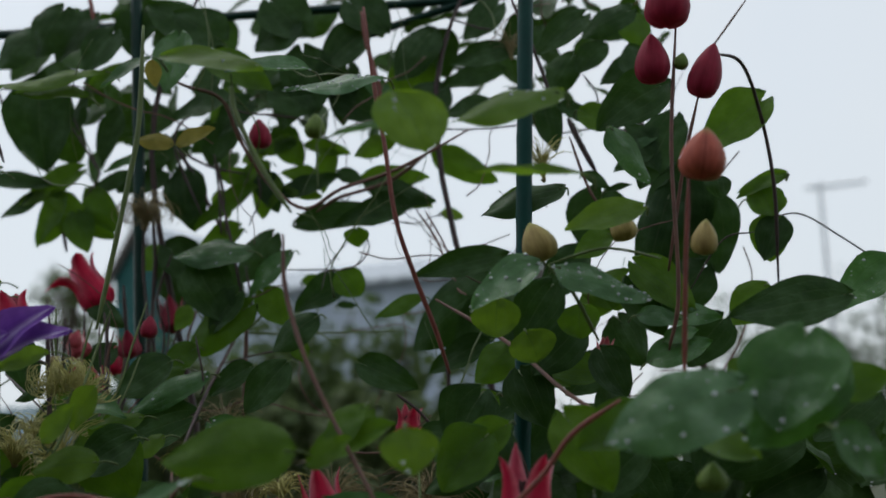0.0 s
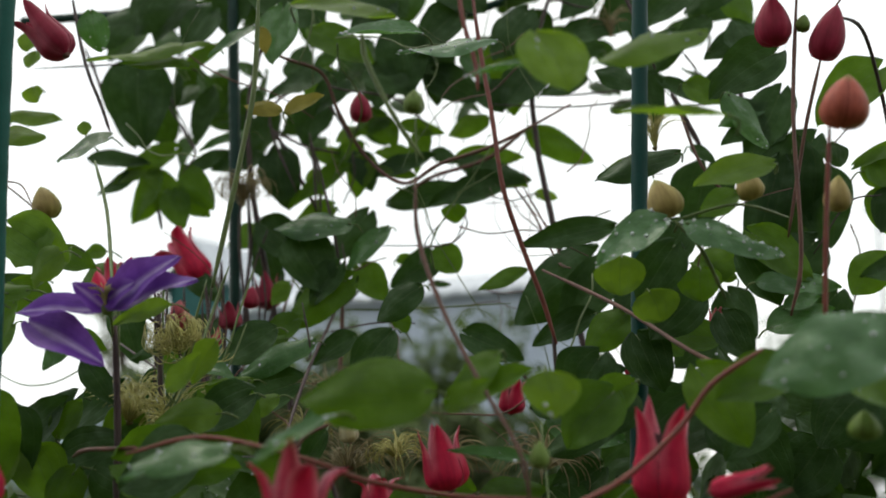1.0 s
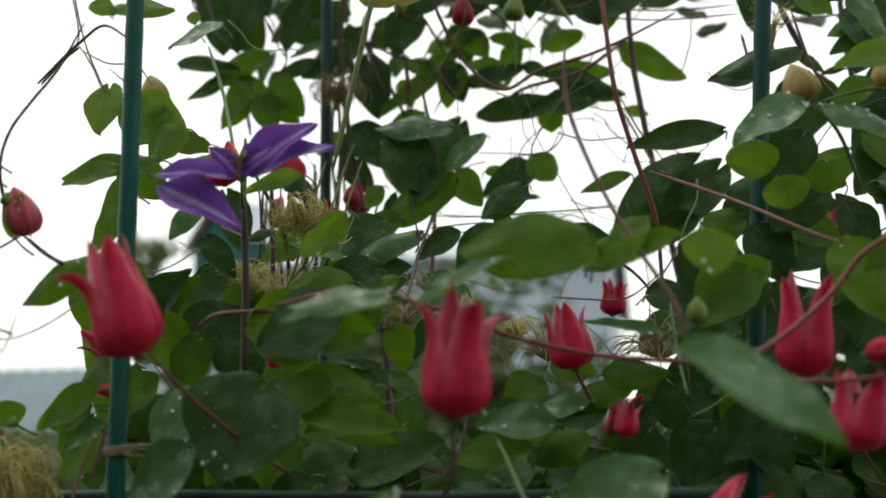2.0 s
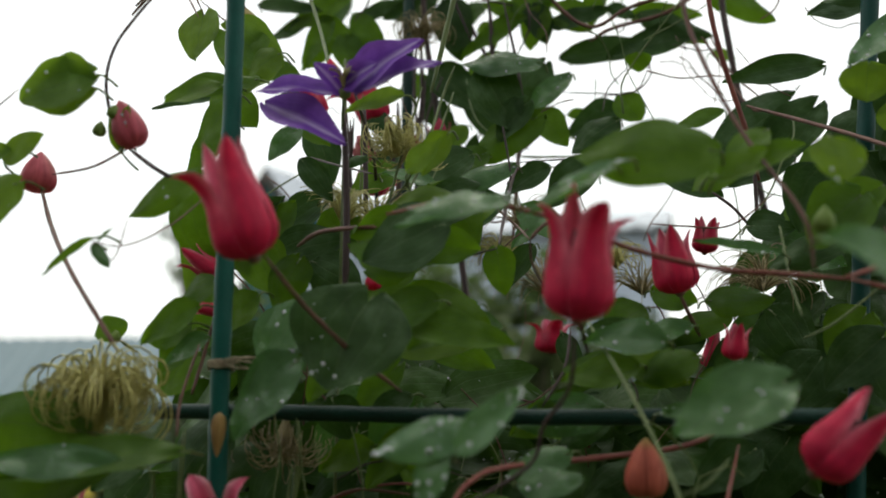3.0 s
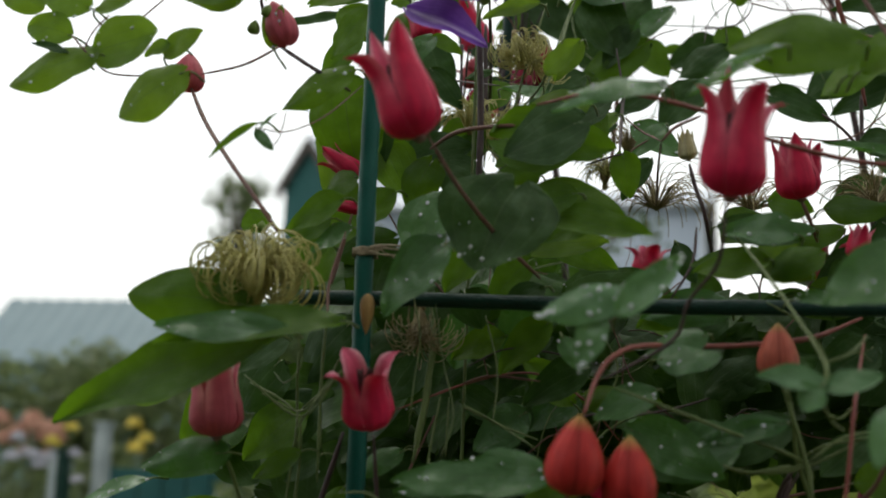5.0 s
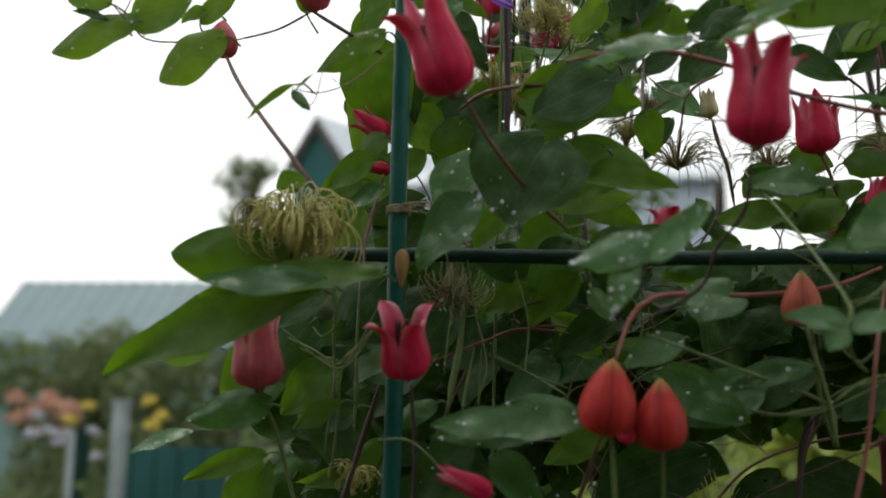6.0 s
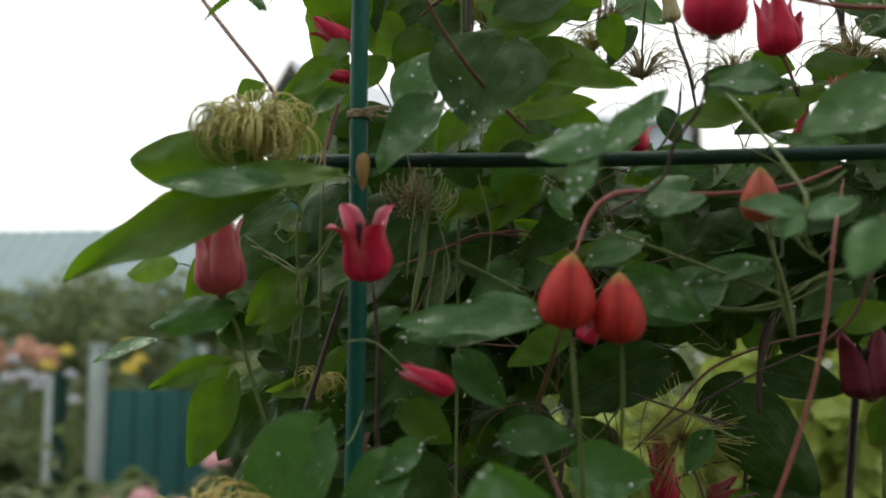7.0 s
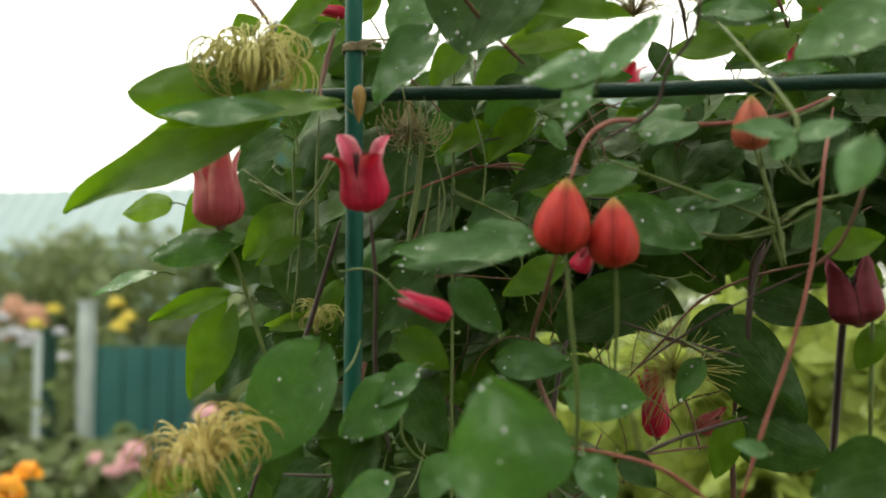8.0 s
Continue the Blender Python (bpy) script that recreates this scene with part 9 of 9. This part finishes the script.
stem(back_vine, stem_green, 0.00109, 0.00077, (-0.1800, 1.0941, 1.8011), (-0.1255, 1.0760, 1.7941), (-0.0118, 0.9855, 1.7754))
stem(back_vine, stem_green, 0.00109, 0.00088, (-0.1798, 1.0941, 1.8055), (-0.1969, 1.0941, 1.8123), (-0.2134, 1.0941, 1.8247))
stem(back_vine, stem_green, 0.00131, 0.00101, (-0.1799, 1.0941, 1.8028), (-0.1588, 1.0850, 1.8189), (-0.1503, 1.0850, 1.8266), (-0.0781, 1.0307, 1.7715))
stem(vine, stem_red, 0.00138, 0.00149, (0.1876, 0.6597, 1.8028), (0.1807, 0.6687, 1.7477), (0.1743, 0.6778, 1.6863))
stem(vine, stem_brown, 0.00146, 0.00155, (0.2156, 0.8135, 1.9578), (0.2022, 0.8135, 1.8645), (0.1974, 0.8226, 1.7653), (0.1873, 0.8316, 1.7242))
stem(vine, stem_brown, 0.00128, 0.00145, (0.2254, 0.8135, 1.9024), (0.2108, 0.8226, 1.8543), (0.1955, 0.8497, 1.7840))
stem(vine, stem_dark, 0.00133, 0.00163, (0.2417, 0.8226, 1.9381), (0.2689, 0.8588, 1.9417), (0.2862, 0.8950, 1.9124), (0.2936, 0.9131, 1.8566), (0.2930, 0.9402, 1.7816))
stem(vine, stem_dark, 0.00071, 0.00072, (0.2914, 0.9131, 1.8327), (0.3147, 0.9221, 1.8338), (0.3452, 0.9312, 1.8147), (0.3815, 0.9402, 1.7881))
stem(back_vine, stem_brown, 0.00165, 0.00128, (0.0174, 0.9402, 1.7926), (0.0737, 0.8497, 1.7414), (0.1091, 0.7592, 1.6957), (0.1369, 0.6959, 1.6684))
stem(vine, stem_red, 0.00155, 0.00158, (0.1360, 0.6506, 1.6794), (0.1079, 0.6506, 1.6627), (0.0881, 0.6506, 1.6402), (0.0563, 0.6416, 1.6154), (0.0267, 0.6235, 1.6027))
stem(vine, stem_red, 0.00132, 0.00140, (-0.2021, 0.6235, 1.6421), (-0.1588, 0.6235, 1.6485), (-0.1045, 0.6235, 1.6340), (-0.0764, 0.6325, 1.6223), (-0.0331, 0.6416, 1.6123), (0.0019, 0.6416, 1.6086), (0.0335, 0.6416, 1.6052))
stem(vine, stem_red, 0.00128, 0.00132, (0.0335, 0.6416, 1.6052), (0.0659, 0.6325, 1.5958), (0.1054, 0.6235, 1.5957), (0.1380, 0.6235, 1.6062))
stem(vine, stem_brown, 0.00153, 0.00126, (-0.2894, 0.7502, 1.6513), (-0.2647, 0.7140, 1.6523), (-0.2360, 0.6959, 1.6507), (-0.2184, 0.6959, 1.6505))
stem(vine, stem_brown, 0.00130, 0.00133, (-0.0466, 0.7638, 1.6181), (-0.0407, 0.7683, 1.6050), (-0.0337, 0.7864, 1.5933))
stem(vine, stem_brown, 0.00061, 0.00062, (0.0192, 0.8045, 1.6894), (-0.0103, 0.8045, 1.6682), (-0.0397, 0.8045, 1.6685), (-0.0620, 0.8045, 1.6707))
stem(vine, stem_dark, 0.00118, 0.00160, (-0.2460, 0.7140, 1.7479), (-0.2734, 0.8950, 1.7444), (-0.2922, 0.9855, 1.6954))
stem(back_vine, stem_dark, 0.00223, 0.00219, (-0.2945, 1.0760, 1.8542), (-0.2917, 1.0760, 1.7676), (-0.2978, 1.0760, 1.7338))
stem(back_vine, stem_dark, 0.00123, 0.00121, (-0.3145, 0.9855, 1.8112), (-0.3170, 0.9855, 1.7423), (-0.3177, 0.9855, 1.6956))
stem(back_vine, stem_dark, 0.00129, 0.00126, (-0.3154, 1.0307, 1.8272), (-0.3142, 1.0307, 1.7497), (-0.3081, 1.0307, 1.7009))
stem(vine, stem_green, 0.00093, 0.00086, (-0.1877, 0.7592, 1.7720), (-0.1969, 0.7592, 1.7479), (-0.2060, 0.7321, 1.6952), (-0.2210, 0.7140, 1.6562))
stem(vine, stem_dark, 0.00085, 0.00066, (-0.1369, 0.7140, 1.3662), (-0.1125, 0.7140, 1.3840), (-0.0794, 0.6959, 1.4048), (-0.0358, 0.6778, 1.4260))
stem(vine, stem_green, 0.00070, 0.00066, (-0.1125, 0.7140, 1.3847), (-0.0931, 0.6959, 1.3742), (-0.0781, 0.6778, 1.3683))
stem(vine, stem_brown, 0.00094, 0.00075, (-0.0876, 0.8045, 1.3082), (-0.1226, 0.7864, 1.3056), (-0.1488, 0.7592, 1.3026))
stem(vine, stem_red, 0.00117, 0.00121, (-0.1753, 0.6506, 1.3226), (-0.1508, 0.6325, 1.3211), (-0.1248, 0.6235, 1.3152), (-0.0981, 0.6235, 1.2979))
stem(vine, stem_green, 0.00068, 0.00064, (-0.3135, 0.6506, 1.4246), (-0.2904, 0.6416, 1.4241), (-0.2646, 0.6325, 1.4040), (-0.2481, 0.6235, 1.3975))
stem(vine, stem_green, 0.00072, 0.00071, (-0.3850, 0.6778, 1.4912), (-0.3472, 0.6778, 1.4670), (-0.3234, 0.6778, 1.4953))
stem(vine, stem_green, 0.00086, 0.00088, (-0.3472, 0.6778, 1.4670), (-0.3497, 0.6868, 1.4371), (-0.3559, 0.6959, 1.3975))
stem(vine, stem_green, 0.00090, 0.00090, (-0.3455, 0.7140, 1.5331), (-0.3470, 0.7140, 1.4838), (-0.3464, 0.7140, 1.4274))
stem(vine, stem_green, 0.00127, 0.00131, (-0.3945, 0.6597, 1.4529), (-0.3879, 0.6778, 1.4297), (-0.3755, 0.6868, 1.3830), (-0.3668, 0.6959, 1.3538))
stem(vine, stem_green, 0.00122, 0.00136, (-0.2819, 0.7321, 1.5460), (-0.2779, 0.7321, 1.5113), (-0.2873, 0.7321, 1.4582), (-0.2854, 0.7321, 1.4506))
stem(vine, stem_green, 0.00081, 0.00069, (-0.2769, 0.6597, 1.3435), (-0.2751, 0.6597, 1.3234), (-0.2613, 0.6687, 1.3092), (-0.2455, 0.6778, 1.3119))
stem(vine, stem_brown, 0.00108, 0.00122, (-0.3374, 0.7321, 1.6026), (-0.3432, 0.7321, 1.5793), (-0.3464, 0.7230, 1.5540))
stem(back_vine, stem_dark, 0.00089, 0.00091, (-0.4698, 1.0307, 2.0522), (-0.3883, 1.0307, 2.0483), (-0.3411, 1.0579, 2.0577), (-0.3063, 1.0760, 2.0465))
stem(back_vine, stem_dark, 0.00121, 0.00094, (-0.3896, 1.1212, 2.0952), (-0.3642, 1.1212, 2.0352), (-0.3364, 1.1212, 1.9859), (-0.3515, 1.1212, 1.9595))
stem(back_vine, stem_dark, 0.00165, 0.00138, (-0.2181, 1.1212, 2.0465), (-0.2485, 1.1212, 2.0306), (-0.2550, 1.1212, 2.0001), (-0.2294, 1.1212, 1.9310))
stem(back_vine, stem_green, 0.00107, 0.00106, (-0.0941, 1.0443, 1.9758), (-0.0947, 1.0443, 1.9253))
stem(back_vine, stem_dark, 0.00120, 0.00112, (-0.0955, 1.1665, 2.0044), (-0.1238, 1.1212, 2.0218), (-0.1676, 1.0760, 2.0179), (-0.1846, 1.0760, 2.0255))
stem(back_vine, stem_dark, 0.00065, 0.00065, (-0.1448, 1.0760, 1.8575), (-0.1013, 1.0760, 1.8541), (-0.0688, 1.0760, 1.8543), (-0.0539, 1.0760, 1.8809))
stem(back_vine, stem_dark, 0.00065, 0.00070, (-0.0339, 1.0760, 1.8988), (-0.0101, 1.0760, 1.8912), (0.0078, 1.1212, 1.9081), (0.0153, 1.1665, 1.9203))
stem(back_vine, stem_brown, 0.00108, 0.00096, (0.0015, 1.0760, 1.9042), (0.0179, 1.0760, 1.8695), (0.0318, 0.9855, 1.8150))
stem(vine, stem_brown, 0.00075, 0.00082, (-0.4264, 0.8950, 1.8928), (-0.4008, 0.8950, 1.8711), (-0.3561, 0.8497, 1.8367), (-0.3248, 0.8045, 1.8014))
stem(vine, stem_brown, 0.00128, 0.00090, (-0.4165, 0.7592, 1.8293), (-0.3841, 0.7592, 1.8604), (-0.3676, 0.7592, 1.8697), (-0.3261, 0.7140, 1.8353))
stem(vine, stem_brown, 0.00066, 0.00063, (-0.4003, 0.7592, 1.9288), (-0.3842, 0.7592, 1.8626), (-0.3654, 0.7592, 1.8192))
stem(back_vine, stem_brown, 0.00131, 0.00127, (0.1382, 0.9402, 1.9213), (0.1516, 0.9402, 1.8712), (0.1749, 0.9402, 1.8358))
stem(vine, stem_green, 0.00101, 0.00084, (0.1791, 0.7592, 1.7764), (0.1526, 0.7321, 1.7786), (0.1356, 0.7321, 1.7800), (0.1039, 0.7321, 1.7728))
stem(vine, stem_green, 0.00126, 0.00127, (0.1056, 0.7321, 1.7727), (0.1193, 0.7321, 1.7543), (0.1337, 0.7502, 1.7248))
stem(back_vine, stem_dark, 0.00112, 0.00098, (0.1364, 1.1212, 1.9821), (0.1802, 1.0760, 1.9702), (0.1913, 0.9855, 1.9356))
stem(back_vine, stem_dark, 0.00092, 0.00086, (-0.0257, 1.1212, 2.0064), (0.0475, 1.0941, 1.9865), (0.1174, 1.0760, 1.9801))
stem(back_vine, stem_dark, 0.00075, 0.00078, (-0.1648, 0.9402, 1.7533), (-0.1282, 0.9855, 1.7667), (-0.0947, 0.9855, 1.7639))
stem(back_vine, stem_dark, 0.00149, 0.00143, (-0.1868, 1.0307, 1.9348), (-0.1710, 1.0307, 1.8503), (-0.1694, 1.0307, 1.8011), (-0.1668, 0.8950, 1.7188), (-0.1647, 0.8045, 1.6556))
stem(vine, stem_brown, 0.00060, 0.00070, (-0.1596, 0.7592, 1.6735), (-0.1484, 0.7592, 1.6637), (-0.1346, 0.7140, 1.6442))
stem(vine, stem_brown, 0.00097, 0.00112, (-0.1107, 0.7140, 1.6600), (-0.1260, 0.7140, 1.6531), (-0.1346, 0.7140, 1.6442))
stem(vine, stem_brown, 0.00070, 0.00089, (-0.1346, 0.7140, 1.6442), (-0.1371, 0.7592, 1.6368), (-0.1402, 0.9131, 1.6429))
stem(vine, stem_dark, 0.00142, 0.00129, (-0.1173, 0.7321, 1.6341), (-0.1138, 0.7321, 1.6195), (-0.1079, 0.7321, 1.6016), (-0.1030, 0.7502, 1.5796))
stem(vine, stem_green, 0.00099, 0.00098, (-0.2182, 0.8045, 1.7745), (-0.2333, 0.8045, 1.7234), (-0.2426, 0.8045, 1.6897), (-0.2622, 0.8045, 1.6606))
stem(vine, stem_green, 0.00072, 0.00076, (-0.1955, 0.7140, 1.7154), (-0.2133, 0.7321, 1.6877), (-0.2285, 0.7502, 1.6779))
stem(back_vine, stem_dark, 0.00098, 0.00096, (-0.3113, 0.9402, 1.8207), (-0.3059, 0.9402, 1.7594), (-0.3090, 0.9402, 1.6995))
stem(vine, stem_green, 0.00093, 0.00091, (-0.2839, 0.8950, 1.8026), (-0.2843, 0.8950, 1.7350), (-0.2840, 0.8950, 1.6785))
stem(back_vine, stem_brown, 0.00096, 0.00095, (-0.2535, 0.9402, 1.7883), (-0.2643, 0.9402, 1.7435), (-0.2666, 0.9402, 1.6942))
stem(vine, stem_green, 0.00066, 0.00061, (-0.2779, 0.8045, 1.6902), (-0.2583, 0.8045, 1.6647), (-0.2286, 0.7592, 1.6374))
stem(vine, stem_dark, 0.00060, 0.00062, (-0.1593, 0.7592, 1.6484), (-0.1703, 0.7592, 1.6455), (-0.1875, 0.7864, 1.6474))
stem(vine, stem_brown, 0.00063, 0.00063, (-0.1616, 0.8045, 1.6564), (-0.1538, 0.8045, 1.6637), (-0.1441, 0.8045, 1.6697))
stem(back_vine, stem_dark, 0.00086, 0.00065, (-0.1014, 1.0760, 1.8513), (-0.0688, 1.0760, 1.8543), (-0.0539, 1.0760, 1.8697), (-0.0564, 1.0760, 1.8839))
stem(back_vine, stem_dark, 0.00065, 0.00063, (-0.0729, 1.0760, 1.8796), (-0.0929, 1.0760, 1.8590), (-0.0987, 1.0579, 1.8307))
stem(back_vine, stem_dark, 0.00110, 0.00109, (-0.1786, 1.0941, 1.8672), (-0.1742, 1.0941, 1.8274), (-0.1799, 1.0941, 1.8028))
stem(back_vine, stem_brown, 0.00129, 0.00096, (-0.0065, 1.0760, 1.9049), (0.0103, 1.0760, 1.8756), (0.0287, 1.0307, 1.8203), (0.0404, 0.9855, 1.8020))
stem(vine, stem_dark, 0.00061, 0.00062, (0.2508, 0.8045, 1.7982), (0.2281, 0.8045, 1.7941), (0.2056, 0.8226, 1.7646))
stem(vine, stem_green, 0.00117, 0.00124, (-0.0668, 0.6597, 1.4936), (-0.0621, 0.6778, 1.4744), (-0.0592, 0.6868, 1.4534), (-0.0501, 0.7049, 1.4273))
stem(vine, stem_green, 0.00081, 0.00077, (-0.0567, 0.6868, 1.4534), (-0.0448, 0.6778, 1.4608), (-0.0270, 0.6597, 1.4652), (-0.0131, 0.6597, 1.4698))
stem(vine, stem_green, 0.00081, 0.00080, (-0.0632, 0.6868, 1.4491), (-0.0868, 0.6778, 1.4440), (-0.0998, 0.6778, 1.4481))
stem(vine, stem_dark, 0.00126, 0.00145, (-0.0589, 0.7140, 1.4452), (-0.0659, 0.7321, 1.4285), (-0.0675, 0.7411, 1.3837))
stem(vine, stem_dark, 0.00090, 0.00084, (-0.1479, 0.7502, 1.3943), (-0.1169, 0.7502, 1.3840), (-0.0751, 0.7140, 1.3737))
stem(vine, stem_brown, 0.00112, 0.00118, (-0.0087, 0.6416, 1.4848), (-0.0175, 0.6506, 1.4546), (-0.0260, 0.6597, 1.4363), (-0.0390, 0.6778, 1.4244))
stem(vine, stem_green, 0.00078, 0.00079, (-0.0590, 0.6597, 1.4918), (-0.0397, 0.6778, 1.4756), (-0.0285, 0.6778, 1.4837))
stem(vine, stem_brown, 0.00095, 0.00094, (-0.1084, 0.8045, 1.3469), (-0.1008, 0.8045, 1.3275), (-0.0953, 0.8045, 1.3042))
stem(vine, stem_green, 0.00152, 0.00162, (-0.2799, 0.7321, 1.5344), (-0.2791, 0.7230, 1.4836), (-0.2854, 0.7140, 1.4419))
stem(vine, stem_green, 0.00059, 0.00057, (-0.2705, 0.7140, 1.4750), (-0.2749, 0.7140, 1.4492), (-0.2698, 0.6959, 1.4406), (-0.2633, 0.6959, 1.4442))
stem(vine, stem_green, 0.00059, 0.00059, (-0.2637, 0.7140, 1.4823), (-0.2648, 0.7140, 1.4454))
stem(vine, stem_brown, 0.00091, 0.00089, (-0.2586, 0.7321, 1.4919), (-0.2396, 0.7321, 1.4971), (-0.2094, 0.7321, 1.4946))
stem(vine, stem_green, 0.00057, 0.00055, (-0.2524, 0.6959, 1.4782), (-0.2307, 0.6959, 1.4670), (-0.2039, 0.6778, 1.4527))
stem(vine, stem_green, 0.00158, 0.00159, (0.0103, 0.7502, 1.4055), (0.0083, 0.7502, 1.3554), (0.0084, 0.7592, 1.3118))

purple = thing("purple_clematis", (-0.271, 0.735, 0), "purple clematis flower with pale bars on a thin climbing stem", "climbing plant")
bm = bmesh.new()
bmesh.ops.create_uvsphere(bm, u_segments=10, v_segments=6, radius=0.004, matrix=Matrix.Translation((-0.2468, 0.7000, 1.7367)))
heart = part("flower", bm, bud_green, purple, "purple clematis flower with pale bars")
flat_petal(heart, petal_purple, (-0.2461, 0.7000, 1.7377), (-0.1978, 0.6800, 1.7645), 0.0326, 25)
flat_petal(heart, petal_purple, (-0.2403, 0.7000, 1.7360), (-0.1861, 0.6800, 1.7514), 0.0311, 45)
flat_petal(heart, petal_purple, (-0.2504, 0.7000, 1.7365), (-0.2963, 0.6800, 1.7386), 0.0264, 45)
flat_petal(heart, petal_purple, (-0.2982, 0.7000, 1.7330), (-0.2415, 0.6800, 1.7035), 0.0311, 30)
flat_petal(heart, petal_purple, (-0.2476, 0.7000, 1.7422), (-0.2245, 0.6800, 1.7483), 0.0209, 10)
flat_petal(heart, petal_purple, (-0.2482, 0.7000, 1.7368), (-0.2594, 0.6800, 1.7503), 0.0175, 30)
seed_head(purple, plume_mat, (-0.2468, 0.6970, 1.7387), (0, -0.3, 1), 0.007, 30, 0.3, 0.7, seed=77, thick=0.0005, label="tuft of cream stamens")
stem(purple, stem_green, 0.0008, 0.0012, (-0.2468, 0.7000, 1.7367), (-0.2564, 0.7321, 1.7235), (-0.2601, 0.7502, 1.6243), (-0.271, 0.765, 0.0))
